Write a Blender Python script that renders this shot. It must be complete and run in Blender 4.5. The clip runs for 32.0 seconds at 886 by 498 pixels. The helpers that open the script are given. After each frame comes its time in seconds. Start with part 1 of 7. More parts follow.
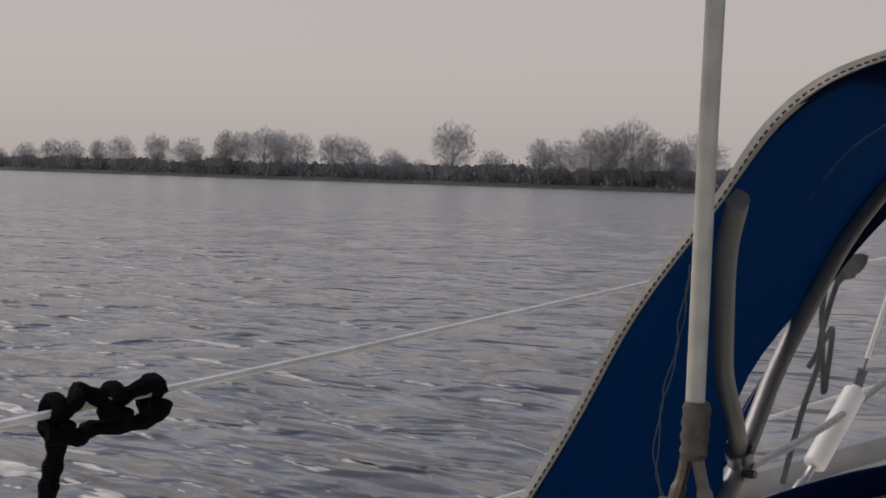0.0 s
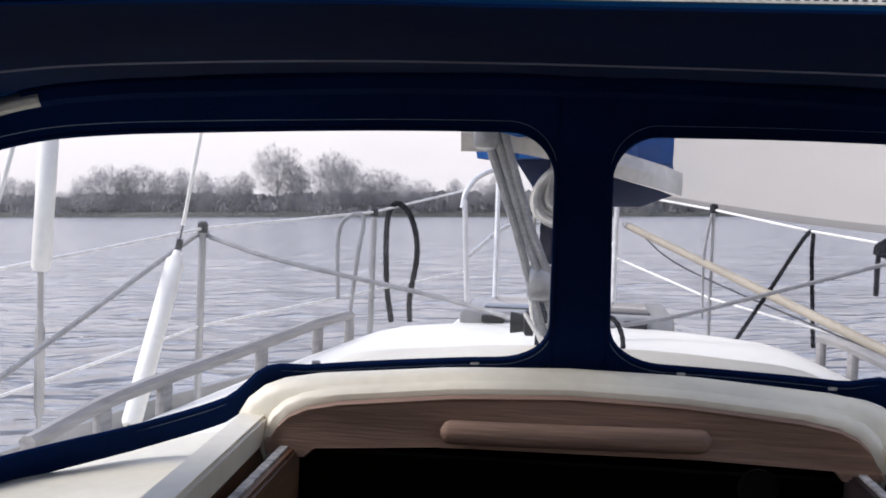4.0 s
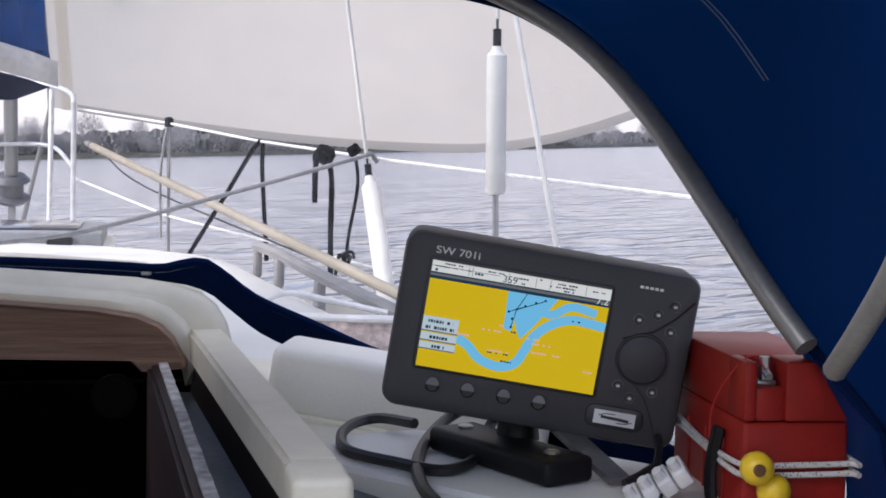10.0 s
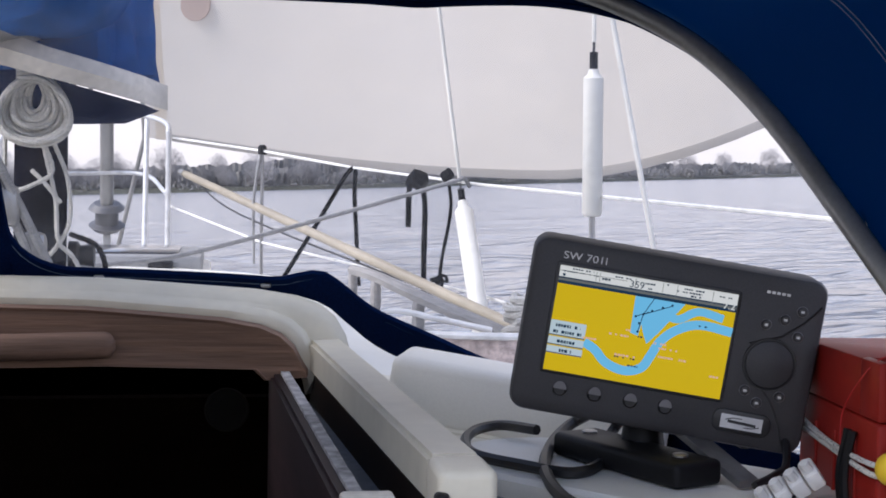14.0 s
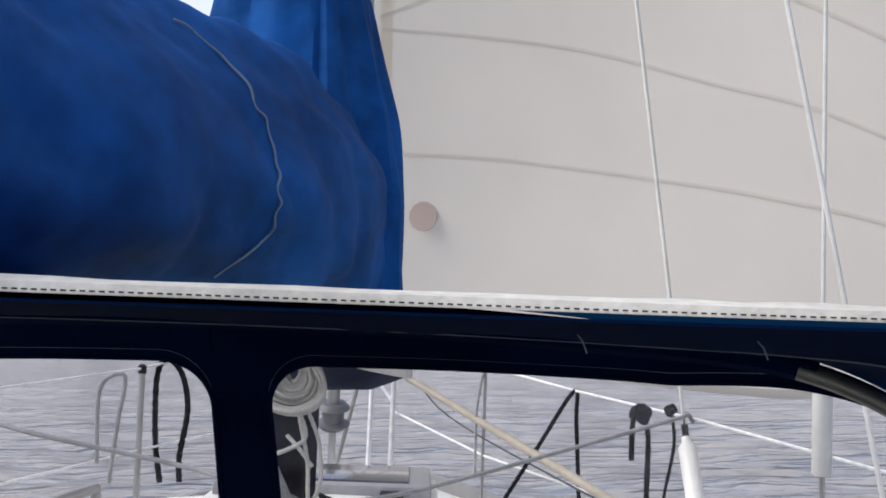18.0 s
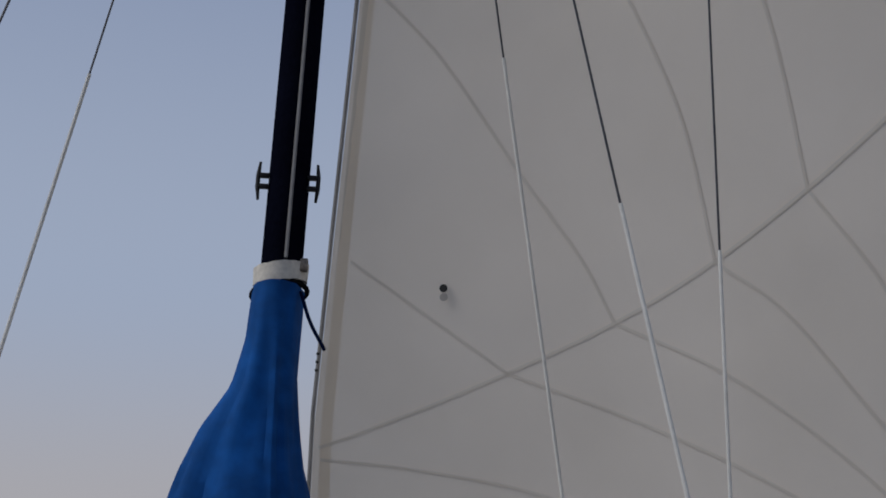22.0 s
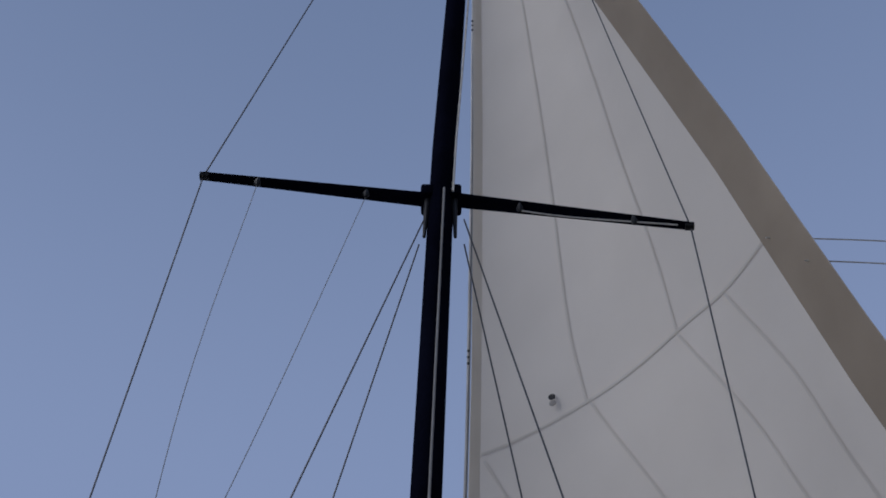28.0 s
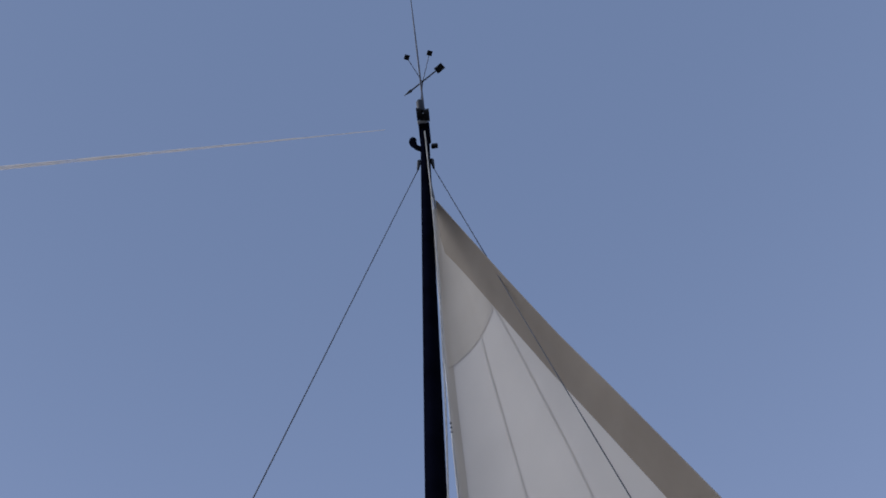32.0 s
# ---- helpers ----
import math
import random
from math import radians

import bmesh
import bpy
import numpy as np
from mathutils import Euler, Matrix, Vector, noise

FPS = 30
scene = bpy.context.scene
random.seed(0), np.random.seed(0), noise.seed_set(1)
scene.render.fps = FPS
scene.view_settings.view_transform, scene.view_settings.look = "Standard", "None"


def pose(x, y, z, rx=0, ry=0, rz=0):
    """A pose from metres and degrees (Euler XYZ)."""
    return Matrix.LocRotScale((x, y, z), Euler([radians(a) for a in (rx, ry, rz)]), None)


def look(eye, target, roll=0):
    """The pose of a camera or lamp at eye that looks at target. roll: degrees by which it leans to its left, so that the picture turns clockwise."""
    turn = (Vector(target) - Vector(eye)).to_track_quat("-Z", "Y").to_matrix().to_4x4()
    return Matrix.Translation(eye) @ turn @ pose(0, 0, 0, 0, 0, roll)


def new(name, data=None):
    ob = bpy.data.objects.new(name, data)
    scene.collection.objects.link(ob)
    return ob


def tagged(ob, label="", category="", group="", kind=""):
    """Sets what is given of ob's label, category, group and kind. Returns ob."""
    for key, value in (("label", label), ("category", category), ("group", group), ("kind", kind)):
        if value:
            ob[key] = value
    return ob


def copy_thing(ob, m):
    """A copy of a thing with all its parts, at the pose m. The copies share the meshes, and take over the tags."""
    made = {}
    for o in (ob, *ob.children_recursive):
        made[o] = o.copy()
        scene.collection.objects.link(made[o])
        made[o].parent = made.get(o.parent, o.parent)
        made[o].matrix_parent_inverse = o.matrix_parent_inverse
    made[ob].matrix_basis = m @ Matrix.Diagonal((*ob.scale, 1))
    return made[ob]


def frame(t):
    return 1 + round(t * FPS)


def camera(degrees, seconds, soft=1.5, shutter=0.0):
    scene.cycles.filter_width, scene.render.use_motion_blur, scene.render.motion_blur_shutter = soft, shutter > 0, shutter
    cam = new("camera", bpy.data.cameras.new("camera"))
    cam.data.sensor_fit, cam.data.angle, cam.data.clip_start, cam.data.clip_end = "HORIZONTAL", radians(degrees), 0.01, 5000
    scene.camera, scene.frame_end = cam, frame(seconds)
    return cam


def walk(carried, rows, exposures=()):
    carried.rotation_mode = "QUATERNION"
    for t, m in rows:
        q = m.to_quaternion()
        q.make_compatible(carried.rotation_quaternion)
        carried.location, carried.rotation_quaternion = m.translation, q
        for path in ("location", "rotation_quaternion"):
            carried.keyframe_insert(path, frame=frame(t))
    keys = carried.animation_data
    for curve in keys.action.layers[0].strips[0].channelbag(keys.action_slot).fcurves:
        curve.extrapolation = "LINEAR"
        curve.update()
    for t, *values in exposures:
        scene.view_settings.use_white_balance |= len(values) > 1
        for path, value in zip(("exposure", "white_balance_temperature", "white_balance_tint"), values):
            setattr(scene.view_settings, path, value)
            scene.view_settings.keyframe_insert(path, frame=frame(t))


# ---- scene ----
cam = camera(36.5, 32.0, soft=1.75)
EXPOSURES = [(0, -0.35, 7000, 13), (1.2, 0.1, 6900, 13), (2.4, 0.65, 6450, 12), (4, 0.92, 6350, 13), (7, 1.15, 6400, 14), (9, 1.1, 6350, 14), (16, 1.08, 6250, 13), (17, 1.1, 6350, 12), (17.5, 0.9, 6450, 11), (18.5, 0.5, 6500, 10), (19, 0.18, 6500, 10), (20, -0.2, 6500, 10), (23, -0.65, 6200, 10), (28, -0.45, 5950, 12), (32, -0.25, 5900, 12)]
PATH = [
    (0, (-0.200, -0.031, 1.529), (-1.439, 1.528, 1.378), 3.6),
    (0.5, (-0.176, -0.017, 1.518), (-1.313, 1.62, 1.353), 3.0),
    (1, (-0.148, 0.016, 1.508), (-1.079, 1.78, 1.359), 3.3),
    (1.5, (-0.111, 0.034, 1.515), (-0.889, 1.873, 1.409), 3.0),
    (2, (-0.094, 0.064, 1.51), (-0.738, 1.954, 1.388), 2.8),
    (2.5, (-0.073, 0.068, 1.517), (-0.606, 1.993, 1.419), 2.9),
    (3, (-0.039, 0.073, 1.52), (-0.461, 2.026, 1.421), 2.9),
    (3.5, (-0.009, 0.084, 1.517), (-0.314, 2.059, 1.428), 2.5),
    (4, (0.021, 0.088, 1.525), (-0.2, 2.075, 1.461), 2.2),
    (4.5, (0.041, 0.089, 1.527), (-0.064, 2.085, 1.468), 2.3),
    (6.5, (0.122, 0.097, 1.531), (0.32, 2.087, 1.481), 2.3),
    (7, (0.147, 0.107, 1.523), (0.418, 2.087, 1.443), 2.2),
    (7.5, (0.173, 0.123, 1.515), (0.515, 2.09, 1.396), 1.9),
    (8, (0.181, 0.133, 1.51), (0.553, 2.094, 1.382), 2.0),
    (8.5, (0.209, 0.171, 1.499), (0.607, 2.128, 1.375), 1.8),
    (9, (0.242, 0.221, 1.483), (0.632, 2.179, 1.356), 0.6),
    (9.5, (0.271, 0.236, 1.463), (0.704, 2.186, 1.352), 1.2),
    (10, (0.319, 0.257, 1.45), (0.764, 2.202, 1.317), 1.2),
    (10.5, (0.342, 0.269, 1.442), (0.735, 2.222, 1.275), 1.0),
    (11, (0.352, 0.268, 1.447), (0.721, 2.228, 1.298), 0.7),
    (11.5, (0.332, 0.269, 1.463), (0.688, 2.235, 1.374), 0.7),
    (12, (0.318, 0.264, 1.459), (0.686, 2.227, 1.348), 1.4),
    (12.5, (0.313, 0.251, 1.454), (0.668, 2.218, 1.377), 1.5),
    (13, (0.285, 0.243, 1.436), (0.632, 2.212, 1.363), 1.2),
    (13.5, (0.271, 0.247, 1.427), (0.615, 2.215, 1.339), 0.9),
    (15.5, (0.285, 0.226, 1.437), (0.562, 2.205, 1.379), 1.4),
    (16, (0.291, 0.227, 1.46), (0.537, 2.212, 1.423), 0.1),
    (16.5, (0.28, 0.206, 1.507), (0.474, 2.197, 1.529), 1.5),
    (17, (0.269, 0.174, 1.554), (0.376, 2.17, 1.626), 1.8),
    (17.2, (0.254, 0.17, 1.575), (0.358, 2.166, 1.646), 1.9),
    (17.5, (0.231, 0.192, 1.608), (0.299, 2.189, 1.706), 2.6),
    (18, (0.2, 0.141, 1.647), (0.227, 2.137, 1.774), 2.1),
    (18.5, (0.150, 0.106, 1.677), (0.183, 2.097, 1.864), 3.12),
    (19, (0.157, 0.082, 1.718), (0.203, 2.068, 1.950), 2.63),
    (19.5, (0.157, 0.066, 1.745), (0.287, 2.037, 2.057), 3.57),
    (20, (0.168, -0.001, 1.785), (0.305, 1.960, 2.150), 3.72),
    (20.5, (0.167, -0.026, 1.794), (0.354, 1.933, 2.150), 3.84),
    (21, (0.176, -0.074, 1.841), (0.380, 1.858, 2.316), 3.19),
    (21.5, (0.177, -0.113, 1.877), (0.318, 1.797, 2.454), 3.00),
    (22, (0.188, -0.133, 1.896), (0.284, 1.758, 2.540), 2.22),
    (22.5, (0.169, -0.163, 1.922), (0.205, 1.690, 2.672), 2.89),
    (23, (0.162, -0.186, 1.929), (0.170, 1.610, 2.808), 2.62),
    (23.5, (0.185, -0.189, 1.912), (0.204, 1.574, 2.856), 2.50),
    (24, (0.175, -0.222, 1.933), (0.146, 1.479, 2.985), 2.86),
    (24.5, (0.159, -0.167, 1.927), (0.102, 1.409, 3.158), 4.23),
    (26.5, (0.147, -0.054, 1.922), (0.038, 1.297, 3.393), 2.01),
    (27, (0.132, -0.098, 1.920), (0.049, 1.193, 3.445), 1.74),
    (27.5, (0.146, -0.133, 1.917), (0.094, 1.103, 3.489), 1.93),
    (28, (0.127, -0.183, 1.944), (0.083, 1.014, 3.546), 1.79),
    (28.5, (0.086, -0.220, 1.963), (0.070, 0.947, 3.588), -0.13),
    (29, (0.114, -0.230, 1.948), (0.080, 0.841, 3.637), -0.81),
    (29.5, (0.133, -0.225, 1.939), (0.102, 0.779, 3.668), -1.37),
    (30, (0.127, -0.210, 1.916), (0.100, 0.696, 3.698), -1.62),
    (30.5, (0.123, -0.254, 1.934), (0.092, 0.613, 3.736), -1.03),
    (31, (0.124, -0.275, 1.984), (0.121, 0.575, 3.794), -3.61),
    (31.5, (0.119, -0.233, 1.986), (0.132, 0.506, 3.844), -6.12),
    (32, (0.108, -0.227, 1.995), (0.128, 0.465, 3.872), -7.61),
]
# The boat heels a little to starboard; all that belongs to her is laid out in her own upright axes.
BOAT = pose(0, 0, 0, 0, 2.3, 0)
walk(cam, [(t, BOAT @ look(eye, target, roll)) for t, eye, target, roll in PATH], EXPOSURES)
# ==== body ====
world = bpy.data.worlds.new("sky")
scene.world = world
world.use_nodes = True
wn = world.node_tree
sky = wn.nodes.new("ShaderNodeTexSky")
sky.sky_type = "NISHITA"
sky.sun_disc = False
sky.sun_elevation, sky.sun_rotation = radians(42), radians(260)
sky.air_density, sky.dust_density, sky.ozone_density = 1.0, 2.0, 3.0
# thin high haze: pale towards the horizon, clear blue overhead
direction = wn.nodes.new("ShaderNodeTexCoord")
split = wn.nodes.new("ShaderNodeSeparateXYZ")
haze = wn.nodes.new("ShaderNodeValToRGB")
haze.color_ramp.interpolation = "EASE"
haze.color_ramp.elements[0].position, haze.color_ramp.elements[0].color = 0.0, (3.75, 3.6, 3.7, 1)
haze.color_ramp.elements[1].position, haze.color_ramp.elements[1].color = 1.0, (1.4, 1.85, 2.9, 1)
for place, colour in ((0.10, (4.35, 4.1, 4.15, 1)), (0.30, (3.65, 4.2, 5.35, 1)), (0.65, (2.3, 2.85, 4.25, 1))):
    haze.color_ramp.elements.new(place).color = colour
blend = wn.nodes.new("ShaderNodeMix")
blend.data_type = "RGBA"
blend.inputs["Factor"].default_value = 0.93
wn.links.new(direction.outputs["Generated"], split.inputs[0])
wn.links.new(split.outputs["Z"], haze.inputs[0])
wn.links.new(sky.outputs[0], blend.inputs["A"])
wn.links.new(haze.outputs[0], blend.inputs["B"])
wn.links.new(blend.outputs["Result"], wn.nodes["Background"].inputs[0])
wn.nodes["Background"].inputs[1].default_value = 0.14
sun = new("sun", bpy.data.lights.new("sun", "SUN"))
sun.data.energy, sun.data.angle, sun.data.color = 2.2, radians(45), (1.0, 0.96, 0.92)
sun.matrix_basis = look((-8, -1.5, 7.5), (0, 0, 0))


# ---- materials ----
def mat(name, color, rough=0.6, metal=0.0, grain=(40.0, 0.15), stain=(3.0, 0.12), bump=0.0, bump_scale=200.0, stretch=(1, 1, 1), spread=0.0, **more):
    m = bpy.data.materials.new(name)
    m.use_nodes = True
    t = m.node_tree
    p = t.nodes["Principled BSDF"]
    co = t.nodes.new("ShaderNodeTexCoord")
    mp = t.nodes.new("ShaderNodeMapping")
    mp.inputs["Scale"].default_value = stretch
    t.links.new(co.outputs["Object"], mp.inputs[0])
    shade = None
    for scale, amount in (grain, stain):
        n = t.nodes.new("ShaderNodeTexNoise")
        n.inputs["Scale"].default_value, n.inputs["Detail"].default_value = scale, 5
        t.links.new(mp.outputs[0], n.inputs["Vector"])
        r = t.nodes.new("ShaderNodeMapRange")
        r.inputs["From Min"].default_value, r.inputs["From Max"].default_value = 0.3, 0.7
        r.inputs["To Min"].default_value, r.inputs["To Max"].default_value = 1 - amount, 1 + amount
        t.links.new(n.outputs[0], r.inputs[0])
        if shade is None:
            shade = r.outputs[0]
        else:
            x = t.nodes.new("ShaderNodeMath")
            x.operation = "MULTIPLY"
            t.links.new(shade, x.inputs[0])
            t.links.new(r.outputs[0], x.inputs[1])
            shade = x.outputs[0]
    if spread:
        o = t.nodes.new("ShaderNodeObjectInfo")
        r = t.nodes.new("ShaderNodeMapRange")
        r.inputs["To Min"].default_value, r.inputs["To Max"].default_value = 1 - spread, 1 + spread
        t.links.new(o.outputs["Random"], r.inputs[0])
        x = t.nodes.new("ShaderNodeMath")
        x.operation = "MULTIPLY"
        t.links.new(shade, x.inputs[0])
        t.links.new(r.outputs[0], x.inputs[1])
        shade = x.outputs[0]
    v = t.nodes.new("ShaderNodeVectorMath")
    v.operation = "SCALE"
    v.inputs[0].default_value = color
    t.links.new(shade, v.inputs["Scale"])
    t.links.new(v.outputs[0], p.inputs["Base Color"])
    p.inputs["Roughness"].default_value, p.inputs["Metallic"].default_value = rough, metal
    if bump:
        n = t.nodes.new("ShaderNodeTexNoise")
        n.inputs["Scale"].default_value, n.inputs["Detail"].default_value = bump_scale, 4
        t.links.new(mp.outputs[0], n.inputs["Vector"])
        b = t.nodes.new("ShaderNodeBump")
        b.inputs["Strength"].default_value, b.inputs["Distance"].default_value = bump, 0.004
        t.links.new(n.outputs[0], b.inputs["Height"])
        t.links.new(b.outputs[0], p.inputs["Normal"])
    for key, value in more.items():
        p.inputs[key.replace("_", " ")].default_value = value
    return m


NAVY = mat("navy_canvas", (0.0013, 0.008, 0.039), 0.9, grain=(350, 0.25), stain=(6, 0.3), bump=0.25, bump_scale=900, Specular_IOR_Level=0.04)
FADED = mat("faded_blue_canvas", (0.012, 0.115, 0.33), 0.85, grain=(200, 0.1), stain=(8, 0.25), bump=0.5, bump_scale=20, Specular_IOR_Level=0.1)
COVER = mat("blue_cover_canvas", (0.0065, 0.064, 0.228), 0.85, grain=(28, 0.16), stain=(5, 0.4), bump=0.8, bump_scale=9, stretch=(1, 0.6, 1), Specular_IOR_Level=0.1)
TRIM = mat("white_leather_trim", (0.62, 0.58, 0.50), 0.7, grain=(80, 0.12), stain=(9, 0.2), bump=0.4, bump_scale=120)
STITCH = mat("pale_thread", (0.16, 0.21, 0.28), 0.8)
DARKSTITCH = mat("dark_thread", (0.02, 0.02, 0.02), 0.8)
STEEL = mat("stainless_steel", (0.34, 0.34, 0.34), 0.35, 0.85, grain=(120, 0.1), stain=(8, 0.15))
TARNISHED = mat("tarnished_bronze", (0.17, 0.145, 0.12), 0.4, 0.8, grain=(150, 0.3), stain=(40, 0.4))
ALU = mat("grey_aluminium_tube", (0.29, 0.285, 0.275), 0.45, 0.6, grain=(200, 0.08), stain=(6, 0.2))
BLACKMAST = mat("black_anodised_mast", (0.0035, 0.004, 0.009), 0.9, 0.0, grain=(90, 0.2), stain=(4, 0.3), Specular_IOR_Level=0.0)
BLACKPL = mat("black_plastic", (0.009, 0.009, 0.010), 0.5, Specular_IOR_Level=0.2)
GEL = mat("cream_gelcoat", (0.64, 0.595, 0.475), 0.4, grain=(50, 0.04), stain=(5, 0.13), bump=0.05, bump_scale=60)
DECK = mat("white_deck_paint", (0.76, 0.74, 0.68), 0.5, grain=(300, 0.02), stain=(3, 0.08), bump=0.08, bump_scale=500)
HULLM = mat("white_hull_gelcoat", (0.72, 0.71, 0.66), 0.3, grain=(30, 0.04), stain=(2, 0.1))
TEAK = mat("weathered_teak", (0.195, 0.116, 0.078), 0.75, grain=(60, 0.22), stain=(7, 0.25), bump=0.4, bump_scale=120, stretch=(0.15, 1, 2.5))
GREYTEAK = mat("grey_weathered_teak", (0.26, 0.25, 0.24), 0.85, grain=(60, 0.2), stain=(7, 0.2), bump=0.4, bump_scale=120, stretch=(1, 0.15, 2.5))
FLAKED = mat("flaked_pale_varnish", (0.40, 0.38, 0.36), 0.8, grain=(70, 0.45), stain=(14, 0.35), bump=0.4, bump_scale=120)
# shaded and lit copies of one mahogany, for starboard and port
MAHOG = mat("shaded_mahogany", (0.017, 0.009, 0.006), 0.55, Specular_IOR_Level=0.15, grain=(60, 0.3), stain=(6, 0.3), stretch=(1, 0.2, 1))
BROWNWOOD = mat("lit_mahogany", (0.13, 0.062, 0.03), 0.55, Specular_IOR_Level=0.2, grain=(60, 0.3), stain=(6, 0.3), stretch=(1, 0.2, 1))
GREYPAINT = mat("grey_slide_track", (0.16, 0.17, 0.18), 0.6, grain=(100, 0.15), stain=(10, 0.25))
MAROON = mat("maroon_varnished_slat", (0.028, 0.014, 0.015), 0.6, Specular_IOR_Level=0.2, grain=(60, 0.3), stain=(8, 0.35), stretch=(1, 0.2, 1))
# near-black base: the unlit cabin's gloom is put into the wood colour
INSIDE = mat("gloom_dark_wood", (0.006, 0.003, 0.002), 0.8, Specular_IOR_Level=0.03, grain=(30, 0.3), stain=(5, 0.3))
WHITEROPE = mat("white_rope", (0.62, 0.60, 0.55), 0.85, grain=(500, 0.3), stain=(30, 0.2), bump=1.0, bump_scale=500)
GREYROPE = mat("grey_rope", (0.30, 0.30, 0.30), 0.85, grain=(400, 0.35), stain=(30, 0.2), bump=1.0, bump_scale=500)
BLACKROPE = mat("black_rope", (0.006, 0.006, 0.007), 0.95, Specular_IOR_Level=0.05, grain=(400, 0.4), stain=(30, 0.2), bump=1.0, bump_scale=400)
WIRE = mat("steel_wire", (0.07, 0.07, 0.078), 0.5, 0.6)
WHITEPVC = mat("white_pvc_tube", (0.74, 0.72, 0.66), 0.4, grain=(60, 0.05), stain=(8, 0.1))
PLOTTER = mat("dark_grey_plastic", (0.045, 0.043, 0.045), 0.5, grain=(800, 0.15), stain=(6, 0.06), bump=0.15, bump_scale=1500)
REDBOX = mat("red_plastic", (0.27, 0.016, 0.011), 0.45, Specular_IOR_Level=0.2, grain=(60, 0.08), stain=(6, 0.15))
YELLOW = mat("yellow_plastic", (0.75, 0.50, 0.02), 0.4)
WHITEPL = mat("white_plastic", (0.75, 0.74, 0.72), 0.4)
TAN = mat("buff_spar", (0.31, 0.27, 0.205), 0.5, grain=(80, 0.1), stain=(5, 0.2), stretch=(1, 0.2, 1))
SHORE = mat("reed_bank", (0.05, 0.05, 0.035), 0.95, grain=(0.3, 0.4), stain=(0.03, 0.3))
# paler than bark: the haze of distance is put into the twig colour
BARK = mat("haze_pale_twigs", (0.34, 0.326, 0.322), 0.95, grain=(1, 0.3), stain=(0.1, 0.2), spread=0.25)

HEDGE = mat("dormant_scrub", (0.205, 0.197, 0.185), 0.95, grain=(0.6, 0.3), stain=(0.05, 0.3))


def sailcloth(name, dark, light):
    m = bpy.data.materials.new(name)
    m.use_nodes = True
    t = m.node_tree
    p = t.nodes["Principled BSDF"]
    out = t.nodes["Material Output"]
    n = t.nodes.new("ShaderNodeTexNoise")
    n.inputs["Scale"].default_value, n.inputs["Detail"].default_value = 1.3, 6
    r = t.nodes.new("ShaderNodeValToRGB")
    r.color_ramp.elements[0].position, r.color_ramp.elements[1].position = 0.25, 0.75
    r.color_ramp.elements[0].color, r.color_ramp.elements[1].color = (*dark, 1), (*light, 1)
    co = t.nodes.new("ShaderNodeTexCoord")
    t.links.new(co.outputs["Object"], n.inputs["Vector"])
    t.links.new(n.outputs[0], r.inputs[0])
    t.links.new(r.outputs[0], p.inputs["Base Color"])
    p.inputs["Roughness"].default_value = 0.7
    tr = t.nodes.new("ShaderNodeBsdfTranslucent")
    t.links.new(r.outputs[0], tr.inputs[0])
    # soft creases running up and aft
    mp = t.nodes.new("ShaderNodeMapping")
    mp.inputs["Rotation"].default_value = (0, radians(-28), 0)
    mp.inputs["Scale"].default_value = (0.9, 1.0, 2.6)
    creases = t.nodes.new("ShaderNodeTexNoise")
    creases.inputs["Scale"].default_value, creases.inputs["Detail"].default_value = 0.9, 1
    b = t.nodes.new("ShaderNodeBump")
    b.inputs["Strength"].default_value, b.inputs["Distance"].default_value = 0.4, 0.05
    t.links.new(co.outputs["Object"], mp.inputs[0])
    t.links.new(mp.outputs[0], creases.inputs["Vector"])
    t.links.new(creases.outputs[0], b.inputs["Height"])
    t.links.new(b.outputs[0], p.inputs["Normal"])
    t.links.new(b.outputs[0], tr.inputs["Normal"])
    mix = t.nodes.new("ShaderNodeMixShader")
    mix.inputs[0].default_value = 0.5
    t.links.new(p.outputs[0], mix.inputs[1])
    t.links.new(tr.outputs[0], mix.inputs[2])
    t.links.new(mix.outputs[0], out.inputs[0])
    return m


SAIL = sailcloth("white_sailcloth", (0.69, 0.625, 0.535), (0.78, 0.71, 0.615))
UVSTRIP = sailcloth("tan_sail_edge_cloth", (0.30, 0.25, 0.19), (0.43, 0.365, 0.285))
SEAM = sailcloth("sail_seam_tape", (0.63, 0.595, 0.545), (0.68, 0.645, 0.59))
PATCH = sailcloth("pinkish_sail_patch", (0.50, 0.42, 0.38), (0.60, 0.50, 0.46))


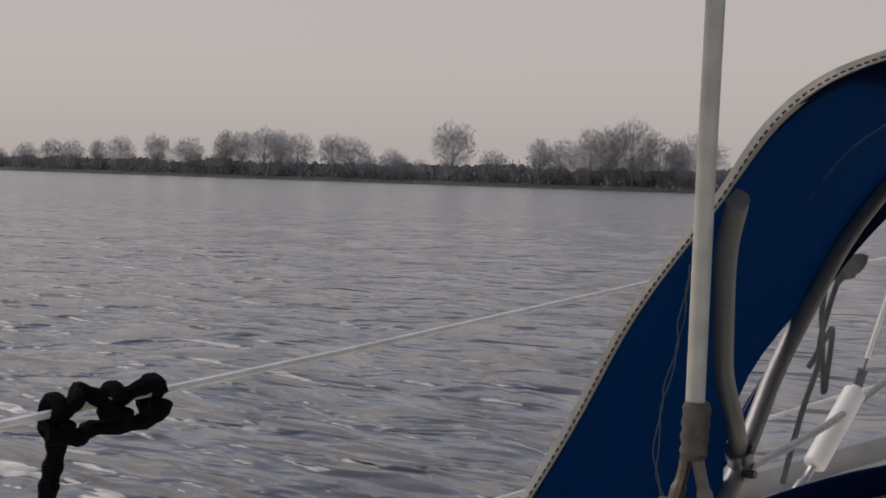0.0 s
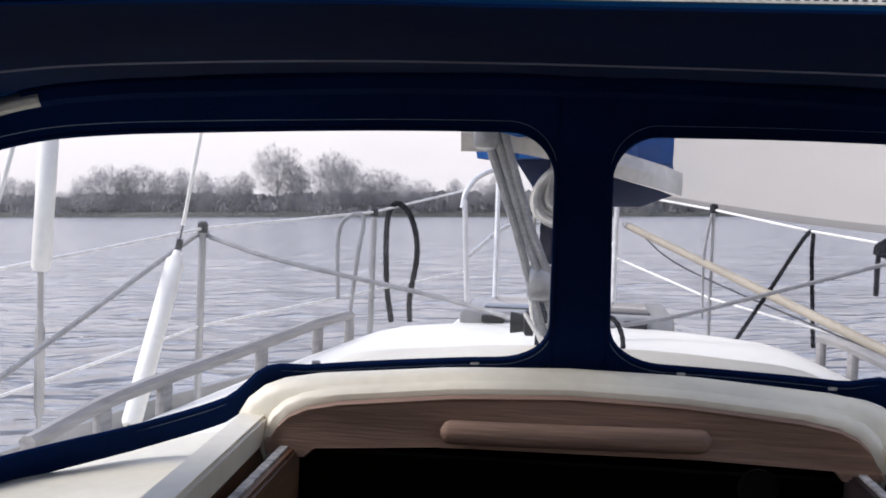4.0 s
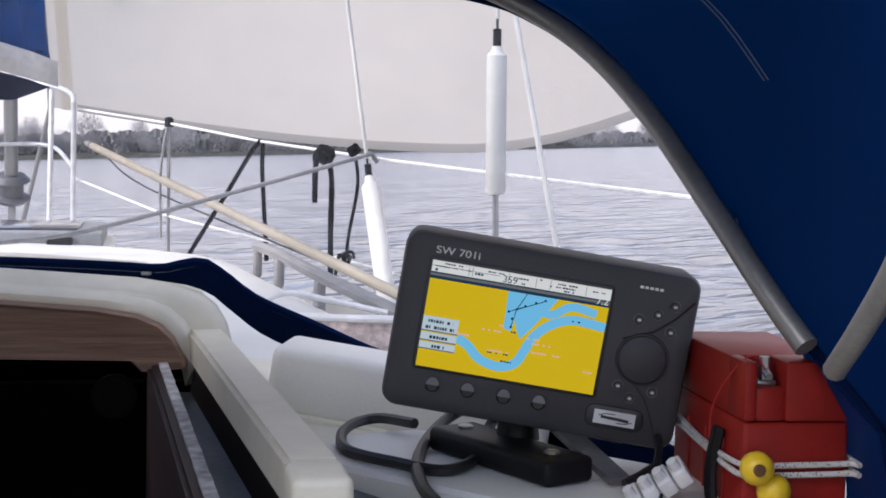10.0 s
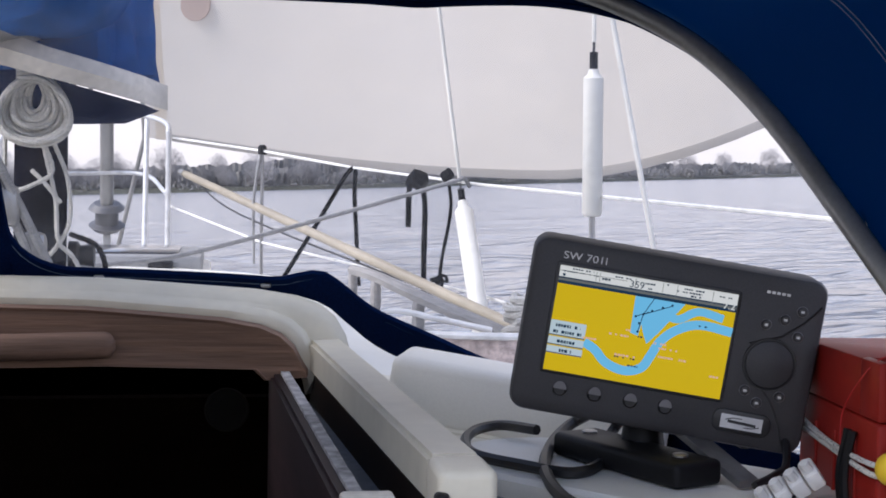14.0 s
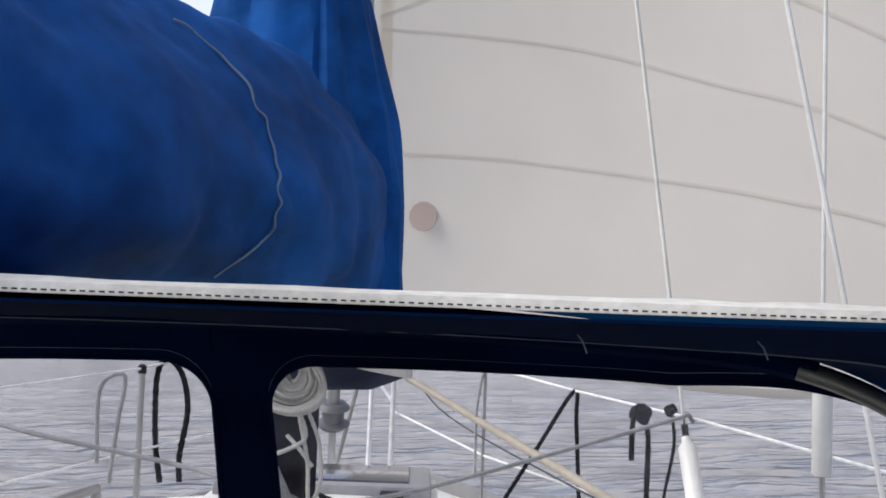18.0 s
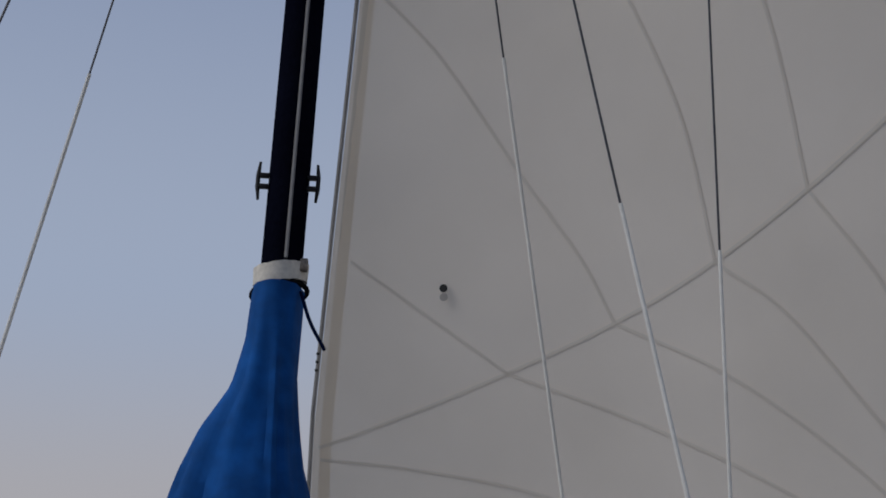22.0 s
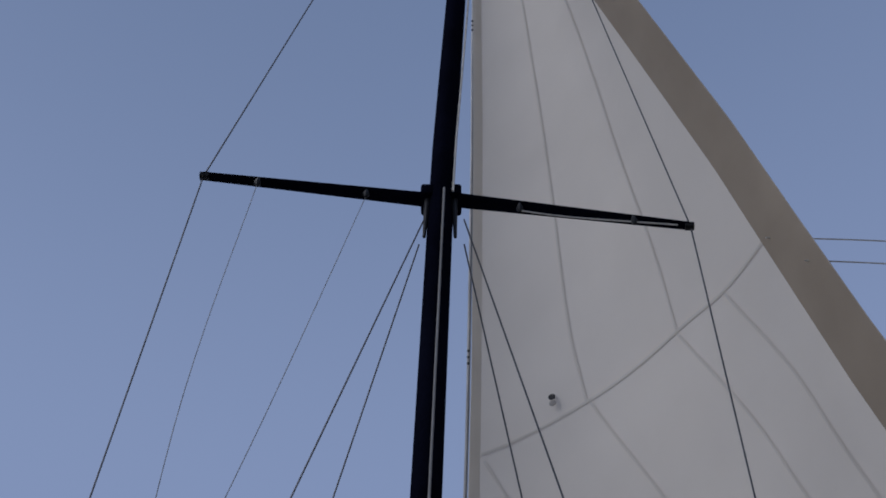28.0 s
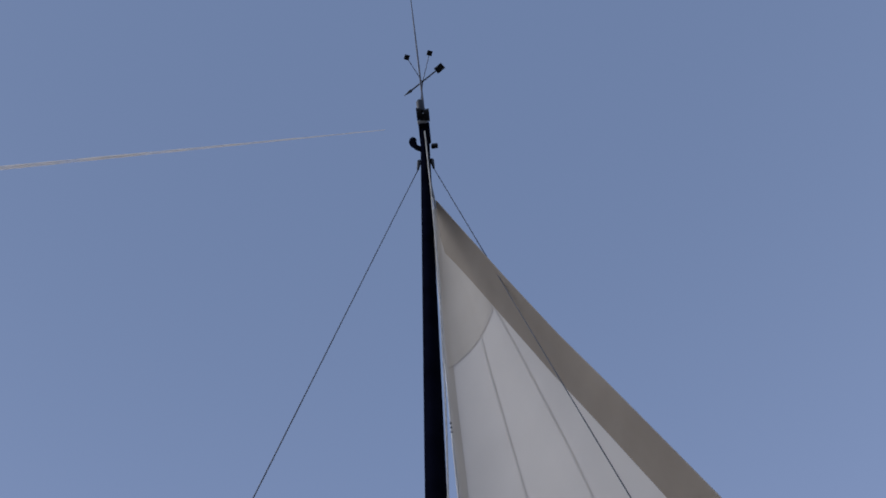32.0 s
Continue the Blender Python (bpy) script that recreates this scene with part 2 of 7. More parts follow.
def vinyl():
    m = bpy.data.materials.new("clear_vinyl")
    m.use_nodes = True
    t = m.node_tree
    t.nodes.remove(t.nodes["Principled BSDF"])
    out = t.nodes["Material Output"]
    a = t.nodes.new("ShaderNodeBsdfTransparent")
    a.inputs[0].default_value = (0.985, 0.98, 0.985, 1)
    d = t.nodes.new("ShaderNodeBsdfTranslucent")
    d.inputs[0].default_value = (0.88, 0.88, 0.92, 1)
    g = t.nodes.new("ShaderNodeBsdfGlossy")
    g.inputs["Roughness"].default_value = 0.12
    n = t.nodes.new("ShaderNodeTexNoise")
    n.inputs["Scale"].default_value, n.inputs["Detail"].default_value = 9, 8
    r = t.nodes.new("ShaderNodeMapRange")
    r.inputs["From Min"].default_value, r.inputs["From Max"].default_value = 0.35, 0.75
    r.inputs["To Min"].default_value, r.inputs["To Max"].default_value = 0.02, 0.085
    t.links.new(n.outputs[0], r.inputs[0])
    m1, m2 = t.nodes.new("ShaderNodeMixShader"), t.nodes.new("ShaderNodeMixShader")
    t.links.new(r.outputs[0], m1.inputs[0])
    t.links.new(a.outputs[0], m1.inputs[1])
    t.links.new(d.outputs[0], m1.inputs[2])
    m2.inputs[0].default_value = 0.03
    t.links.new(m1.outputs[0], m2.inputs[1])
    t.links.new(g.outputs[0], m2.inputs[2])
    t.links.new(m2.outputs[0], out.inputs[0])
    return m


VINYL = vinyl()


def sunlit_canvas(cloth, name, tint, share):
    """Canvas through which some daylight glows."""
    m = cloth.copy()
    m.name = name
    t = m.node_tree
    p, out = t.nodes["Principled BSDF"], t.nodes["Material Output"]
    tr = t.nodes.new("ShaderNodeBsdfTranslucent")
    tr.inputs[0].default_value = tint
    mix = t.nodes.new("ShaderNodeMixShader")
    mix.inputs[0].default_value = share
    t.links.new(p.outputs[0], mix.inputs[1])
    t.links.new(tr.outputs[0], mix.inputs[2])
    t.links.new(mix.outputs[0], out.inputs[0])
    return m


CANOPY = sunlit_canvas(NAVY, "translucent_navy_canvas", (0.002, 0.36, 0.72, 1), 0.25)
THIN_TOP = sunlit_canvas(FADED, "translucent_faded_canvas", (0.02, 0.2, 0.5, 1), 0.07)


def water():
    m = bpy.data.materials.new("lake_water")
    m.use_nodes = True
    t = m.node_tree
    p = t.nodes["Principled BSDF"]
    p.inputs["Base Color"].default_value = (0.14, 0.138, 0.14, 1)
    p.inputs["Roughness"].default_value, p.inputs["IOR"].default_value = 0.14, 1.45
    co = t.nodes.new("ShaderNodeTexCoord")
    last = None
    # long swell, wind waves with steep fronts and flat backs, ripples
    for scale, low, distance, turn in ((0.45, 0.30, 0.15, 20), (1.4, 0.46, 0.18, -14), (3.2, 0.47, 0.065, 8), (8.0, 0.40, 0.006, 35)):
        mp = t.nodes.new("ShaderNodeMapping")
        mp.inputs["Rotation"].default_value = (0, 0, radians(turn))
        mp.inputs["Scale"].default_value = (0.5, 1.0, 1.0)
        t.links.new(co.outputs["Object"], mp.inputs[0])
        n = t.nodes.new("ShaderNodeTexNoise")
        n.inputs["Scale"].default_value, n.inputs["Detail"].default_value = scale, 2
        t.links.new(mp.outputs[0], n.inputs["Vector"])
        r = t.nodes.new("ShaderNodeMapRange")
        r.interpolation_type = "SMOOTHSTEP"
        r.inputs["From Min"].default_value, r.inputs["From Max"].default_value = low, 0.75
        t.links.new(n.outputs[0], r.inputs[0])
        b = t.nodes.new("ShaderNodeBump")
        b.inputs["Strength"].default_value, b.inputs["Distance"].default_value = 1.0, distance
        t.links.new(r.outputs[0], b.inputs["Height"])
        if last:
            t.links.new(last.outputs[0], b.inputs["Normal"])
        last = b
    t.links.new(last.outputs[0], p.inputs["Normal"])
    return m


WATER = water()


# ---- mesh helpers ----
def mesh_object(name, bm, material, origin=(0, 0, 0), smooth=True):
    me = bpy.data.meshes.new(name)
    if origin != (0, 0, 0):
        bmesh.ops.translate(bm, verts=bm.verts, vec=-Vector(origin))
    if smooth:
        for f in bm.faces:
            f.smooth = True
        for e in bm.edges:
            if len(e.link_faces) == 2 and e.calc_face_angle(0) > 0.7:
                e.smooth = False
    bm.to_mesh(me)
    bm.free()
    me.materials.append(material)
    return new(name, me)


ORIGIN = {}


def thing(name, base, label, category, group="", kind=""):
    ob = new(name)
    ob.location = base
    ob.empty_display_size = 0.05
    ORIGIN[ob.name] = Vector(base)
    return tagged(ob, label, category, group, kind)


def solid(name, bm, material, base, label, category, group="", kind="", smooth=True):
    ob = mesh_object(name, bm, material, tuple(base), smooth)
    ob.location = base
    ORIGIN[ob.name] = Vector(base)
    return tagged(ob, label, category, group, kind)


def part(name, bm, material, parent, label="", smooth=True):
    o = ORIGIN[parent.name]
    ob = mesh_object(name, bm, material, tuple(o), smooth)
    ob.parent = parent
    ORIGIN[ob.name] = o
    return tagged(ob, label)


def tube(points, r, n=8, bm=None, closed=False):
    """A round bar along points; r may be a list."""
    bm = bm or bmesh.new()
    pts = [Vector(p) for p in points]
    rs = r if isinstance(r, (list, tuple)) else [r] * len(pts)
    rings, side = [], None
    for i, p in enumerate(pts):
        if closed:
            d = pts[(i + 1) % len(pts)] - pts[i - 1]
        else:
            d = pts[min(i + 1, len(pts) - 1)] - pts[max(i - 1, 0)]
        d.normalize()
        if side is None:
            side = d.orthogonal().normalized()
        side = (side - d * side.dot(d))
        if side.length < 1e-6:
            side = d.orthogonal()
        side.normalize()
        up = d.cross(side)
        rings.append([bm.verts.new(p + (side * math.cos(a) + up * math.sin(a)) * rs[i]) for a in [2 * math.pi * k / n for k in range(n)]])
    m = len(rings)
    for i in range(m if closed else m - 1):
        a, b = rings[i], rings[(i + 1) % m]
        for k in range(n):
            bm.faces.new((a[k], a[(k + 1) % n], b[(k + 1) % n], b[k]))
    if not closed:
        bm.faces.new(rings[0][::-1])
        bm.faces.new(rings[-1])
    return bm


def spline(points, per=8):
    """Catmull-Rom points through the given ones."""
    p = [Vector(q) for q in points]
    p = [2 * p[0] - p[1]] + p + [2 * p[-1] - p[-2]]
    out = []
    for i in range(1, len(p) - 2):
        for k in range(per):
            t = k / per
            out.append(0.5 * (2 * p[i] + (p[i + 1] - p[i - 1]) * t + (2 * p[i - 1] - 5 * p[i] + 4 * p[i + 1] - p[i + 2]) * t * t + (3 * p[i] - p[i - 1] - 3 * p[i + 1] + p[i + 2]) * t ** 3))
    out.append(p[-2])
    return out


def box(size, at=(0, 0, 0), bevel=0.0, m=None, bm=None, seg=2):
    """A bevelled block; m: a pose laid on top."""
    own = bmesh.new()
    bmesh.ops.create_cube(own, size=1)
    bmesh.ops.scale(own, verts=own.verts, vec=size)
    if bevel:
        bmesh.ops.bevel(own, geom=own.edges[:], offset=bevel, segments=seg, affect="EDGES", profile=0.5)
    bmesh.ops.translate(own, verts=own.verts, vec=at)
    if m is not None:
        bmesh.ops.transform(own, matrix=m, verts=own.verts)
    if bm is None:
        return own
    tmp = bpy.data.meshes.new("tmp")
    own.to_mesh(tmp)
    own.free()
    bm.from_mesh(tmp)
    bpy.data.meshes.remove(tmp)
    return bm


def loft(rings, closed=False, caps=False, bm=None):
    bm = bm or bmesh.new()
    vs = [[bm.verts.new(p) for p in ring] for ring in rings]
    n = len(vs[0])
    for a, b in zip(vs, vs[1:]):
        for k in range(n if closed else n - 1):
            bm.faces.new((a[k], a[(k + 1) % n], b[(k + 1) % n], b[k]))
    if caps:
        bm.faces.new(vs[0][::-1])
        bm.faces.new(vs[-1])
    return bm


def thick(bm, t):
    bmesh.ops.recalc_face_normals(bm, faces=bm.faces)
    bmesh.ops.solidify(bm, geom=bm.faces[:], thickness=t)
    return bm


def table(rows, y):
    """Linear look-up in rows of (y, value)."""
    return float(np.interp(y, [r[0] for r in rows], [r[1] for r in rows]))


# ---- water, far bank, trees ----
SEA = []


def build_sea():
    rings = 150
    spokes = 240
    bm = bmesh.new()
    rad = [1.2 * 1.056 ** i for i in range(rings)]
    rows = []
    for r in rad:
        row = []
        fade = min(1.0, max(0.0, 1 - (r - 40) / 120))
        for k in range(spokes):
            a = 2 * math.pi * k / spokes
            x, y = r * math.cos(a), r * math.sin(a) + 2
            h = 0.0
            if fade > 0:
                h = 0.06 * noise.noise((x * 0.35 + 0.2 * y, y * 0.55 - 0.15 * x, 0)) + 0.055 * noise.noise((x * 0.9, y * 1.3 + 0.3 * x, 5)) + 0.03 * noise.noise((x * 2.2, y * 3.0, 9))
            row.append((x, y, h * fade))
        rows.append(row)
    loft(rows, closed=True, bm=bm)
    ob = solid("water", bm, WATER, (0, 0, 0), "grey rippled lake water under an overcast sky", "water", kind="structure")
    SEA.append(ob)


def shore_y(x):
    """Distance ahead of the near bank by bearing."""
    return 420 + 30 * math.sin(x * 0.004) + 0.9 * max(0, x - 40)


def build_bank():
    bm = bmesh.new()
    rows = [[], [], [], [], []]
    for k in range(140):
        x = -1100 + 16 * k
        y = shore_y(x)
        j = 4 * noise.noise((x * 0.02, 0, 0))
        for row, (dy, z) in zip(rows, ((0, -0.3), (1.5, 0.7 + 0.3 * noise.noise((x * 0.2, 3, 0))), (10, 1.6), (60, 2.2), (1500, 2.5))):
            row.append((x, y + j + dy, z))
    loft(rows, bm=bm)
    SEA.append(solid("ground", bm, SHORE, (0, 0, 0), "low reedy far bank of the lake", "bank", kind="structure"))
    # hedge of scrub along the bank
    bm = bmesh.new()
    rng = random.Random(5)
    for k in range(1700):
        x = rng.uniform(-1000, 900)
        y = shore_y(x) + rng.uniform(2, 30)
        tall = rng.uniform(3.0, 8.5) * (0.6 + 1.5 * abs(noise.noise((x * 0.012, 7, 0))))
        wide = rng.uniform(2.5, 6.5)
        for j in range(34):
            a, e, r = rng.uniform(0, 6.28), math.asin(rng.uniform(0, 1)), rng.uniform(0.35, 1) ** 0.6
            c = Vector((x + wide * r * math.cos(e) * math.cos(a), y + wide * r * math.cos(e) * math.sin(a), 0.9 + tall * r * math.sin(e)))
            way = Vector((rng.uniform(-0.7, 0.7), rng.uniform(-0.7, 0.7), rng.uniform(0.3, 1))).normalized() * rng.uniform(0.3, 0.75)
            side = Vector((math.cos(a + 1.4), math.sin(a + 1.4), rng.uniform(-0.4, 0.4))) * rng.uniform(0.12, 0.35)
            bm.faces.new([bm.verts.new(p) for p in (c - way, c + side, c + way, c - side)])
    for layer, (back, base) in enumerate(((14, 4.4), (26, 6.2), (40, 7.8))):
        lower, upper = [], []
        for k in range(1900):
            x = -1000 + k
            y = shore_y(x) + back + 2 * noise.noise((x * 0.05, layer, 0))
            h = base + 2.2 * noise.noise((x * 0.03, layer * 5, 1)) + 1.3 * noise.noise((x * 0.21, layer * 3, 4)) + rng.uniform(-0.5, 0.7) + (1.5 + 4.0 * layer) * math.exp(-((x - 85) / 55) ** 2)
            lower.append((x, y, 0.5))
            upper.append((x, y + rng.uniform(-1, 1), max(1.6, h)))
        loft([lower, upper], bm=bm)
    SEA.append(solid("scrub", bm, HEDGE, (0, 0, 0), "belt of bare brown scrub along the far bank", "scrub", kind="stuff", smooth=False))


def tree_mesh(seed, height, wide, bare):
    """A winter tree: trunk, limbs that arch into an egg-shaped crown, and a haze of fine twigs. bare: where the crown begins."""
    rng = random.Random(seed)
    trunk, crown = bmesh.new(), bmesh.new()
    fork = height * (bare + 0.12)
    tube([(0, 0, -0.5), (0.1, 0, fork * 0.5), (0, 0.1, fork), (0, 0, height * 0.8)], [height * 0.018, height * 0.015, height * 0.011, height * 0.002], 6, trunk)

    def twig(p, q, w):
        side = (q - p).cross(Vector((rng.uniform(-1, 1), rng.uniform(-1, 1), rng.uniform(-1, 1)))).normalized() * w
        crown.faces.new([crown.verts.new(v) for v in (p - side, p + side, q)])

    mid = height * (bare + 1) / 2
    half = height * (1 - bare) / 2

    def lump(u):
        """Uneven radius of the crown in direction u."""
        return 0.90 + 0.20 * noise.noise(u * 1.6 + Vector((seed, 0, 0))) + 0.10 * noise.noise(u * 4.0 + Vector((0, seed, 0)))

    def inside(u):
        return Vector((u.x * wide, u.y * wide, mid + u.z * half))

    for i in range(46):
        u = Vector((rng.gauss(0, 1), rng.gauss(0, 1), rng.gauss(0.3, 1))).normalized()
        tip = inside(u * lump(u) * rng.uniform(0.6, 0.92))
        root = Vector((0, 0, height * bare * rng.uniform(0.6, 1) + max(0, tip.z - height * bare) * 0.30))
        bend = root.lerp(tip, 0.5) + Vector((0, 0, height * 0.04))
        limb = spline([root, bend, tip], 5)
        tube(limb, [height * 0.0022 * (1 - k / len(limb)) + 0.012 for k in range(len(limb))], 3, trunk)
    # fine twigs in tufts, thicker towards the rim
    for i in range(2500):
        u = Vector((rng.gauss(0, 1), rng.gauss(0, 1), rng.gauss(0.1, 1))).normalized()
        far = rng.uniform(0.12, 1) ** 0.55
        if noise.noise(u * 3.5 + Vector((seed * 3, far * 2, 0))) < -0.30:
            continue
        c = inside(u * lump(u) * far)
        grow = (c - Vector((0, 0, mid * 0.7))).normalized() + Vector((0, 0, 0.35))
        for k in range(8):
            c = c + Vector((rng.uniform(-1, 1), rng.uniform(-1, 1), rng.uniform(-1, 1))) * height * 0.012
            way = (grow * 1.3 + Vector((rng.uniform(-1, 1), rng.uniform(-1, 1), rng.uniform(-0.8, 0.9))) * 0.8).normalized() * height * rng.uniform(0.03, 0.075)
            p = c - way * rng.uniform(0.6, 1.0)
            twig(p, p + way, 0.0120)
    return trunk, crown


def build_trees():
    stock = []
    for i, (h, sp, slim) in enumerate(((18, 7.6, 0.12), (14, 6.8, 0.02), (21, 6.8, 0.06), (12, 6.6, -0.06), (16, 5.2, 0.0))):
        trunk, crown = tree_mesh(i + 3, h, sp, slim)
        root = thing("tree", (0, 0, 0), "bare leafless winter tree on the far bank", "tree", "trees on the far bank")
        part("trunk", trunk, BARK, root)
        part("crown", crown, BARK, root)
        stock.append((root, h))
    rng = random.Random(11)
    spots = [(b - 0.7, f, k) for b, f, k in TREES]
    # lower growth that fills the belt between the tall trees
    b = -59.0
    while b < 31:
        spots.append((b, rng.uniform(4.0, 7.5) + 2.0 * noise.noise((b * 0.35, 3, 1)), rng.choice((3, 3, 1))))
        b += rng.uniform(0.5, 1.3)
    used = set()
    for bearing, height, k in spots:
        root, h = stock[k]
        a = radians(bearing)
        # where the sight line from the boat meets the bank, a little way in
        x = y = 0.0
        for d in range(200, 1600, 2):
            x, y = d * math.sin(a), d * math.cos(a)
            if y > shore_y(x) + 8 + 6 * rng.random():
                break
        s = (1.5 if bearing < -26 else 1.3) * height / h
        m = Matrix.Translation((x, y, 1.2)) @ Matrix.Rotation(rng.uniform(0, 6.28), 4, "Z")
        if k in used:
            ob = copy_thing(root, m)
        else:
            used.add(k)
            ob = root
            ob.matrix_basis = m
        ob.scale = (s, s, s)
        SEA.append(ob)
    for k, (root, h) in enumerate(stock):
        if k not in used:
            raise ValueError("unused tree")


TREES = [(-58.0, 19, 0), (-56.3, 8, 3), (-55.2, 10, 3), (-54.2, 11, 1), (-53.4, 11, 3), (-52.4, 11, 4), (-51.5, 12, 1), (-50.0, 13, 0), (-48.7, 12, 3), (-47.2, 14, 4), (-46.5, 14, 2), (-45.6, 15, 0), (-44.9, 14, 4), (-44.2, 13, 1), (-42.7, 13, 0), (-41.8, 12, 1), (-40.2, 9, 3), (-37.6, 16.5, 0), (-35.9, 9, 3), (-33.9, 12, 4), (-32.9, 12, 3), (-31.8, 15, 2), (-31.0, 15, 4), (-30.0, 17, 0), (-28.9, 13, 1), (-28.1, 12, 4), (-27.2, 14, 3), (-24.6, 9, 4), (-23.6, 10, 1), (-22.8, 9, 4), (-20.6, 10, 1), (-19.8, 13, 0), (-19.0, 12, 4), (-18.3, 13, 1), (-17.5, 11, 4), (-16.7, 12, 4), (-15.8, 11, 4), (-14.9, 10, 3), (-14.1, 11, 4), (-12.7, 18, 0), (-11.9, 13, 4), (-10.5, 16, 1), (-9.9, 15, 0), (-8.6, 12, 3), (-7.8, 11, 1), (-6.6, 9, 3), (-5.2, 9, 4), (-3.4, 10, 2), (-1.2, 11, 1), (0.9, 9, 4), (2.6, 10, 3), (4.6, 9, 1), (6.4, 8, 3), (9.2, 8, 4), (11.4, 9, 3), (13.6, 9, 1), (15.8, 10, 4), (18.2, 9, 3), (20.5, 11, 1), (22.1, 10, 0), (24.0, 12, 1), (26.2, 12, 3), (28.0, 13, 0), (30.5, 12, 1)]

build_sea()
build_bank()
build_trees()

# ---- hull, deck, coachroof ----
BEAM = [(-2.4, 1.15), (-1.0, 1.33), (0.5, 1.42), (1.6, 1.42), (2.8, 1.34), (3.6, 1.2), (4.4, 0.94), (5.1, 0.58), (5.6, 0.27), (5.95, 0.03)]
SHEER = [(-2.4, 0.86), (0, 0.84), (2.8, 0.87), (4.5, 0.95), (5.95, 1.06)]


def beam(y):
    return table(BEAM, y)


def sheer(y):
    return table(SHEER, y)


ROOF_HALF = [(-0.2, 0.86), (1.0, 0.92), (2.0, 0.86), (2.9, 0.72), (3.5, 0.6), (3.9, 0.5)]


def roof_z(x, y):
    """Top of the coachroof: cambered, a little lower aft."""
    camber = 0.055 + 0.035 * min(1, max(0, (y - 1.9) / 0.2))
    return 1.185 + 0.02 * (y - 1.3) - camber * (x / 0.85) ** 2


def build_hull():
    boat = thing("sailing_yacht", (0, 1.8, 0), "white glass-fibre sailing yacht hull with cream deck", "boat", kind="structure")
    rings = []
    for i in range(50):
        y = -2.4 + 8.35 * i / 49
        b, s = beam(y), sheer(y)
        ring = []
        for k in range(17):
            a = math.pi * k / 16
            x = -math.cos(a)
            z = s - (s + 0.35) * math.sin(a) ** 0.8
            ring.append((x * b * (1 if z > 0 else 0.97), y, z))
        rings.append(ring)
    bm = loft(rings)
    part("hull", bm, HULLM, boat, "white gelcoat hull")
    stern = bmesh.new()
    stern.faces.new([stern.verts.new((p[0], p[1] + 0.02, p[2])) for p in rings[0]])
    part("transom", thick(stern, 0.03), HULLM, boat, "white transom")
    # side decks, with a hole for the cockpit and cabin
    rings = []
    for i in range(60):
        y = -2.4 + 8.3 * i / 59
        b, s = beam(y) - 0.005, sheer(y)
        rings.append([(b * x, y, s + 0.03 * (1 - x * x) - 0.0) for x in (-1, -0.8, -0.65, -0.5, 0, 0.5, 0.65, 0.8, 1)])
    bm = bmesh.new()
    vs = [[bm.verts.new(p) for p in ring] for ring in rings]
    for i in range(59):
        for k in range(8):
            y = rings[i][k][1]
            if 2 <= k <= 5 and y < 3.6:
                continue
            bm.faces.new((vs[i][k], vs[i][k + 1], vs[i + 1][k + 1], vs[i + 1][k]))
    part("deck", bm, DECK, boat, "white non-slip side decks and foredeck")
    for side in (-1, 1):
        pts = [(side * (beam(y) - 0.02), y, sheer(y) + 0.025) for y in np.linspace(-2.3, 5.7, 40)]
        bm = loft([[(x - 0.012, y, z - 0.03), (x + 0.012, y, z - 0.03), (x + 0.012, y, z + 0.03), (x - 0.012, y, z + 0.03)] for x, y, z in pts], closed=True, caps=True)
        part("toe_rail", bm, ALU, boat, "grey aluminium toe rail")
    # coachroof
    bm = bmesh.new()
    ys = list(np.linspace(-0.2, 3.9, 42))
    xs = [-1.0, -0.93, -0.8, -0.6, -0.46, -0.3, 0, 0.3, 0.46, 0.6, 0.8, 0.93, 1.0]
    top = []
    for y in ys:
        h = table(ROOF_HALF, y)
        row = []
        for u in xs:
            x = u * h
            z = roof_z(x, y)
            if abs(u) > 0.9:
                z -= 0.03 * (abs(u) - 0.9) / 0.1
            if y > 3.6:
                z -= 0.9 * (y - 3.6) ** 1.5
            row.append((x, y, z))
        row = [(-(h + 0.06), y, sheer(y) - 0.02)] + row + [((h + 0.06), y, sheer(y) - 0.02)]
        top.append(row)
    vs = [[bm.verts.new(p) for p in row] for row in top]
    for i in range(len(ys) - 1):
        for k in range(len(vs[0]) - 1):
            xm = 0.5 * (top[i][k][0] + top[i][k + 1][0])
            if abs(xm) < 0.37 and ys[i] < 2.2:
                continue
            f = bm.faces.new((vs[i][k], vs[i][k + 1], vs[i + 1][k + 1], vs[i + 1][k]))
            # duller cream aft: gelcoat tone with the hood's shade put into the colour
            f.material_index = 1 if ys[i] < 2.0 else 0
    roof = part("coachroof", bm, DECK, boat, "white coachroof with rounded edges, cream aft with hood shade put in")
    roof.data.materials.append(GEL)
    # cabin below: box with its gloom put into a near-black colour
    bm = box((0.9, 2.6, 1.3), (0, 2.0, 0.45))
    bmesh.ops.delete(bm, geom=[f for f in bm.faces if f.calc_center_median().z > 1.05], context="FACES")
    for f in bm.faces:
        f.normal_flip()
    part("cabin_lining", bm, INSIDE, boat, "wooden cabin lining below, gloom painted near-black")
    return boat


build_hull()

# ---- sprayhood ----
HALF = [(0.0, 1.668), (0.2, 1.665), (0.4, 1.655), (0.5, 1.648), (0.58, 1.636), (0.65, 1.61), (0.705, 1.565), (0.735, 1.50), (0.748, 1.42), (0.757, 1.33), (0.748, 1.22), (0.745, 1.10)]
STARBOARD = HALF[:6] + [(0.710, 1.567), (0.750, 1.503), (0.778, 1.42), (0.808, 1.33), (0.868, 1.22), (0.885, 1.10)]
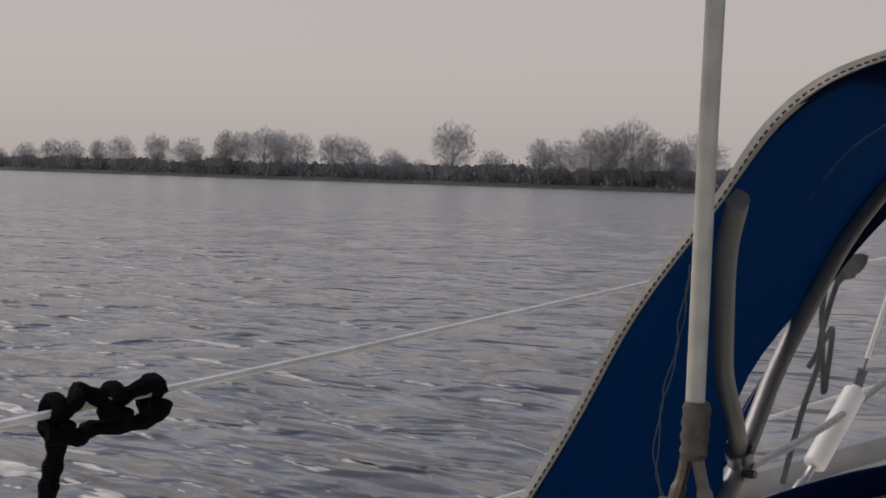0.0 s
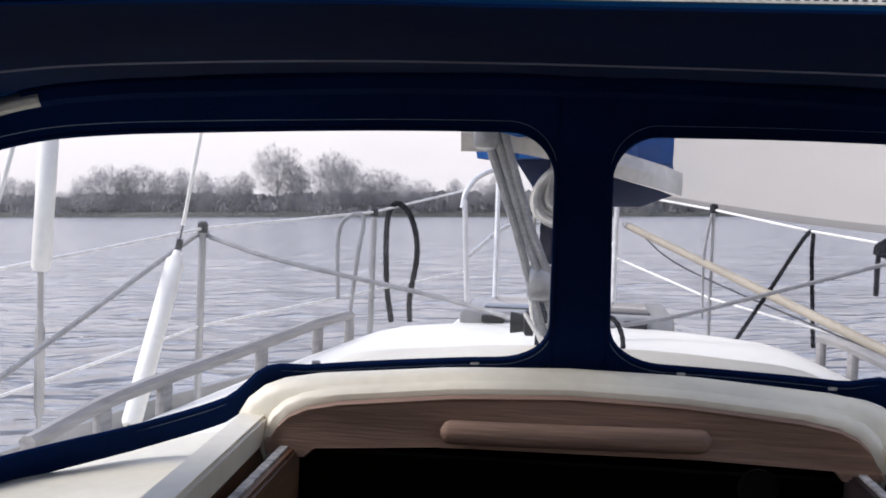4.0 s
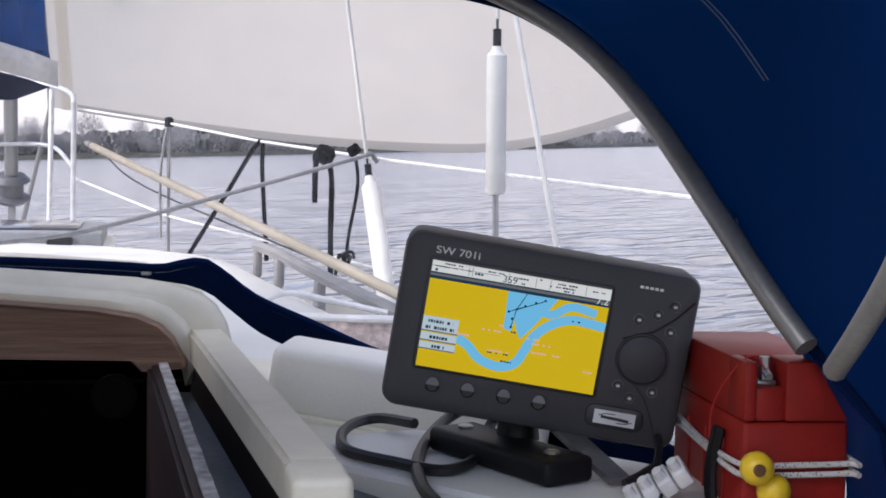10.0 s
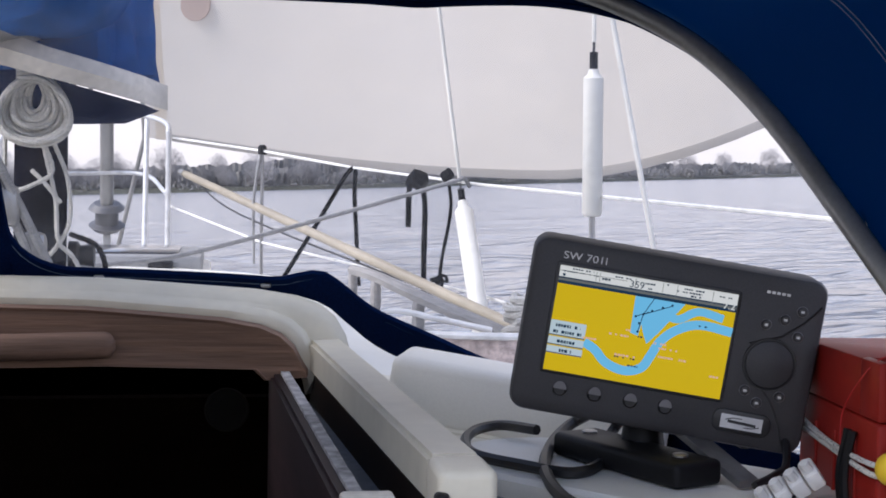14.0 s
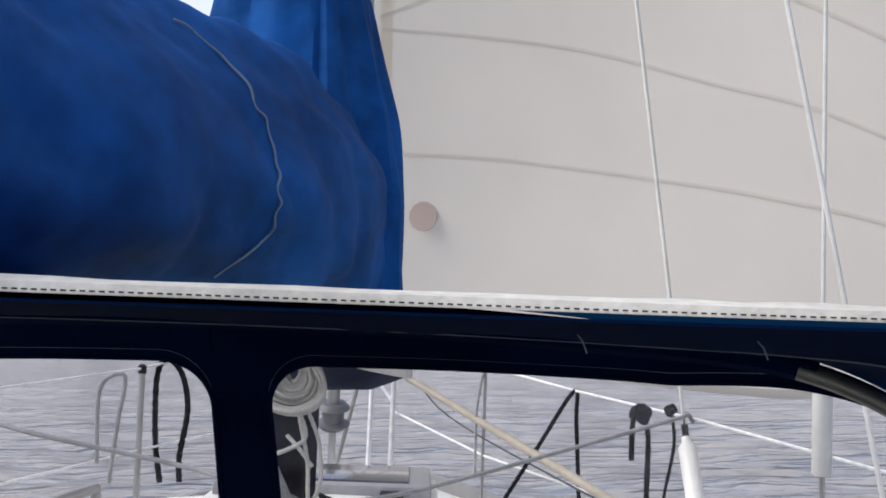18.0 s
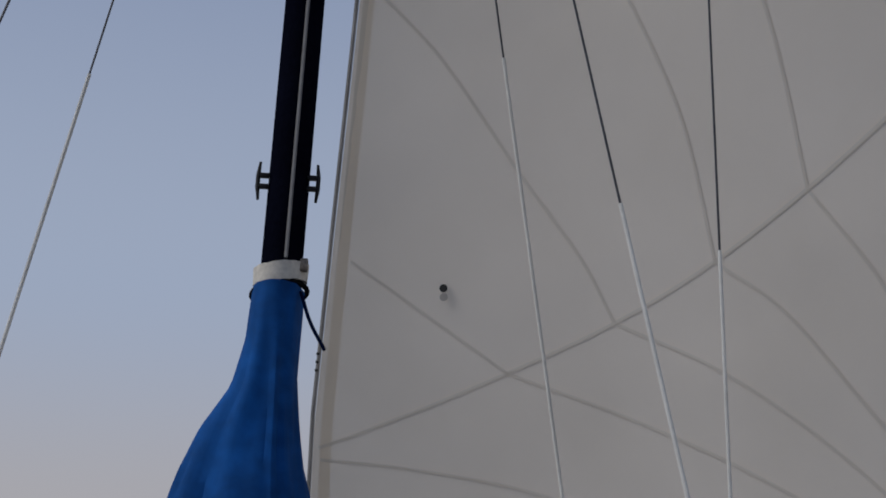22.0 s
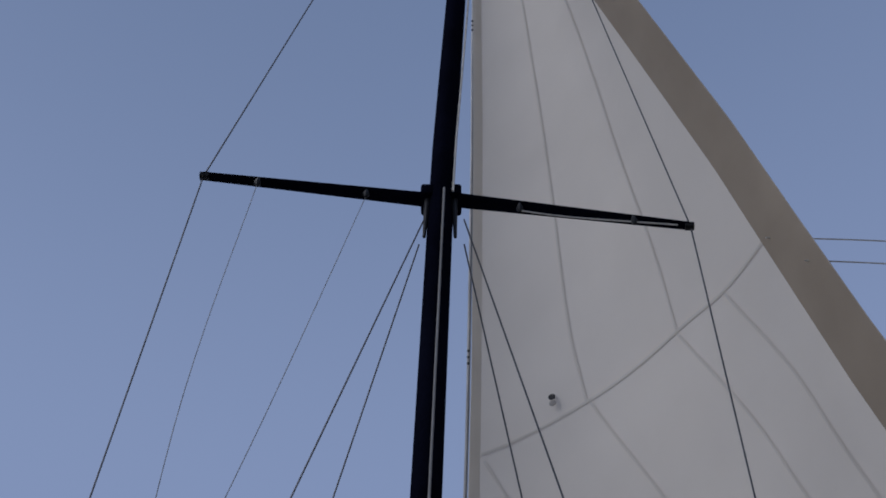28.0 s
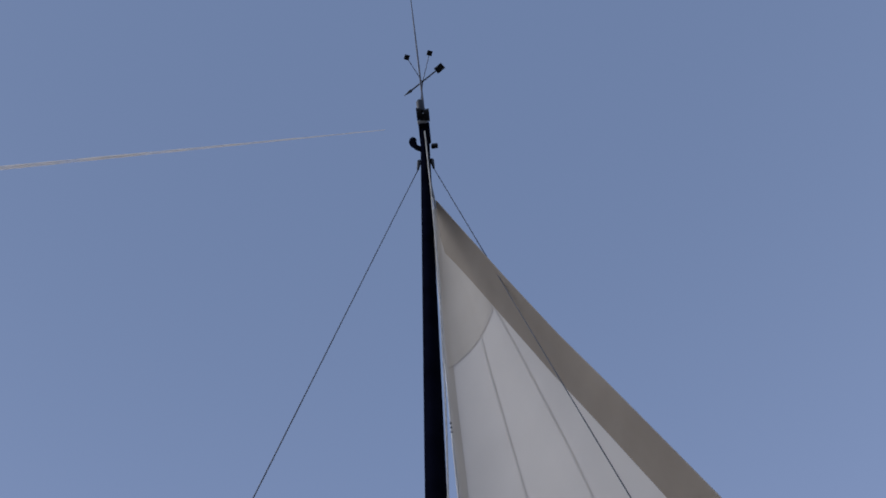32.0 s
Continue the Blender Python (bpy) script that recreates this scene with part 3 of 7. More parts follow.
ARCH = [(-x, 0, z) for x, z in HALF[:0:-1]] + [(x, 0, z) for x, z in STARBOARD]
# free after edge of the canopy: the port shoulder is drawn in, the starboard one stands out
EDGE_P = [(0, 0.98, 1.66), (0.19, 0.975, 1.659), (0.382, 0.955, 1.65), (0.47, 0.92, 1.635), (0.525, 0.875, 1.612), (0.565, 0.835, 1.59), (0.595, 0.812, 1.558), (0.622, 0.793, 1.505), (0.685, 0.80, 1.42), (0.723, 0.782, 1.328), (0.75, 0.716, 1.22), (0.764, 0.644, 1.10)]
EDGE_S = [(0, 0.98, 1.66), (0.2, 0.975, 1.66), (0.4, 0.965, 1.66), (0.5, 0.955, 1.66), (0.58, 0.95, 1.656), (0.645, 0.94, 1.632), (0.70, 0.92, 1.585), (0.735, 0.89, 1.51), (0.76, 0.85, 1.42), (0.79, 0.79, 1.33), (0.86, 0.72, 1.22), (0.91, 0.65, 1.10)]
ARC = spline(ARCH, 5)
EDGE = spline([(-x, y, z) for x, y, z in EDGE_P[:0:-1]] + EDGE_S, 5)


def hoop_y(z):
    return 1.088 + 1.045 * (z - 1.256)


def port_y(z):
    """The port leg of the hoop stands a little further forward."""
    return hoop_y(z) + 0.035 * min(1, max(0, (1.45 - z) / 0.15))


# foot of the hood on the coachroof: port, middle, starboard
BASE = [(-0.88, 1.12, 1.085), (-0.86, 1.30, 1.105), (-0.80, 1.50, 1.13), (-0.715, 1.70, 1.15), (-0.65, 1.77, 1.166), (-0.574, 1.83, 1.185), (-0.465, 1.84, 1.223), (-0.435, 1.84, 1.245), (-0.402, 1.84, 1.276), (-0.337, 1.84, 1.292), (-0.126, 1.84, 1.312)]
BASE += [(0.0, 1.84, 1.315), (0.138, 1.84, 1.314), (0.33, 1.84, 1.306), (0.395, 1.845, 1.294), (0.43, 1.855, 1.268), (0.47, 1.865, 1.237), (0.54, 1.86, 1.205), (0.62, 1.82, 1.17), (0.715, 1.72, 1.15), (0.80, 1.50, 1.13), (0.86, 1.30, 1.11), (0.90, 1.12, 1.085)]
PILLAR = {-1: 0.027, 1: 0.046}


def build_hood():
    hood = thing("sprayhood", (0, 1.3, 1.15), "navy blue canvas sprayhood with clear vinyl windows and white trim", "sprayhood")
    # top and sides: from the aft edge to the hoop
    rings = []
    for k in range(25):
        u = k / 24
        ring = []
        for p, a in zip(ARC, EDGE):
            low = max(0.0, (1.40 - p.z) / 0.30)
            b = Vector((p.x * 1.004, hoop_y(p.z) + 0.014, p.z + 0.004))
            if low > 0:
                b = Vector((p.x, port_y(p.z) + 0.008 - 0.06 * math.sin(math.pi * min(1, low / 0.6)), p.z)) if p.x < 0 else Vector((p.x, 1.236 - 0.14 * min(low, 0.31) + 0.06 * max(0, low - 0.31), p.z))
            q = a.lerp(b, u)
            q.z -= 0.012 * math.sin(math.pi * u) * min(1, max(0, (p.z - 1.54) / 0.1))
            slack = math.sin(math.pi * u)
            q += Vector((0.5 if p.x < 0 else -0.5, 0, -1)) * slack * (0.006 * noise.noise((p.x * 5, p.z * 5 + u * 3, 3)) + 0.004 * max(0, 1 - 4 * abs(noise.noise((p.x * 7 + 3 * u, p.z * 7, 9 + u)))))
            ring.append(q)
        rings.append(ring)
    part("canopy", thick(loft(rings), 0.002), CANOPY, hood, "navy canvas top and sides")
    band = []
    for k in range(12):
        row = []
        for p, a in zip(ARC, EDGE):
            if p.z > 1.61:
                q = a.lerp(Vector((p.x * 1.004, hoop_y(p.z) + 0.014, p.z + 0.004)), 0.02 + 0.087 * k)
                q.z += 0.008 + 0.003 * noise.noise((p.x * 6, k * 0.4, 1)) + 0.004 * math.sin(math.pi * (0.02 + 0.087 * k))
                row.append(q)
        band.append(row)
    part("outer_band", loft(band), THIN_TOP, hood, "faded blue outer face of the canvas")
    for k in (3, 5):
        part("outer_seam", tube([q + Vector((0, 0, 0.0022)) for q in band[k]], 0.0009, 5), COVER, hood, "dark seam on the outer canvas")
    # white trim along the aft edge
    pts = EDGE
    ring2 = []
    for i, p in enumerate(pts):
        d = (pts[min(i + 1, len(pts) - 1)] - pts[max(0, i - 1)]).normalized()
        n = Vector((0, 1, -0.6)).normalized().cross(d).normalized()
        if n.z < 0 and abs(p.x) < 0.6:
            n = -n
        if abs(p.x) >= 0.6 and n.x * p.x < 0:
            n = -n
        f = Vector((0, 1, 0.05))
        k = 0.012 * min(1, max(0, (0.62 - abs(p.x)) / 0.12))
        w = 0.45 + 0.55 * min(1, max(0, (p.z - 1.52) / 0.08))
        ruck = 1 + 0.35 * noise.noise((p.x * 22, p.z * 22, 2)) + 0.8 * max(0, noise.noise((p.x * 40, p.z * 40, 6)))
        ring2.append([p + f * 0.012 * w + n * (k - 0.0065 * w), p - f * 0.004 + n * (k - 0.0075 * w), p - f * 0.006 + n * (k + 0.001), p + f * 0.012 * w + n * (k + 0.004 * ruck), p + f * 0.026 * w + n * (k + 0.001)])
    part("trim", loft(ring2, closed=True, caps=True), TRIM, hood, "white leather edge trim, worn")
    # front panel with two windows
    B = spline(BASE, 10)
    n = len(B)
    arc_top = [p for p in ARC if p.z > 1.255]
    seg, sb = [0], [0]
    for run, line in ((seg, arc_top), (sb, B)):
        for a, b in zip(line, line[1:]):
            run.append(run[-1] + (b - a).length)
    mid_b = sb[min(range(n), key=lambda i: abs(B[i].x))]
    mid_h = seg[min(range(len(seg)), key=lambda i: abs(arc_top[i].x))]
    ends = {-1: mid_b, 1: sb[-1] - mid_b}

    def along(line, run, d):
        d = min(max(0.0, d), run[-1])
        i = min(max(0, int(np.searchsorted(run, d)) - 1), len(line) - 2)
        return line[i].lerp(line[i + 1], (d - run[i]) / (run[i + 1] - run[i]))

    def at(s, v):
        """s: place along the base in metres from the middle; v: 0 base to 1 hoop."""
        half = mid_h if s < 0 else seg[-1] - mid_h
        p = along(arc_top, seg, mid_h + half * s / ends[1 if s > 0 else -1])
        return along(B, sb, mid_b + s).lerp(Vector((p.x, port_y(p.z) if p.x < 0 else hoop_y(p.z), p.z)), v)

    def limits(s):
        """Lower and upper edge of the window at s."""
        foot, top = at(s, 0), at(s, 1)
        wide = (top - foot).length
        goal = top.z - 0.056 + 0.010 * min(1, max(0, (top.x - 0.1) / 0.3)) + 0.026 * min(1, max(0, (top.x - 0.45) / 0.2))
        f = min(1, max(0, (abs(foot.x) - 0.34) / 0.09))
        lo = (0.021 + (0.042 if s > 0 else 0.022) * f * f * (3 - 2 * f)) / wide
        hi = min(1 - 0.02 / wide, max(0.5, (goal - foot.z) / max(0.05, top.z - foot.z)))
        r = 0.07
        d = abs(s) - PILLAR[1 if s > 0 else -1]
        if d < r:
            c = r - math.sqrt(max(0, r * r - (r - max(0, d)) ** 2))
            lo, hi = lo + c / wide, hi - c / wide
        return lo, hi

    for side in (-1, 1):
        end, w0 = ends[side], PILLAR[side]
        cols = sorted(set([0.0, 0.02, w0] + [w0 + 0.07 * (1 - math.cos(a)) for a in np.linspace(0.2, math.pi / 2, 8)] + list(np.linspace(0.13, end - 0.12, 64)) + [end - 0.12 + 0.1 * math.sin(a) for a in np.linspace(0.1, math.pi / 2, 6)] + [end]))
        cloth, pane = bmesh.new(), bmesh.new()
        for s0, s1 in zip(cols, cols[1:]):
            l0, l1 = limits(side * max(s0, w0)), limits(side * max(s1, w0))
            m = 0.5 * (s0 + s1)
            window = w0 <= m <= end - 0.02
            bands = [(0, 1, 0, 1)] if not window else [(0, l0[0], 0, l1[0]), (l0[1], 1, l1[1], 1)]
            for bm, rows, count in ((cloth, bands, 6), (pane, [(l0[0], l0[1], l1[0], l1[1])] if window else [], 8)):
                for a0, b0, a1, b1 in rows:
                    for j in range(count):
                        f, g = j / count, (j + 1) / count
                        bm.faces.new([bm.verts.new(q) for q in (at(side * s0, a0 + (b0 - a0) * f), at(side * s1, a1 + (b1 - a1) * f), at(side * s1, a1 + (b1 - a1) * g), at(side * s0, a0 + (b0 - a0) * g))])
        for bm in (cloth, pane):
            bmesh.ops.remove_doubles(bm, verts=bm.verts, dist=1e-4)
        part("front_panel", thick(cloth, 0.003), NAVY, hood, "navy canvas round the window")
        w = part("window", pane, VINYL, hood, "clear vinyl window, slightly scuffed")
        ss = [s for s in cols if w0 <= s <= end - 0.02]

        def ring(off):
            loop = []
            for s in ss:
                lo, hi = limits(side * s)
                wide = (at(side * s, 1) - at(side * s, 0)).length
                loop.append((at(side * s, lo - off / wide), at(side * s, hi + off / wide)))
            loop = [a for a, b in loop] + [b for a, b in loop[::-1]]
            keep = [loop[0]]
            for q in loop[1:]:
                if (q - keep[-1]).length > 0.004:
                    keep.append(q)
            return keep

        part("window_hem", tube([q + Vector((0, -0.003, 0)) for q in ring(0)], 0.0036, 6, closed=True), NAVY, hood, "folded navy hem round the window")
        part("hem_stitching", tube([q + Vector((0, -0.0045, 0.001)) for q in ring(0.011)], 0.0006, 4, closed=True), STITCH, hood, "pale stitching round the window")
    # hoops
    for side in (-1, 1):
        pts = [Vector((p.x, (port_y(p.z) if side < 0 else hoop_y(p.z)) - 0.012, p.z - 0.012)) for p in ARC if p.x * side > 0.57 and (side < 0 or p.z > 1.318)]
        pts = [Vector((p.x * 0.99, p.y, p.z)) for p in pts]
        part("hoop", tube(pts, 0.0095, 10), ALU, hood, "grey aluminium hoop tube")
        if side > 0:
            bar = spline([(0.785, 1.085, 1.312), (0.768, 1.02, 1.352), (0.755, 0.96, 1.40), (0.744, 0.92, 1.45)], 6)
            part("aft_hoop", tube(bar, 0.0085, 10), ALU, hood, "grey aluminium aft hoop tube")
            continue
        bar = spline([(-0.736, 1.098, 1.272), (-0.722, 1.055, 1.303), (-0.708, 1.0, 1.35), (-0.689, 0.954, 1.389), (-0.648, 0.865, 1.462), (-0.616, 0.812, 1.506)], 6)
        part("aft_hoop", tube(bar, 0.0085, 12), ALU, hood, "grey aluminium aft hoop tube")
        c = Vector((-0.741, 1.112, 1.258))
        clamp = tube([c + Vector((0.003, -0.012, 0.012)), c + Vector((0, 0.002, -0.004))], 0.0125, 12)
        tube([c + Vector((-0.004, 0.0, -0.010)), c + Vector((0.012, 0.004, -0.012))], 0.010, 10, bm=clamp)
        part("clamp", clamp, STEEL, hood, "cast metal hoop clamp")
        for dx, dz in ((0.016, -0.010), (0.012, 0.012)):
            part("clamp_bolt", tube([c + Vector((dx - 0.006, -0.012, dz)), c + Vector((dx + 0.006, -0.012, dz + 0.001))], 0.0045, 6), TARNISHED, hood)
    pts = [Vector((p.x, hoop_y(p.z) - 0.006, p.z - 0.006)) for p in ARC if abs(p.x) < 0.60]
    part("hoop_sleeve", tube(pts, 0.017, 8), NAVY, hood, "navy sleeve over the hoop")
    return hood


build_hood()


# ---- sliding hatch ----
def build_hatch():
    h = thing("sliding_hatch", (0, 1.9, 1.2), "cream sliding companionway hatch with a weathered teak end board", "hatch")

    shape = [(0, 0), (0.35, -0.004), (0.75, -0.018), (0.86, -0.026), (0.92, -0.036), (0.96, -0.050), (0.985, -0.068), (1.0, -0.092)]

    def crown(x, half, top):
        """Cambered top with rounded shoulders, a little higher to starboard."""
        return top + table(shape, min(1, abs(x) / half)) + 0.012 * x

    us = [-1, -0.985, -0.96, -0.92, -0.86] + list(np.linspace(-0.75, 0.75, 17)) + [0.86, 0.92, 0.96, 0.985, 1]
    rings = []
    for y, half, top in ((1.736, 0.372, 1.285), (1.727, 0.376, 1.296), (1.727, 0.382, 1.307), (1.732, 0.385, 1.3125), (1.742, 0.387, 1.314), (1.745, 0.412, 1.3155), (1.75, 0.420, 1.321), (1.762, 0.425, 1.3255), (1.785, 0.425, 1.3265), (1.81, 0.425, 1.322), (1.835, 0.425, 1.304), (2.3, 0.425, 1.304)):
        rings.append([(u * half, y, crown(u * half, half, top)) for u in us])
    part("lid", thick(loft(rings), 0.008), GEL, h, "cream gelcoat hatch lid")
    rings = []
    for y, half, top in ((1.704, 0.366, 1.295), (1.701, 0.369, 1.298), (1.701, 0.371, 1.2985), (1.726, 0.374, 1.30)):
        ring = [(u * half, y, max(crown(u * half, half, top), 1.228)) for u in us]
        ring += [(x * half / 0.372, y, z) for x, z in ((0.372, 1.222), (0.330, 1.219), (0.318, 1.231), (0.16, 1.235), (-0.16, 1.232), (-0.312, 1.222), (-0.325, 1.210), (-0.370, 1.212))]
        rings.append(ring)
    bm = loft(rings, closed=True, caps=True)
    bmesh.ops.recalc_face_normals(bm, faces=bm.faces)
    part("end_board", bm, TEAK, h, "weathered teak end board with rounded shoulders")
    pts, rs = [], []
    for k in range(61):
        u = -1 + k / 30
        pts.append((0.009 + 0.160 * u, 1.689 - 0.006 * (1 - u * u), 1.2565 + 0.003 * u))
        rs.append(0.0145 * math.sqrt(max(0.10, 1 - max(0, (abs(u) - 0.90) / 0.10) ** 3.5)))
    part("handle", tube(pts, rs, 12), TEAK, h, "rounded teak grab handle")
    return h


build_hatch()


def build_slides():
    for side in (-1, 1):
        t = thing("hatch_runner", (side * 0.4, 1.4, 1.15), "white hatch runner with a grey track and mahogany slat", "hatch runner", "hatch runners")
        lean = 0.075 if side > 0 else 0.052
        lift = 0.0 if side > 0 else -0.006

        def bar(x0, x1, z0, z1, y0=1.16, y1=1.76, drop=0.026, round_off=0.004, waver=0.0, lean=lean):
            """A straight bar along the hatch; the runners lie a little askew."""
            out = []
            for k, y in enumerate(np.linspace(y0, y1, 3 if not waver else 30)):
                d = drop * (y - 1.72) + lift
                f = lean * (1.72 - y)
                a, b = side * x0 + f, side * x1 + f
                a += side * waver * noise.noise((y * 45, 2, side))
                b += side * waver * noise.noise((y * 45, 7, side))
                out.append([(a, y, z0 + d), (b, y, z0 + d), (b, y, z1 + d), (a, y, z1 + d)])
            bm = loft(out, closed=True, caps=True)
            bmesh.ops.recalc_face_normals(bm, faces=bm.faces)
            if not waver:
                bmesh.ops.bevel(bm, geom=[e for e in bm.edges if e.calc_face_angle(0) > 1], offset=round_off, segments=2, affect="EDGES")
            return bm

        part("rail", bar(0.377, 0.416, 1.222, 1.258, round_off=0.004), GEL, t, "cream capping rail")
        part("coaming", bar(0.390, 0.414, 1.09, 1.224), GEL, t, "cream moulded coaming")
        # port cheek and slat are browner: the light on them is in the colour
        part("cheek", bar(0.381, 0.391, 1.165, 1.224), BROWNWOOD if side < 0 else MAHOG, t, "mahogany cheek under the rail, light put into its tone")
        part("track", bar(0.346, 0.388, 1.10, 1.186, y0=1.09), GREYPAINT, t, "grey track")
        thin = dict(lean=0.045 if side > 0 else 0.03, drop=0.027)
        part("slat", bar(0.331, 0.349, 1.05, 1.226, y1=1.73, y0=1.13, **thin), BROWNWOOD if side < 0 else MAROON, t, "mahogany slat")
        part("slat_edge", bar(0.342, 0.3515, 1.2255, 1.229, y1=1.73, y0=1.13, waver=0.0014, **thin), FLAKED, t, "worn pale slat edge with flaking varnish")
        e = side * 0.396 + lean * 0.56
        part("end_block", box((0.041, 0.055, 0.15), (e, 1.134, 1.1685 + lift), 0.007, seg=4), GEL, t, "rounded cream end block")
        part("rubber_stop", box((0.010, 0.014, 0.026), (e - side * 0.018, 1.106, 1.216 + lift), 0.003), BLACKPL, t, "small black rubber stop")
    w = thing("wash_board_slot", (0.36, 1.10, 1.1), "weathered pale end of the companionway slot", "trim")
    part("post", box((0.030, 0.030, 0.16), (0.374, 1.115, 1.142), 0.004, seg=2), GREYTEAK, w, "flaking painted post")
    part("cap", box((0.036, 0.02, 0.010), (0.372, 1.118, 1.222), 0.003), TRIM, w, "flaked white paint on the post end")
    part("board_top", box((0.10, 0.022, 0.05), (0.318, 1.10, 1.19), 0.006, seg=2), GREYTEAK, w, "grey weathered wash board top")


build_slides()


# ---- chart plotter ----
return_slab = [None]


def build_plotter():
    tl, tr, bl, br = (Vector(p) for p in ((0.559, 1.358, 1.371), (0.714, 1.323, 1.346), (0.545, 1.368, 1.274), (0.702, 1.329, 1.251)))
    ex = ((tr - tl) + (br - bl)).normalized()
    ez = ((tl - bl) + (tr - br)).normalized()
    ez = (ez - ex * ez.dot(ex)).normalized()
    ey = ez.cross(ex)
    c = (tl + tr + bl + br) / 4
    M = Matrix(((ex.x, ey.x, ez.x, c.x), (ex.y, ey.y, ez.y, c.y), (ex.z, ey.z, ez.z, c.z), (0, 0, 0, 1)))
    d = thing("chart_plotter", (0.65, 1.38, 1.14), "dark grey chart plotter showing a yellow and blue chart", "chart plotter")
    def slab(x0, x1, z0, z1, y0, y1, r, edge, lean=0.0):
        """A rounded slab facing -y with softened front edge; lean: the top is shifted forward."""
        def outline(g):
            out = []
            for cx, cz, a0 in ((x1 - r, z1 - r, 0), (x0 + r, z1 - r, 90), (x0 + r, z0 + r, 180), (x1 - r, z0 + r, 270)):
                for k in range(7):
                    a = radians(a0 + 15 * k)
                    out.append((cx + (r - g) * math.cos(a), cz + (r - g) * math.sin(a)))
            return out
        rings = [[(x, y, z) for x, z in outline(g)] for y, g in ((y0, edge), (y0 + edge * 0.3, edge * 0.3), (y0 + edge, 0), (y1, 0))]
        bm = loft(rings, closed=True, caps=True)
        bmesh.ops.recalc_face_normals(bm, faces=bm.faces)
        bmesh.ops.transform(bm, matrix=M, verts=bm.verts)
        return bm

    part("housing", slab(-0.101, 0.151, -0.084, 0.068, -0.004, 0.045, 0.014, 0.006), PLOTTER, d, "dark grey plastic housing")
    return_slab[0] = slab
    return d, M


PLOT, PM = build_plotter()

# ---- mast ----
MY, RK = 2.745, 0.021


def mast_at(z, x=0.0, dy=0.0):
    return Vector((x - 0.04 + 0.0105 * (z - 1.2) + 0.016 * max(0, z - 6.3), MY - RK * (z - 1.2) + dy, z))


TOP = 12.05
SPL, SPR = Vector((-0.825, 2.445, 5.89)), Vector((0.91, 2.651, 5.877))


def build_mast():
    m = thing("mast", (0, MY, 1.2), "black anodised mast with swept spreaders", "mast")
    rings = []
    for z in np.linspace(1.17, TOP, 24):
        w = 0.046 if z < 7 else 0.046 - 0.012 * (z - 7) / 5
        p = mast_at(z)
        rings.append([p + Vector((w * math.cos(a), 1.5 * w * math.sin(a), 0)) for a in np.linspace(0, 2 * math.pi, 20, endpoint=False)])
    part("spar", loft(rings, closed=True, caps=True), BLACKMAST, m, "black anodised spar")
    for side in (-1, 1):
        a = mast_at(6.03, side * 0.05)
        b = SPL if side < 0 else SPR
        rings = []
        for k in range(7):
            p = a.lerp(b, k / 6)
            w = 0.034 - 0.015 * k / 6
            rings.append([p + Vector((0, w * math.cos(t), 0.36 * w * math.sin(t))) for t in np.linspace(0, 2 * math.pi, 12, endpoint=False)])
        part("spreader", loft(rings, closed=True, caps=True), BLACKMAST, m, "black tapered spreader")
    return m


MAST = build_mast()

# ---- genoa ----
TACK, HEAD, CLEW = Vector((0.0, 5.72, 1.62)), Vector((0.188, 2.585, 10.58)), Vector((2.4, 2.4, 1.78))


# the luff sags to leeward halfway up, the leech is cut hollow
LUFF_BOW = [(0, 0), (0.06, -0.04), (0.15, -0.058), (0.22, -0.038), (0.3, -0.012), (0.4, 0.016), (0.55, 0.018), (0.7, 0.006), (0.8, -0.012), (0.94, -0.018), (1, 0)]
LEECH_HOLLOW = [(0, 0), (0.15, 0.12), (0.3, 0.22), (0.38, 0.21), (0.45, 0.178), (0.52, 0.142), (0.64, 0.121), (0.72, 0.112), (0.82, 0.078), (0.92, 0.036), (1, 0)]


def sail_at(a, b):
    """a: 0 foot to 1 head; b: 0 luff to 1 leech."""
    l = TACK.lerp(HEAD, a) + Vector((table(LUFF_BOW, a), 0, 0))
    e = CLEW.lerp(HEAD, a) - Vector((table(LEECH_HOLLOW, a), 0, 0))
    c = e - l
    p = l.lerp(e, b)
    n = Vector((abs(c.y), c.x, 0)).normalized()
    depth = 0.13 * c.length * (4 * b * (1 - b)) ** 0.9 * (1.15 - 0.35 * b)
    p = p + n * depth
    rise = min(1, max(0, (b - 0.4) / 0.6))
    p.z += (1 - a) ** 14 * 0.42 * rise * rise * (3 - 2 * rise) - (1 - a) ** 6 * 0.22 * 4 * b * (1 - b)
    return p


def build_sail():
    s = thing("genoa", TACK, "white genoa sail set to starboard, filled with wind", "sail")
    rings = [[sail_at(i / 60, k / 24) for k in range(25)] for i in range(61)]
    part("cloth", loft(rings), SAIL, s, "white sailcloth with radial seams")
    return s


GENOA = build_sail()


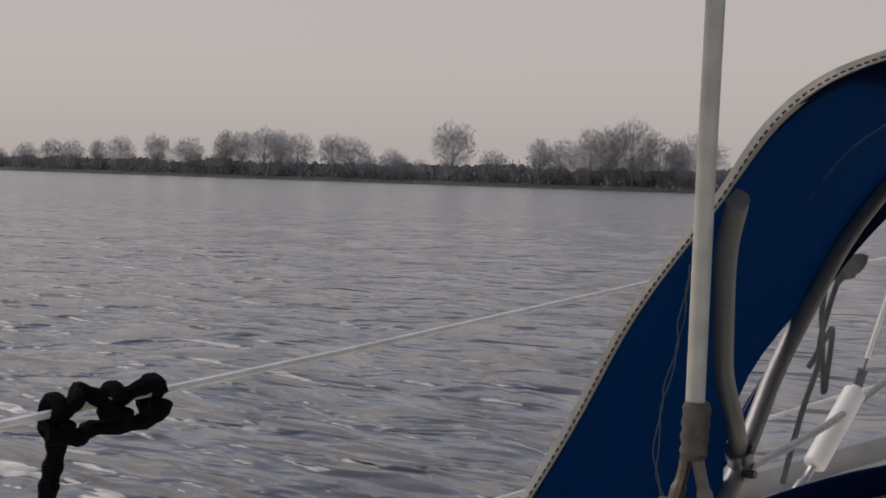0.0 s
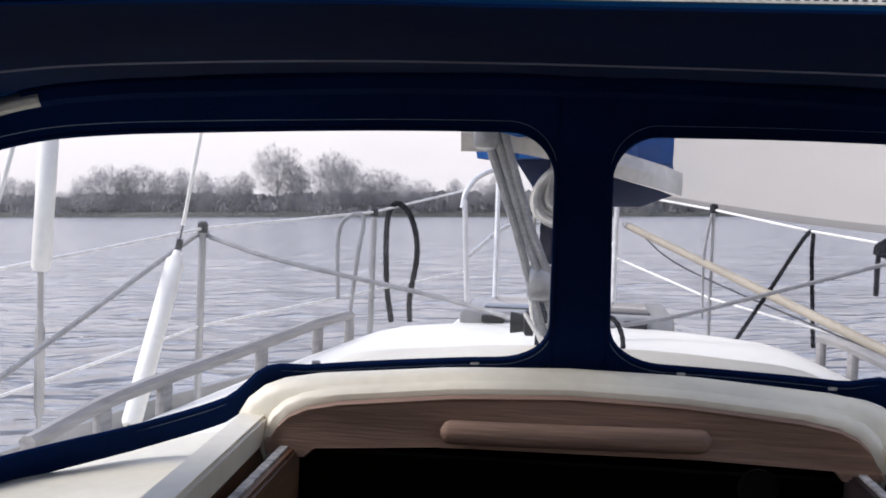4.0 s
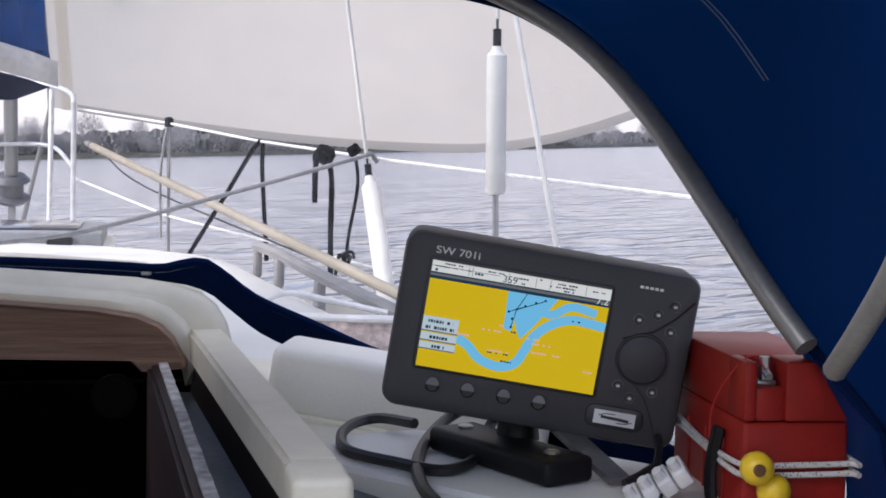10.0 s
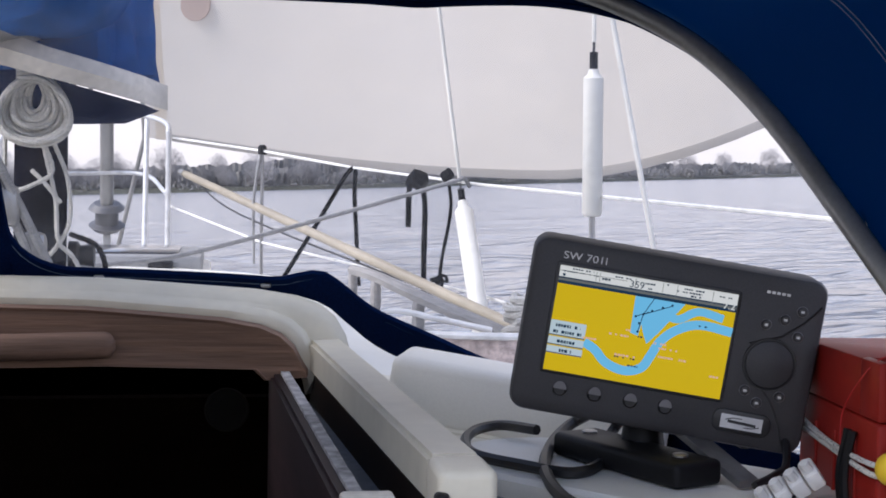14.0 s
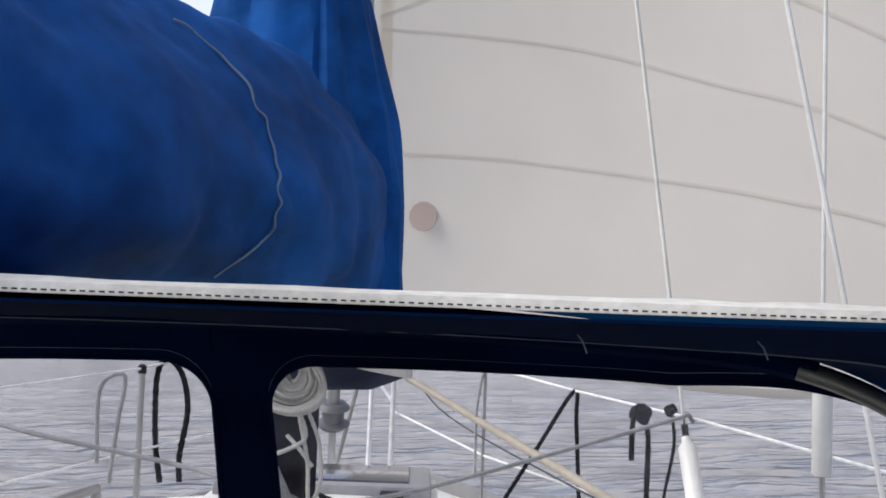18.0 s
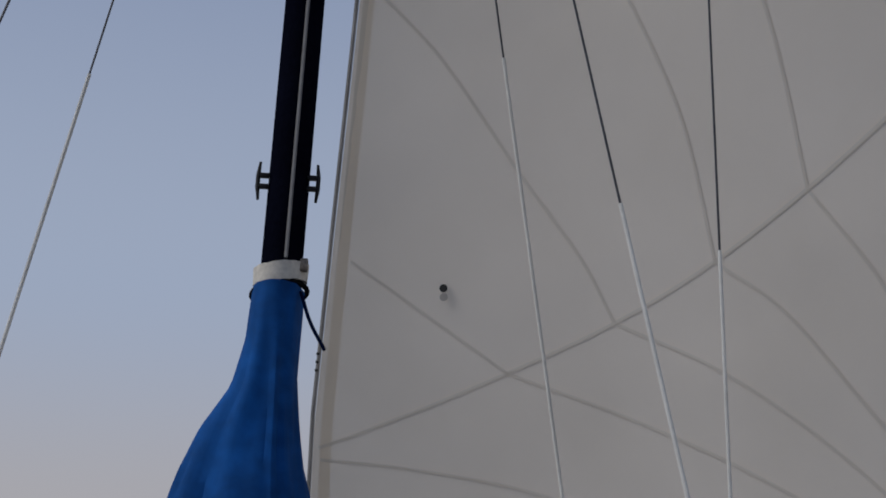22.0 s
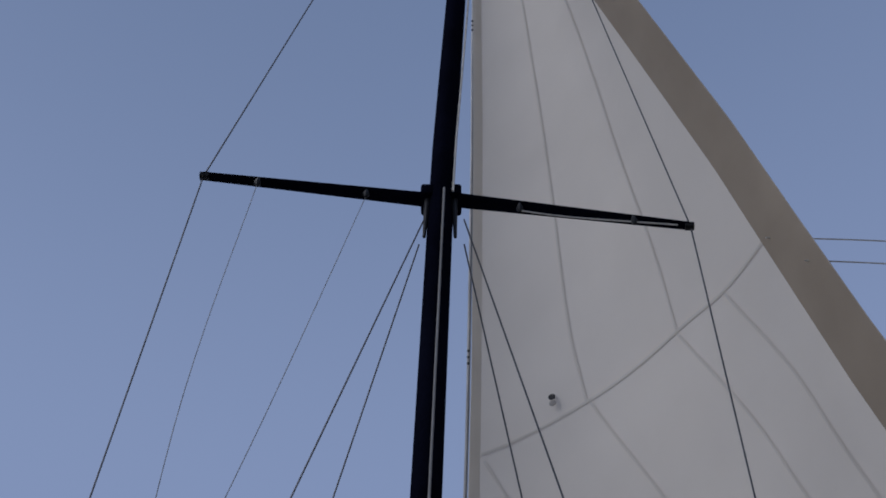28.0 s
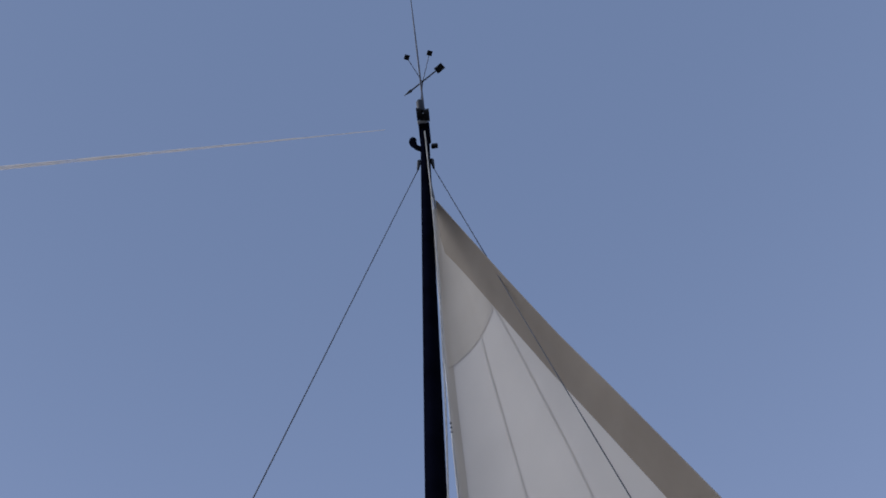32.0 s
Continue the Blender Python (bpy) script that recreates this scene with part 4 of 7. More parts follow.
# ---- boom with sail cover ----
def build_boom():
    b = thing("boom", (0, 2.3, 1.7), "mainsail stowed on the boom under a blue canvas cover", "boom")
    # cross-sections along the boom: y, middle x, half-width, bottom, top
    rows = [(2.64, 0.0, 0.13, 1.66, 2.05), (2.5, -0.05, 0.18, 1.655, 2.10), (2.3, -0.11, 0.20, 1.655, 2.12), (1.9, -0.20, 0.19, 1.665, 2.085), (1.4, -0.31, 0.18, 1.68, 2.03), (0.6, -0.52, 0.16, 1.7, 1.98), (-0.8, -0.9, 0.12, 1.75, 1.93)]
    fine = spline([(r[0], r[1], 0) for r in rows], 16)
    rings = []
    for q in fine:
        y, x = q.x, q.y
        w, lo, hi = (table(sorted((r[0], r[k]) for r in rows), y) for k in (2, 3, 4))
        h, c = 0.5 * (hi - lo), 0.5 * (hi + lo)
        ring = []
        for t in np.linspace(0, 2 * math.pi, 72, endpoint=False):
            wob = 1 + 0.09 * noise.noise((y * 3.0, 2.2 * math.cos(t), 2.2 * math.sin(t))) + 0.04 * noise.noise((y * 9, 5 * math.cos(t), 5 * math.sin(t) + y * 4)) - 0.035 * max(0, 1 - 3.2 * abs(noise.noise((y * 6 + 1.2 * math.sin(t), 0.5 * math.cos(t) + 4, 0.5 * math.sin(t) - y * 1.5))))
            ring.append((x + w * wob * math.cos(t) * (1 - 0.25 * math.sin(t)), y, c + h * wob * math.sin(t)))
        rings.append(ring)
    part("cover", loft(rings, closed=True, caps=True), COVER, b, "blue canvas sail cover, creased")
    rows = [(1.62, 0.210, 0.17), (1.74, 0.198, 0.165), (1.9, 0.188, 0.16), (2.05, 0.165, 0.15), (2.2, 0.128, 0.13), (2.36, 0.084, 0.11), (2.55, 0.058, 0.10), (2.72, 0.055, 0.09)]
    rings = []
    for z in np.linspace(1.62, 2.74, 60):
        wr, dy = (table([(r[0], r[k]) for r in rows], z) for k in (1, 2))
        wl = table([(1.62, 0.17), (2.0, 0.23), (2.18, 0.225), (2.31, 0.192), (2.43, 0.142), (2.52, 0.086), (2.62, 0.062), (2.75, 0.055)], z)
        p = mast_at(z)
        ring = []
        for t in np.linspace(0, 2 * math.pi, 72, endpoint=False):
            fold = 1 + 0.05 * math.sin(9 * t + 3 * z) * min(1, (2.8 - z) / 0.8) + 0.06 * noise.noise((3 * math.cos(t), 3 * math.sin(t), z * 5)) - 0.10 * max(0, 1 - 4 * abs(noise.noise((2.2 * math.cos(t) + 7, 2.2 * math.sin(t), z * 1.3)))) * min(1, (2.75 - z) / 0.3)
            ring.append(p + Vector(((wr if math.cos(t) > 0 else wl) * math.cos(t) * fold, -0.02 + dy * math.sin(t) * fold, 0)))
        rings.append(ring)
    part("collar", loft(rings, closed=True, caps=True), COVER, b, "blue canvas laced round the mast, creased")
    return b


build_boom()



# ---- plotter details ----
def lettering(text, size, at, material, parent, M, name="lettering", width=None):
    cu = bpy.data.curves.new("text", "FONT")
    cu.body, cu.size, cu.extrude = text, size, 0.0002
    tmp = new("text", cu)
    me = bpy.data.meshes.new_from_object(tmp)
    bpy.data.objects.remove(tmp)
    bm = bmesh.new()
    bm.from_mesh(me)
    bpy.data.meshes.remove(me)
    if width:
        w = max(v.co.x for v in bm.verts) - min(v.co.x for v in bm.verts)
        bmesh.ops.scale(bm, verts=bm.verts, vec=(width / w, 1, 1))
    bmesh.ops.transform(bm, matrix=M @ Matrix.Translation(at) @ Matrix.Rotation(radians(90), 4, "X"), verts=bm.verts)
    return part(name, bm, material, parent, smooth=False)


def glow(name, color, strength):
    m = bpy.data.materials.new(name)
    m.use_nodes = True
    p = m.node_tree.nodes["Principled BSDF"]
    p.inputs["Base Color"].default_value = (*[c * 0.1 for c in color], 1)
    p.inputs["Emission Color"].default_value = (*color, 1)
    p.inputs["Emission Strength"].default_value = strength
    p.inputs["Roughness"].default_value = 0.25
    p.inputs["Specular IOR Level"].default_value = 0.08
    return m


LIT = 0.45
CHART_LAND = glow("lit_chart_yellow", (0.57, 0.405, 0.006), LIT)
CHART_WATER = glow("lit_chart_blue", (0.14, 0.45, 0.68), LIT)
CHART_DARK = glow("lit_chart_ink", (0.01, 0.03, 0.06), LIT)
CHART_GREY = glow("lit_chart_grey", (0.60, 0.62, 0.60), LIT)
CHART_BOX = glow("lit_chart_box", (0.42, 0.52, 0.56), LIT)
CHART_BAR = glow("lit_chart_bar", (0.12, 0.13, 0.13), LIT)
CHART_PINK = glow("lit_chart_pink", (0.65, 0.40, 0.30), LIT)
SILVER = mat("silver_print", (0.6, 0.6, 0.6), 0.35, 0.6)
BUTTON = mat("grey_rubber_button", (0.20, 0.19, 0.19), 0.55)
DARKRING = mat("dark_ring_plastic", (0.02, 0.02, 0.021), 0.4)


def flat(points, y, M):
    bm = bmesh.new()
    bm.faces.new([bm.verts.new((x, y, z)) for x, z in points])
    bmesh.ops.triangulate(bm, faces=bm.faces)
    bmesh.ops.recalc_face_normals(bm, faces=bm.faces)
    bmesh.ops.transform(bm, matrix=M, verts=bm.verts)
    return bm


def ribbon(points, width, y, M):
    pts = [Vector((p[0], 0, p[1])) for p in points]
    bm = bmesh.new()
    left, right = [], []
    for i, p in enumerate(pts):
        d = (pts[min(i + 1, len(pts) - 1)] - pts[max(0, i - 1)]).normalized()
        n = Vector((-d.z, 0, d.x)) * width / 2
        left.append(bm.verts.new((p.x + n.x, y, p.z + n.z)))
        right.append(bm.verts.new((p.x - n.x, y, p.z - n.z)))
    for i in range(len(pts) - 1):
        bm.faces.new((left[i], left[i + 1], right[i + 1], right[i]))
    bmesh.ops.transform(bm, matrix=M, verts=bm.verts)
    return bm


def rect(x0, x1, z0, z1):
    return [(x0, z0), (x1, z0), (x1, z1), (x0, z1)]


def disc(cx, cz, r, y0, y1, M, n=16, top=0.8):
    rings = [[(cx + q * math.cos(a), y, cz + q * math.sin(a)) for a in np.linspace(0, 2 * math.pi, n, endpoint=False)] for y, q in ((y1, r), (y0 + (y1 - y0) * 0.3, r), (y0, r * top))]
    bm = loft(rings, closed=True, caps=True)
    bmesh.ops.recalc_face_normals(bm, faces=bm.faces)
    bmesh.ops.transform(bm, matrix=M, verts=bm.verts)
    return bm


def plotter_details():
    d, M, slab = PLOT, PM, return_slab[0]
    W, H = 0.076, 0.0455
    part("bezel", slab(-W - 0.003, W + 0.003, -H - 0.003, H + 0.003, -0.0055, -0.003, 0.003, 0.0008), DARKRING, d, "black screen surround")
    y = -0.0062
    scr = part("screen", flat(rect(-W, W, -H, H), y, M), CHART_LAND, d, "lit screen with a yellow and blue chart")

    def on(name, bm, m):
        o = part(name, bm, m, scr)
        return o

    def px(u, v):
        return (-W + 2 * W * u, H - 2 * H * v)

    e = 0.0002
    on("data_strip", flat([px(0, 0), px(1, 0), px(1, 0.105), px(0, 0.105)], y - e, M), CHART_GREY)
    on("scale_bar", flat([px(0, 0.105), px(1, 0.105), px(1, 0.17), px(0, 0.17)], y - e, M), CHART_BAR)
    # bay and river
    on("bay", flat([px(*p) for p in ((0.44, 0.17), (0.72, 0.17), (0.66, 0.26), (0.62, 0.36), (0.60, 0.48), (0.545, 0.60), (0.52, 0.52), (0.56, 0.44), (0.53, 0.36), (0.50, 0.40), (0.49, 0.54), (0.445, 0.52))], y - e, M), CHART_WATER)
    river = spline([(p[0], 0, p[1]) for p in (px(0.2, 0.68), px(0.27, 0.74), px(0.34, 0.84), px(0.45, 0.885), px(0.54, 0.83), px(0.58, 0.70), px(0.62, 0.55), px(0.70, 0.42), px(0.82, 0.34), px(1.0, 0.36))], 5)
    on("river", ribbon([(p.x, p.z) for p in river], 0.0078, y - 1.5 * e, M), CHART_WATER)
    arm = spline([(p[0], 0, p[1]) for p in (px(0.62, 0.30), px(0.70, 0.32), px(0.80, 0.22), px(0.94, 0.25))], 5)
    on("river_arm", ribbon([(p.x, p.z) for p in arm], 0.007, y - 1.2 * e, M), CHART_WATER)
    for a, b in (((0.545, 0.17), (0.50, 0.33)), ((0.50, 0.33), (0.65, 0.21)), ((0.50, 0.33), (0.485, 0.5)), ((0.46, 0.36), (0.53, 0.30))):
        on("course_line", ribbon([px(*a), px(*b)], 0.0007, y - 2 * e, M), CHART_DARK)
    for u, v in ((0.50, 0.33), (0.545, 0.285), (0.65, 0.205), (0.46, 0.36), (0.485, 0.42), (0.485, 0.5), (0.6, 0.24)):
        on("waypoint", disc(*px(u, v), 0.0011, y - 2.5 * e, y, M, 8), CHART_DARK)
    for v0, v1 in ((0.52, 0.665), (0.675, 0.755), (0.765, 0.835)):
        on("data_box", flat([px(0.0, v0), px(0.20, v0), px(0.20, v1), px(0.0, v1)], y - 2 * e, M), CHART_BOX)
        on("box_shade", flat([px(0.0, v1 - 0.012), px(0.20, v1 - 0.012), px(0.20, v1), px(0.0, v1)], y - 2.4 * e, M), CHART_BAR)
    rng = random.Random(21)

    def small_print(u0, u1, v, tall, m, gap=0.25):
        """Print too small to read: a broken row of short bars."""
        u = u0
        while u < u1:
            w = rng.uniform(0.007, 0.017)
            if rng.random() > gap:
                on("text_bar", flat(rect(*sorted((px(u, 0)[0], px(min(u + w, u1), 0)[0])), *sorted((px(0, v + tall)[1], px(0, v - tall)[1]))), y - 3 * e, M), m)
            u += w + 0.004

    for u0, u1, v in ((0.03, 0.17, 0.565), (0.02, 0.18, 0.625), (0.05, 0.15, 0.715), (0.07, 0.14, 0.80)):
        small_print(u0, u1, v, 0.014, CHART_DARK, 0.12)
    for u0, u1, v, tall in ((0.07, 0.19, 0.02, 0.007), (0.02, 0.10, 0.05, 0.006), (0.06, 0.22, 0.05, 0.005), (0.31, 0.40, 0.025, 0.006), (0.24, 0.31, 0.065, 0.010), (0.48, 0.56, 0.04, 0.008), (0.49, 0.53, 0.085, 0.008), (0.60, 0.64, 0.02, 0.006), (0.66, 0.72, 0.06, 0.006), (0.70, 0.82, 0.03, 0.008), (0.73, 0.80, 0.06, 0.008), (0.74, 0.80, 0.088, 0.008), (0.88, 0.97, 0.045, 0.006), (0.02, 0.05, 0.085, 0.012)):
        small_print(u0, u1, v, tall, CHART_DARK)
    for u in (0.205, 0.225, 0.425, 0.58, 0.66, 0.86):
        on("strip_line", flat([px(u, 0.008), px(u + 0.003, 0.008), px(u + 0.003, 0.098), px(u, 0.098)], y - 2 * e, M), CHART_BAR)
    on("strip_line", flat([px(0, 0.045), px(0.38, 0.045), px(0.38, 0.05), px(0, 0.05)], y - 2 * e, M), CHART_BAR)
    for v0, v1, m in ((0.105, 0.118, CHART_DARK), (0.142, 0.17, CHART_DARK)):
        on("bar_shade", flat([px(0, v0), px(1, v0), px(1, v1), px(0, v1)], y - 1.6 * e, M), m)
    for u0, u1, v in ((0.19, 0.27, 0.64), (0.38, 0.5, 0.745), (0.60, 0.72, 0.62), (0.62, 0.78, 0.70), (0.58, 0.66, 0.58), (0.33, 0.44, 0.56), (0.42, 0.46, 0.50), (0.92, 0.97, 0.80)):
        small_print(u0, u1, v, 0.009, CHART_PINK, 0.3)
    for u0, u1, v in ((0.38, 0.5, 0.765), (0.46, 0.52, 0.83), (0.80, 0.86, 0.35), (0.49, 0.53, 0.545), (0.28, 0.30, 0.152), (0.66, 0.68, 0.152)):
        small_print(u0, u1, v, 0.007, CHART_DARK, 0.3)
    lettering("359", 0.0085, (px(0.395, 0)[0], y - 3 * e, px(0, 0.097)[1]), CHART_DARK, scr, M, "heading_figures")
    lettering("7.2", 0.0085, (px(0.925, 0)[0], y - 3 * e, px(0, 0.15)[1]), CHART_GREY, scr, M, "depth_figures")
    lettering("SW 701i", 0.0088, (-0.075, -0.0045, 0.0515), SILVER, d, M, "model_lettering", 0.037)
    for k in range(5):
        part("maker_mark", flat(rect(0.099 + 0.0042 * k, 0.102 + 0.0042 * k, 0.0510, 0.0532), -0.0045, M), SILVER, d, "small silver maker's mark")
    # keys
    for x in (-0.059, -0.029, 0.002, 0.032):
        rings = []
        for yy, q in ((-0.003, 1.0), (-0.0055, 0.95), (-0.0075, 0.7)):
            rings.append([(x + 0.0062 * q * math.cos(a), yy, -0.0615 + (0.0075 if math.sin(a) > 0 else 0.005) * q * math.sin(a)) for a in np.linspace(0, 2 * math.pi, 16, endpoint=False)])
        bm = loft(rings, closed=True, caps=True)
        bmesh.ops.recalc_face_normals(bm, faces=bm.faces)
        bmesh.ops.transform(bm, matrix=M, verts=bm.verts)
        part("soft_key", bm, DARKRING, d, "grey rubber key with a pale half-moon top")
        half = [(x + 0.0056 * math.cos(a), -0.0600 + 0.0068 * math.sin(a)) for a in np.linspace(0, math.pi, 14)]
        key = bpy.data.objects[d.children[-1].name]
        part("half_moon", flat(half, -0.0078, M), BUTTON, key, "pale grey half-moon")
    for x, z in ((0.131, 0.040), (0.118, 0.031), (0.103, 0.0245), (0.131, 0.018), (0.0955, -0.034), (0.107, -0.043), (0.125, -0.035)):
        k = part("round_key", disc(x, z, 0.0042, -0.0068, -0.003, M, 14), PLOTTER, d, "small round key")
        part("key_ring", tube([M @ Vector((x + 0.0044 * math.cos(a), -0.0050, z + 0.0044 * math.sin(a))) for a in np.linspace(0, 2 * math.pi, 14, endpoint=False)], 0.0005, 5, closed=True), BUTTON, k)
        part("key_mark", flat(rect(x - 0.0014, x + 0.0014, z - 0.0010, z + 0.0010), -0.0070, M), SILVER, k)
    part("cursor_pad", disc(0.112, -0.009, 0.0200, -0.0058, -0.003, M, 32, 0.93), PLOTTER, d, "round cursor pad")
    part("cursor_ring", tube([M @ Vector((0.112 + 0.0215 * math.cos(a), -0.0042, -0.009 + 0.0215 * math.sin(a))) for a in np.linspace(0, 2 * math.pi, 40, endpoint=False)], 0.0013, 6, closed=True), DARKRING, d)
    for pts in (((0.0925, 0.006), (0.118, 0.016), (0.134, 0.030), (0.147, 0.046)), ((0.107, -0.029), (0.118, -0.040), (0.128, -0.058), (0.135, -0.076))):
        part("groove", tube([M @ Vector((x, -0.0036, z)) for x, z in pts], 0.0012, 6), DARKRING, d)
    part("badge_frame", slab(0.073, 0.1225, -0.0725, -0.0525, -0.0058, -0.003, 0.008, 0.001), DARKRING, d, "black badge frame")
    part("badge", flat(rect(0.080, 0.1155, -0.0685, -0.0565), -0.0062, M), WHITEPL, d, "white badge")
    part("badge_mark", ribbon([(0.086, -0.0622), (0.094, -0.0626), (0.1, -0.0628), (0.110, -0.0634)], 0.0026, -0.0066, M), DARKRING, d)
    for pts in (((0.084, -0.0612), (0.090, -0.0592), (0.098, -0.0590)), ((0.100, -0.0662), (0.107, -0.0658), (0.113, -0.0640))):
        part("swoosh", ribbon(pts, 0.0008, -0.0066, M), DARKRING, d)
    # bracket
    F = pose(0.632, 1.36, 1.199, 0, 0, 22)
    part("bracket_foot", box((0.052, 0.17, 0.022), (0, 0, 0), 0.006, F, seg=3), BLACKPL, d, "black bracket foot")
    part("bracket_arm", tube([(0.648, 1.385, 1.205), (0.650, 1.39, 1.24), (0.655, 1.385, 1.27)], [0.02, 0.015, 0.02], 10), BLACKPL, d)
    bar = loft([[(0.66, 1.365, 1.232), (0.68, 1.372, 1.232), (0.68, 1.372, 1.226), (0.66, 1.365, 1.226)], [(0.692, 1.268, 1.196), (0.712, 1.275, 1.196), (0.712, 1.275, 1.190), (0.692, 1.268, 1.190)]], closed=True, caps=True)
    bmesh.ops.recalc_face_normals(bar, faces=bar.faces)
    part("bracket_strut", bar, STEEL, d, "metal bracket strut")
    for dy in (-0.06, 0.062):
        part("screw", disc(0.0, 0.0, 0.007, -0.003, 0.0, F @ pose(0, dy, 0.0105, -90, 0, 0), 12), STEEL, d)


plotter_details()


def rope(name, points, r, material, label, category="rope", group="", n=7, per=8, bm_more=None):
    pts = spline(points, per) if per > 1 else [Vector(p) for p in points]
    if material in (BLACKROPE, GREYROPE, WHITEROPE) and r > 0.004:
        fine = [pts[0]]
        for a, b in zip(pts, pts[1:]):
            k = max(1, int((b - a).length / (1.3 * r)))
            fine += [a.lerp(b, (i + 1) / k) for i in range(k)]
        pts = fine
        r = [r * (1.08 if i % 2 else 0.86) for i in range(len(pts))]
    bm = tube(pts, r, n)
    if bm_more:
        bm_more(bm)
    return solid(name, bm, material, points[0], label, category, group)


CABLEM = mat("black_cable", (0.012, 0.012, 0.013), 0.45)
rope("power_cable", [(0.66, 1.44, 1.235), (0.645, 1.469, 1.20), (0.61, 1.375, 1.193), (0.57, 1.327, 1.193), (0.534, 1.362, 1.193), (0.502, 1.411, 1.193), (0.504, 1.471, 1.193), (0.523, 1.523, 1.194), (0.552, 1.533, 1.197), (0.577, 1.489, 1.2)], 0.0052, CABLEM, "black plotter cable looped on the white tray", "cable")
rope("data_cable", [(0.66, 1.45, 1.24), (0.623, 1.526, 1.20), (0.573, 1.426, 1.194), (0.545, 1.32, 1.192), (0.542, 1.237, 1.190), (0.562, 1.19, 1.188), (0.596, 1.176, 1.188), (0.637, 1.188, 1.19), (0.654, 1.173, 1.188), (0.68, 1.13, 1.165)], 0.0056, CABLEM, "thick black cable looped round the plotter foot", "cable")
rope("aerial_cable", [(0.735, 1.36, 1.26), (0.752, 1.325, 1.225), (0.742, 1.29, 1.205), (0.722, 1.268, 1.20), (0.70, 1.255, 1.195)], 0.0035, CABLEM, "thin black cable under the plotter", "cable")
rope("fuse_cable", [(0.70, 1.39, 1.255), (0.712, 1.345, 1.222), (0.73, 1.345, 1.212), (0.735, 1.37, 1.235)], 0.004, CABLEM, "short black lead behind the plotter bracket", "cable")


def build_tray():
    t = thing("plotter_tray", (0.635, 1.352, 1.15), "white round-ended board under the plotter", "tray")
    a = math.atan2(-0.777, 0.63)

    def outline(grow, z):
        out = []
        for cx, a0 in ((0.093, -90), (-0.093, 90)):
            for k in range(13):
                q = radians(a0 + 15 * k)
                x, y = cx + (0.098 + grow) * math.cos(q), (0.098 + grow) * math.sin(q)
                out.append((0.635 + x * math.cos(a) - y * math.sin(a), 1.352 + x * math.sin(a) + y * math.cos(a), z))
        return out

    part("board", loft([outline(g, z) for g, z in ((-0.003, 1.152), (0, 1.156), (0, 1.1835), (-0.004, 1.1875))], closed=True, caps=True), DECK, t, "white board with rounded ends")
    # grey sheet just above the roof, standing in for the shade there
    bm = bmesh.new()
    rows = [[bm.verts.new((x, y, roof_z(x, y) + 0.003)) for x in np.linspace(0.487 + 0.10 * (1.40 - y), 0.60 + 0.22 * (1.40 - y), 6)] for y in np.linspace(1.06, 1.40, 10)]
    for p, q in zip(rows, rows[1:]):
        for k in range(5):
            bm.faces.new((p[k], p[k + 1], q[k + 1], q[k]))
    solid("deck_panel", bm, GREYPAINT, (0.55, 1.25, 1.16), "thin grey sheet on the coachroof standing in for shade", "deck panel", kind="structure")


build_tray()



def flecked_rope():
    m = mat("white_cord_with_black_flecks", (0.6, 0.58, 0.54), 0.85)
    t = m.node_tree
    w = t.nodes.new("ShaderNodeTexVoronoi")
    w.inputs["Scale"].default_value = 430
    r = t.nodes.new("ShaderNodeValToRGB")
    r.color_ramp.interpolation = "CONSTANT"
    r.color_ramp.elements[0].color, r.color_ramp.elements[1].color = (0.02, 0.02, 0.02, 1), (0.6, 0.58, 0.54, 1)
    r.color_ramp.elements[1].position = 0.26
    co = t.nodes.new("ShaderNodeTexCoord")
    t.links.new(co.outputs["Object"], w.inputs["Vector"])
    t.links.new(w.outputs["Distance"], r.inputs[0])
    t.links.new(r.outputs[0], t.nodes["Principled BSDF"].inputs["Base Color"])
    return m


FLECKED = flecked_rope()


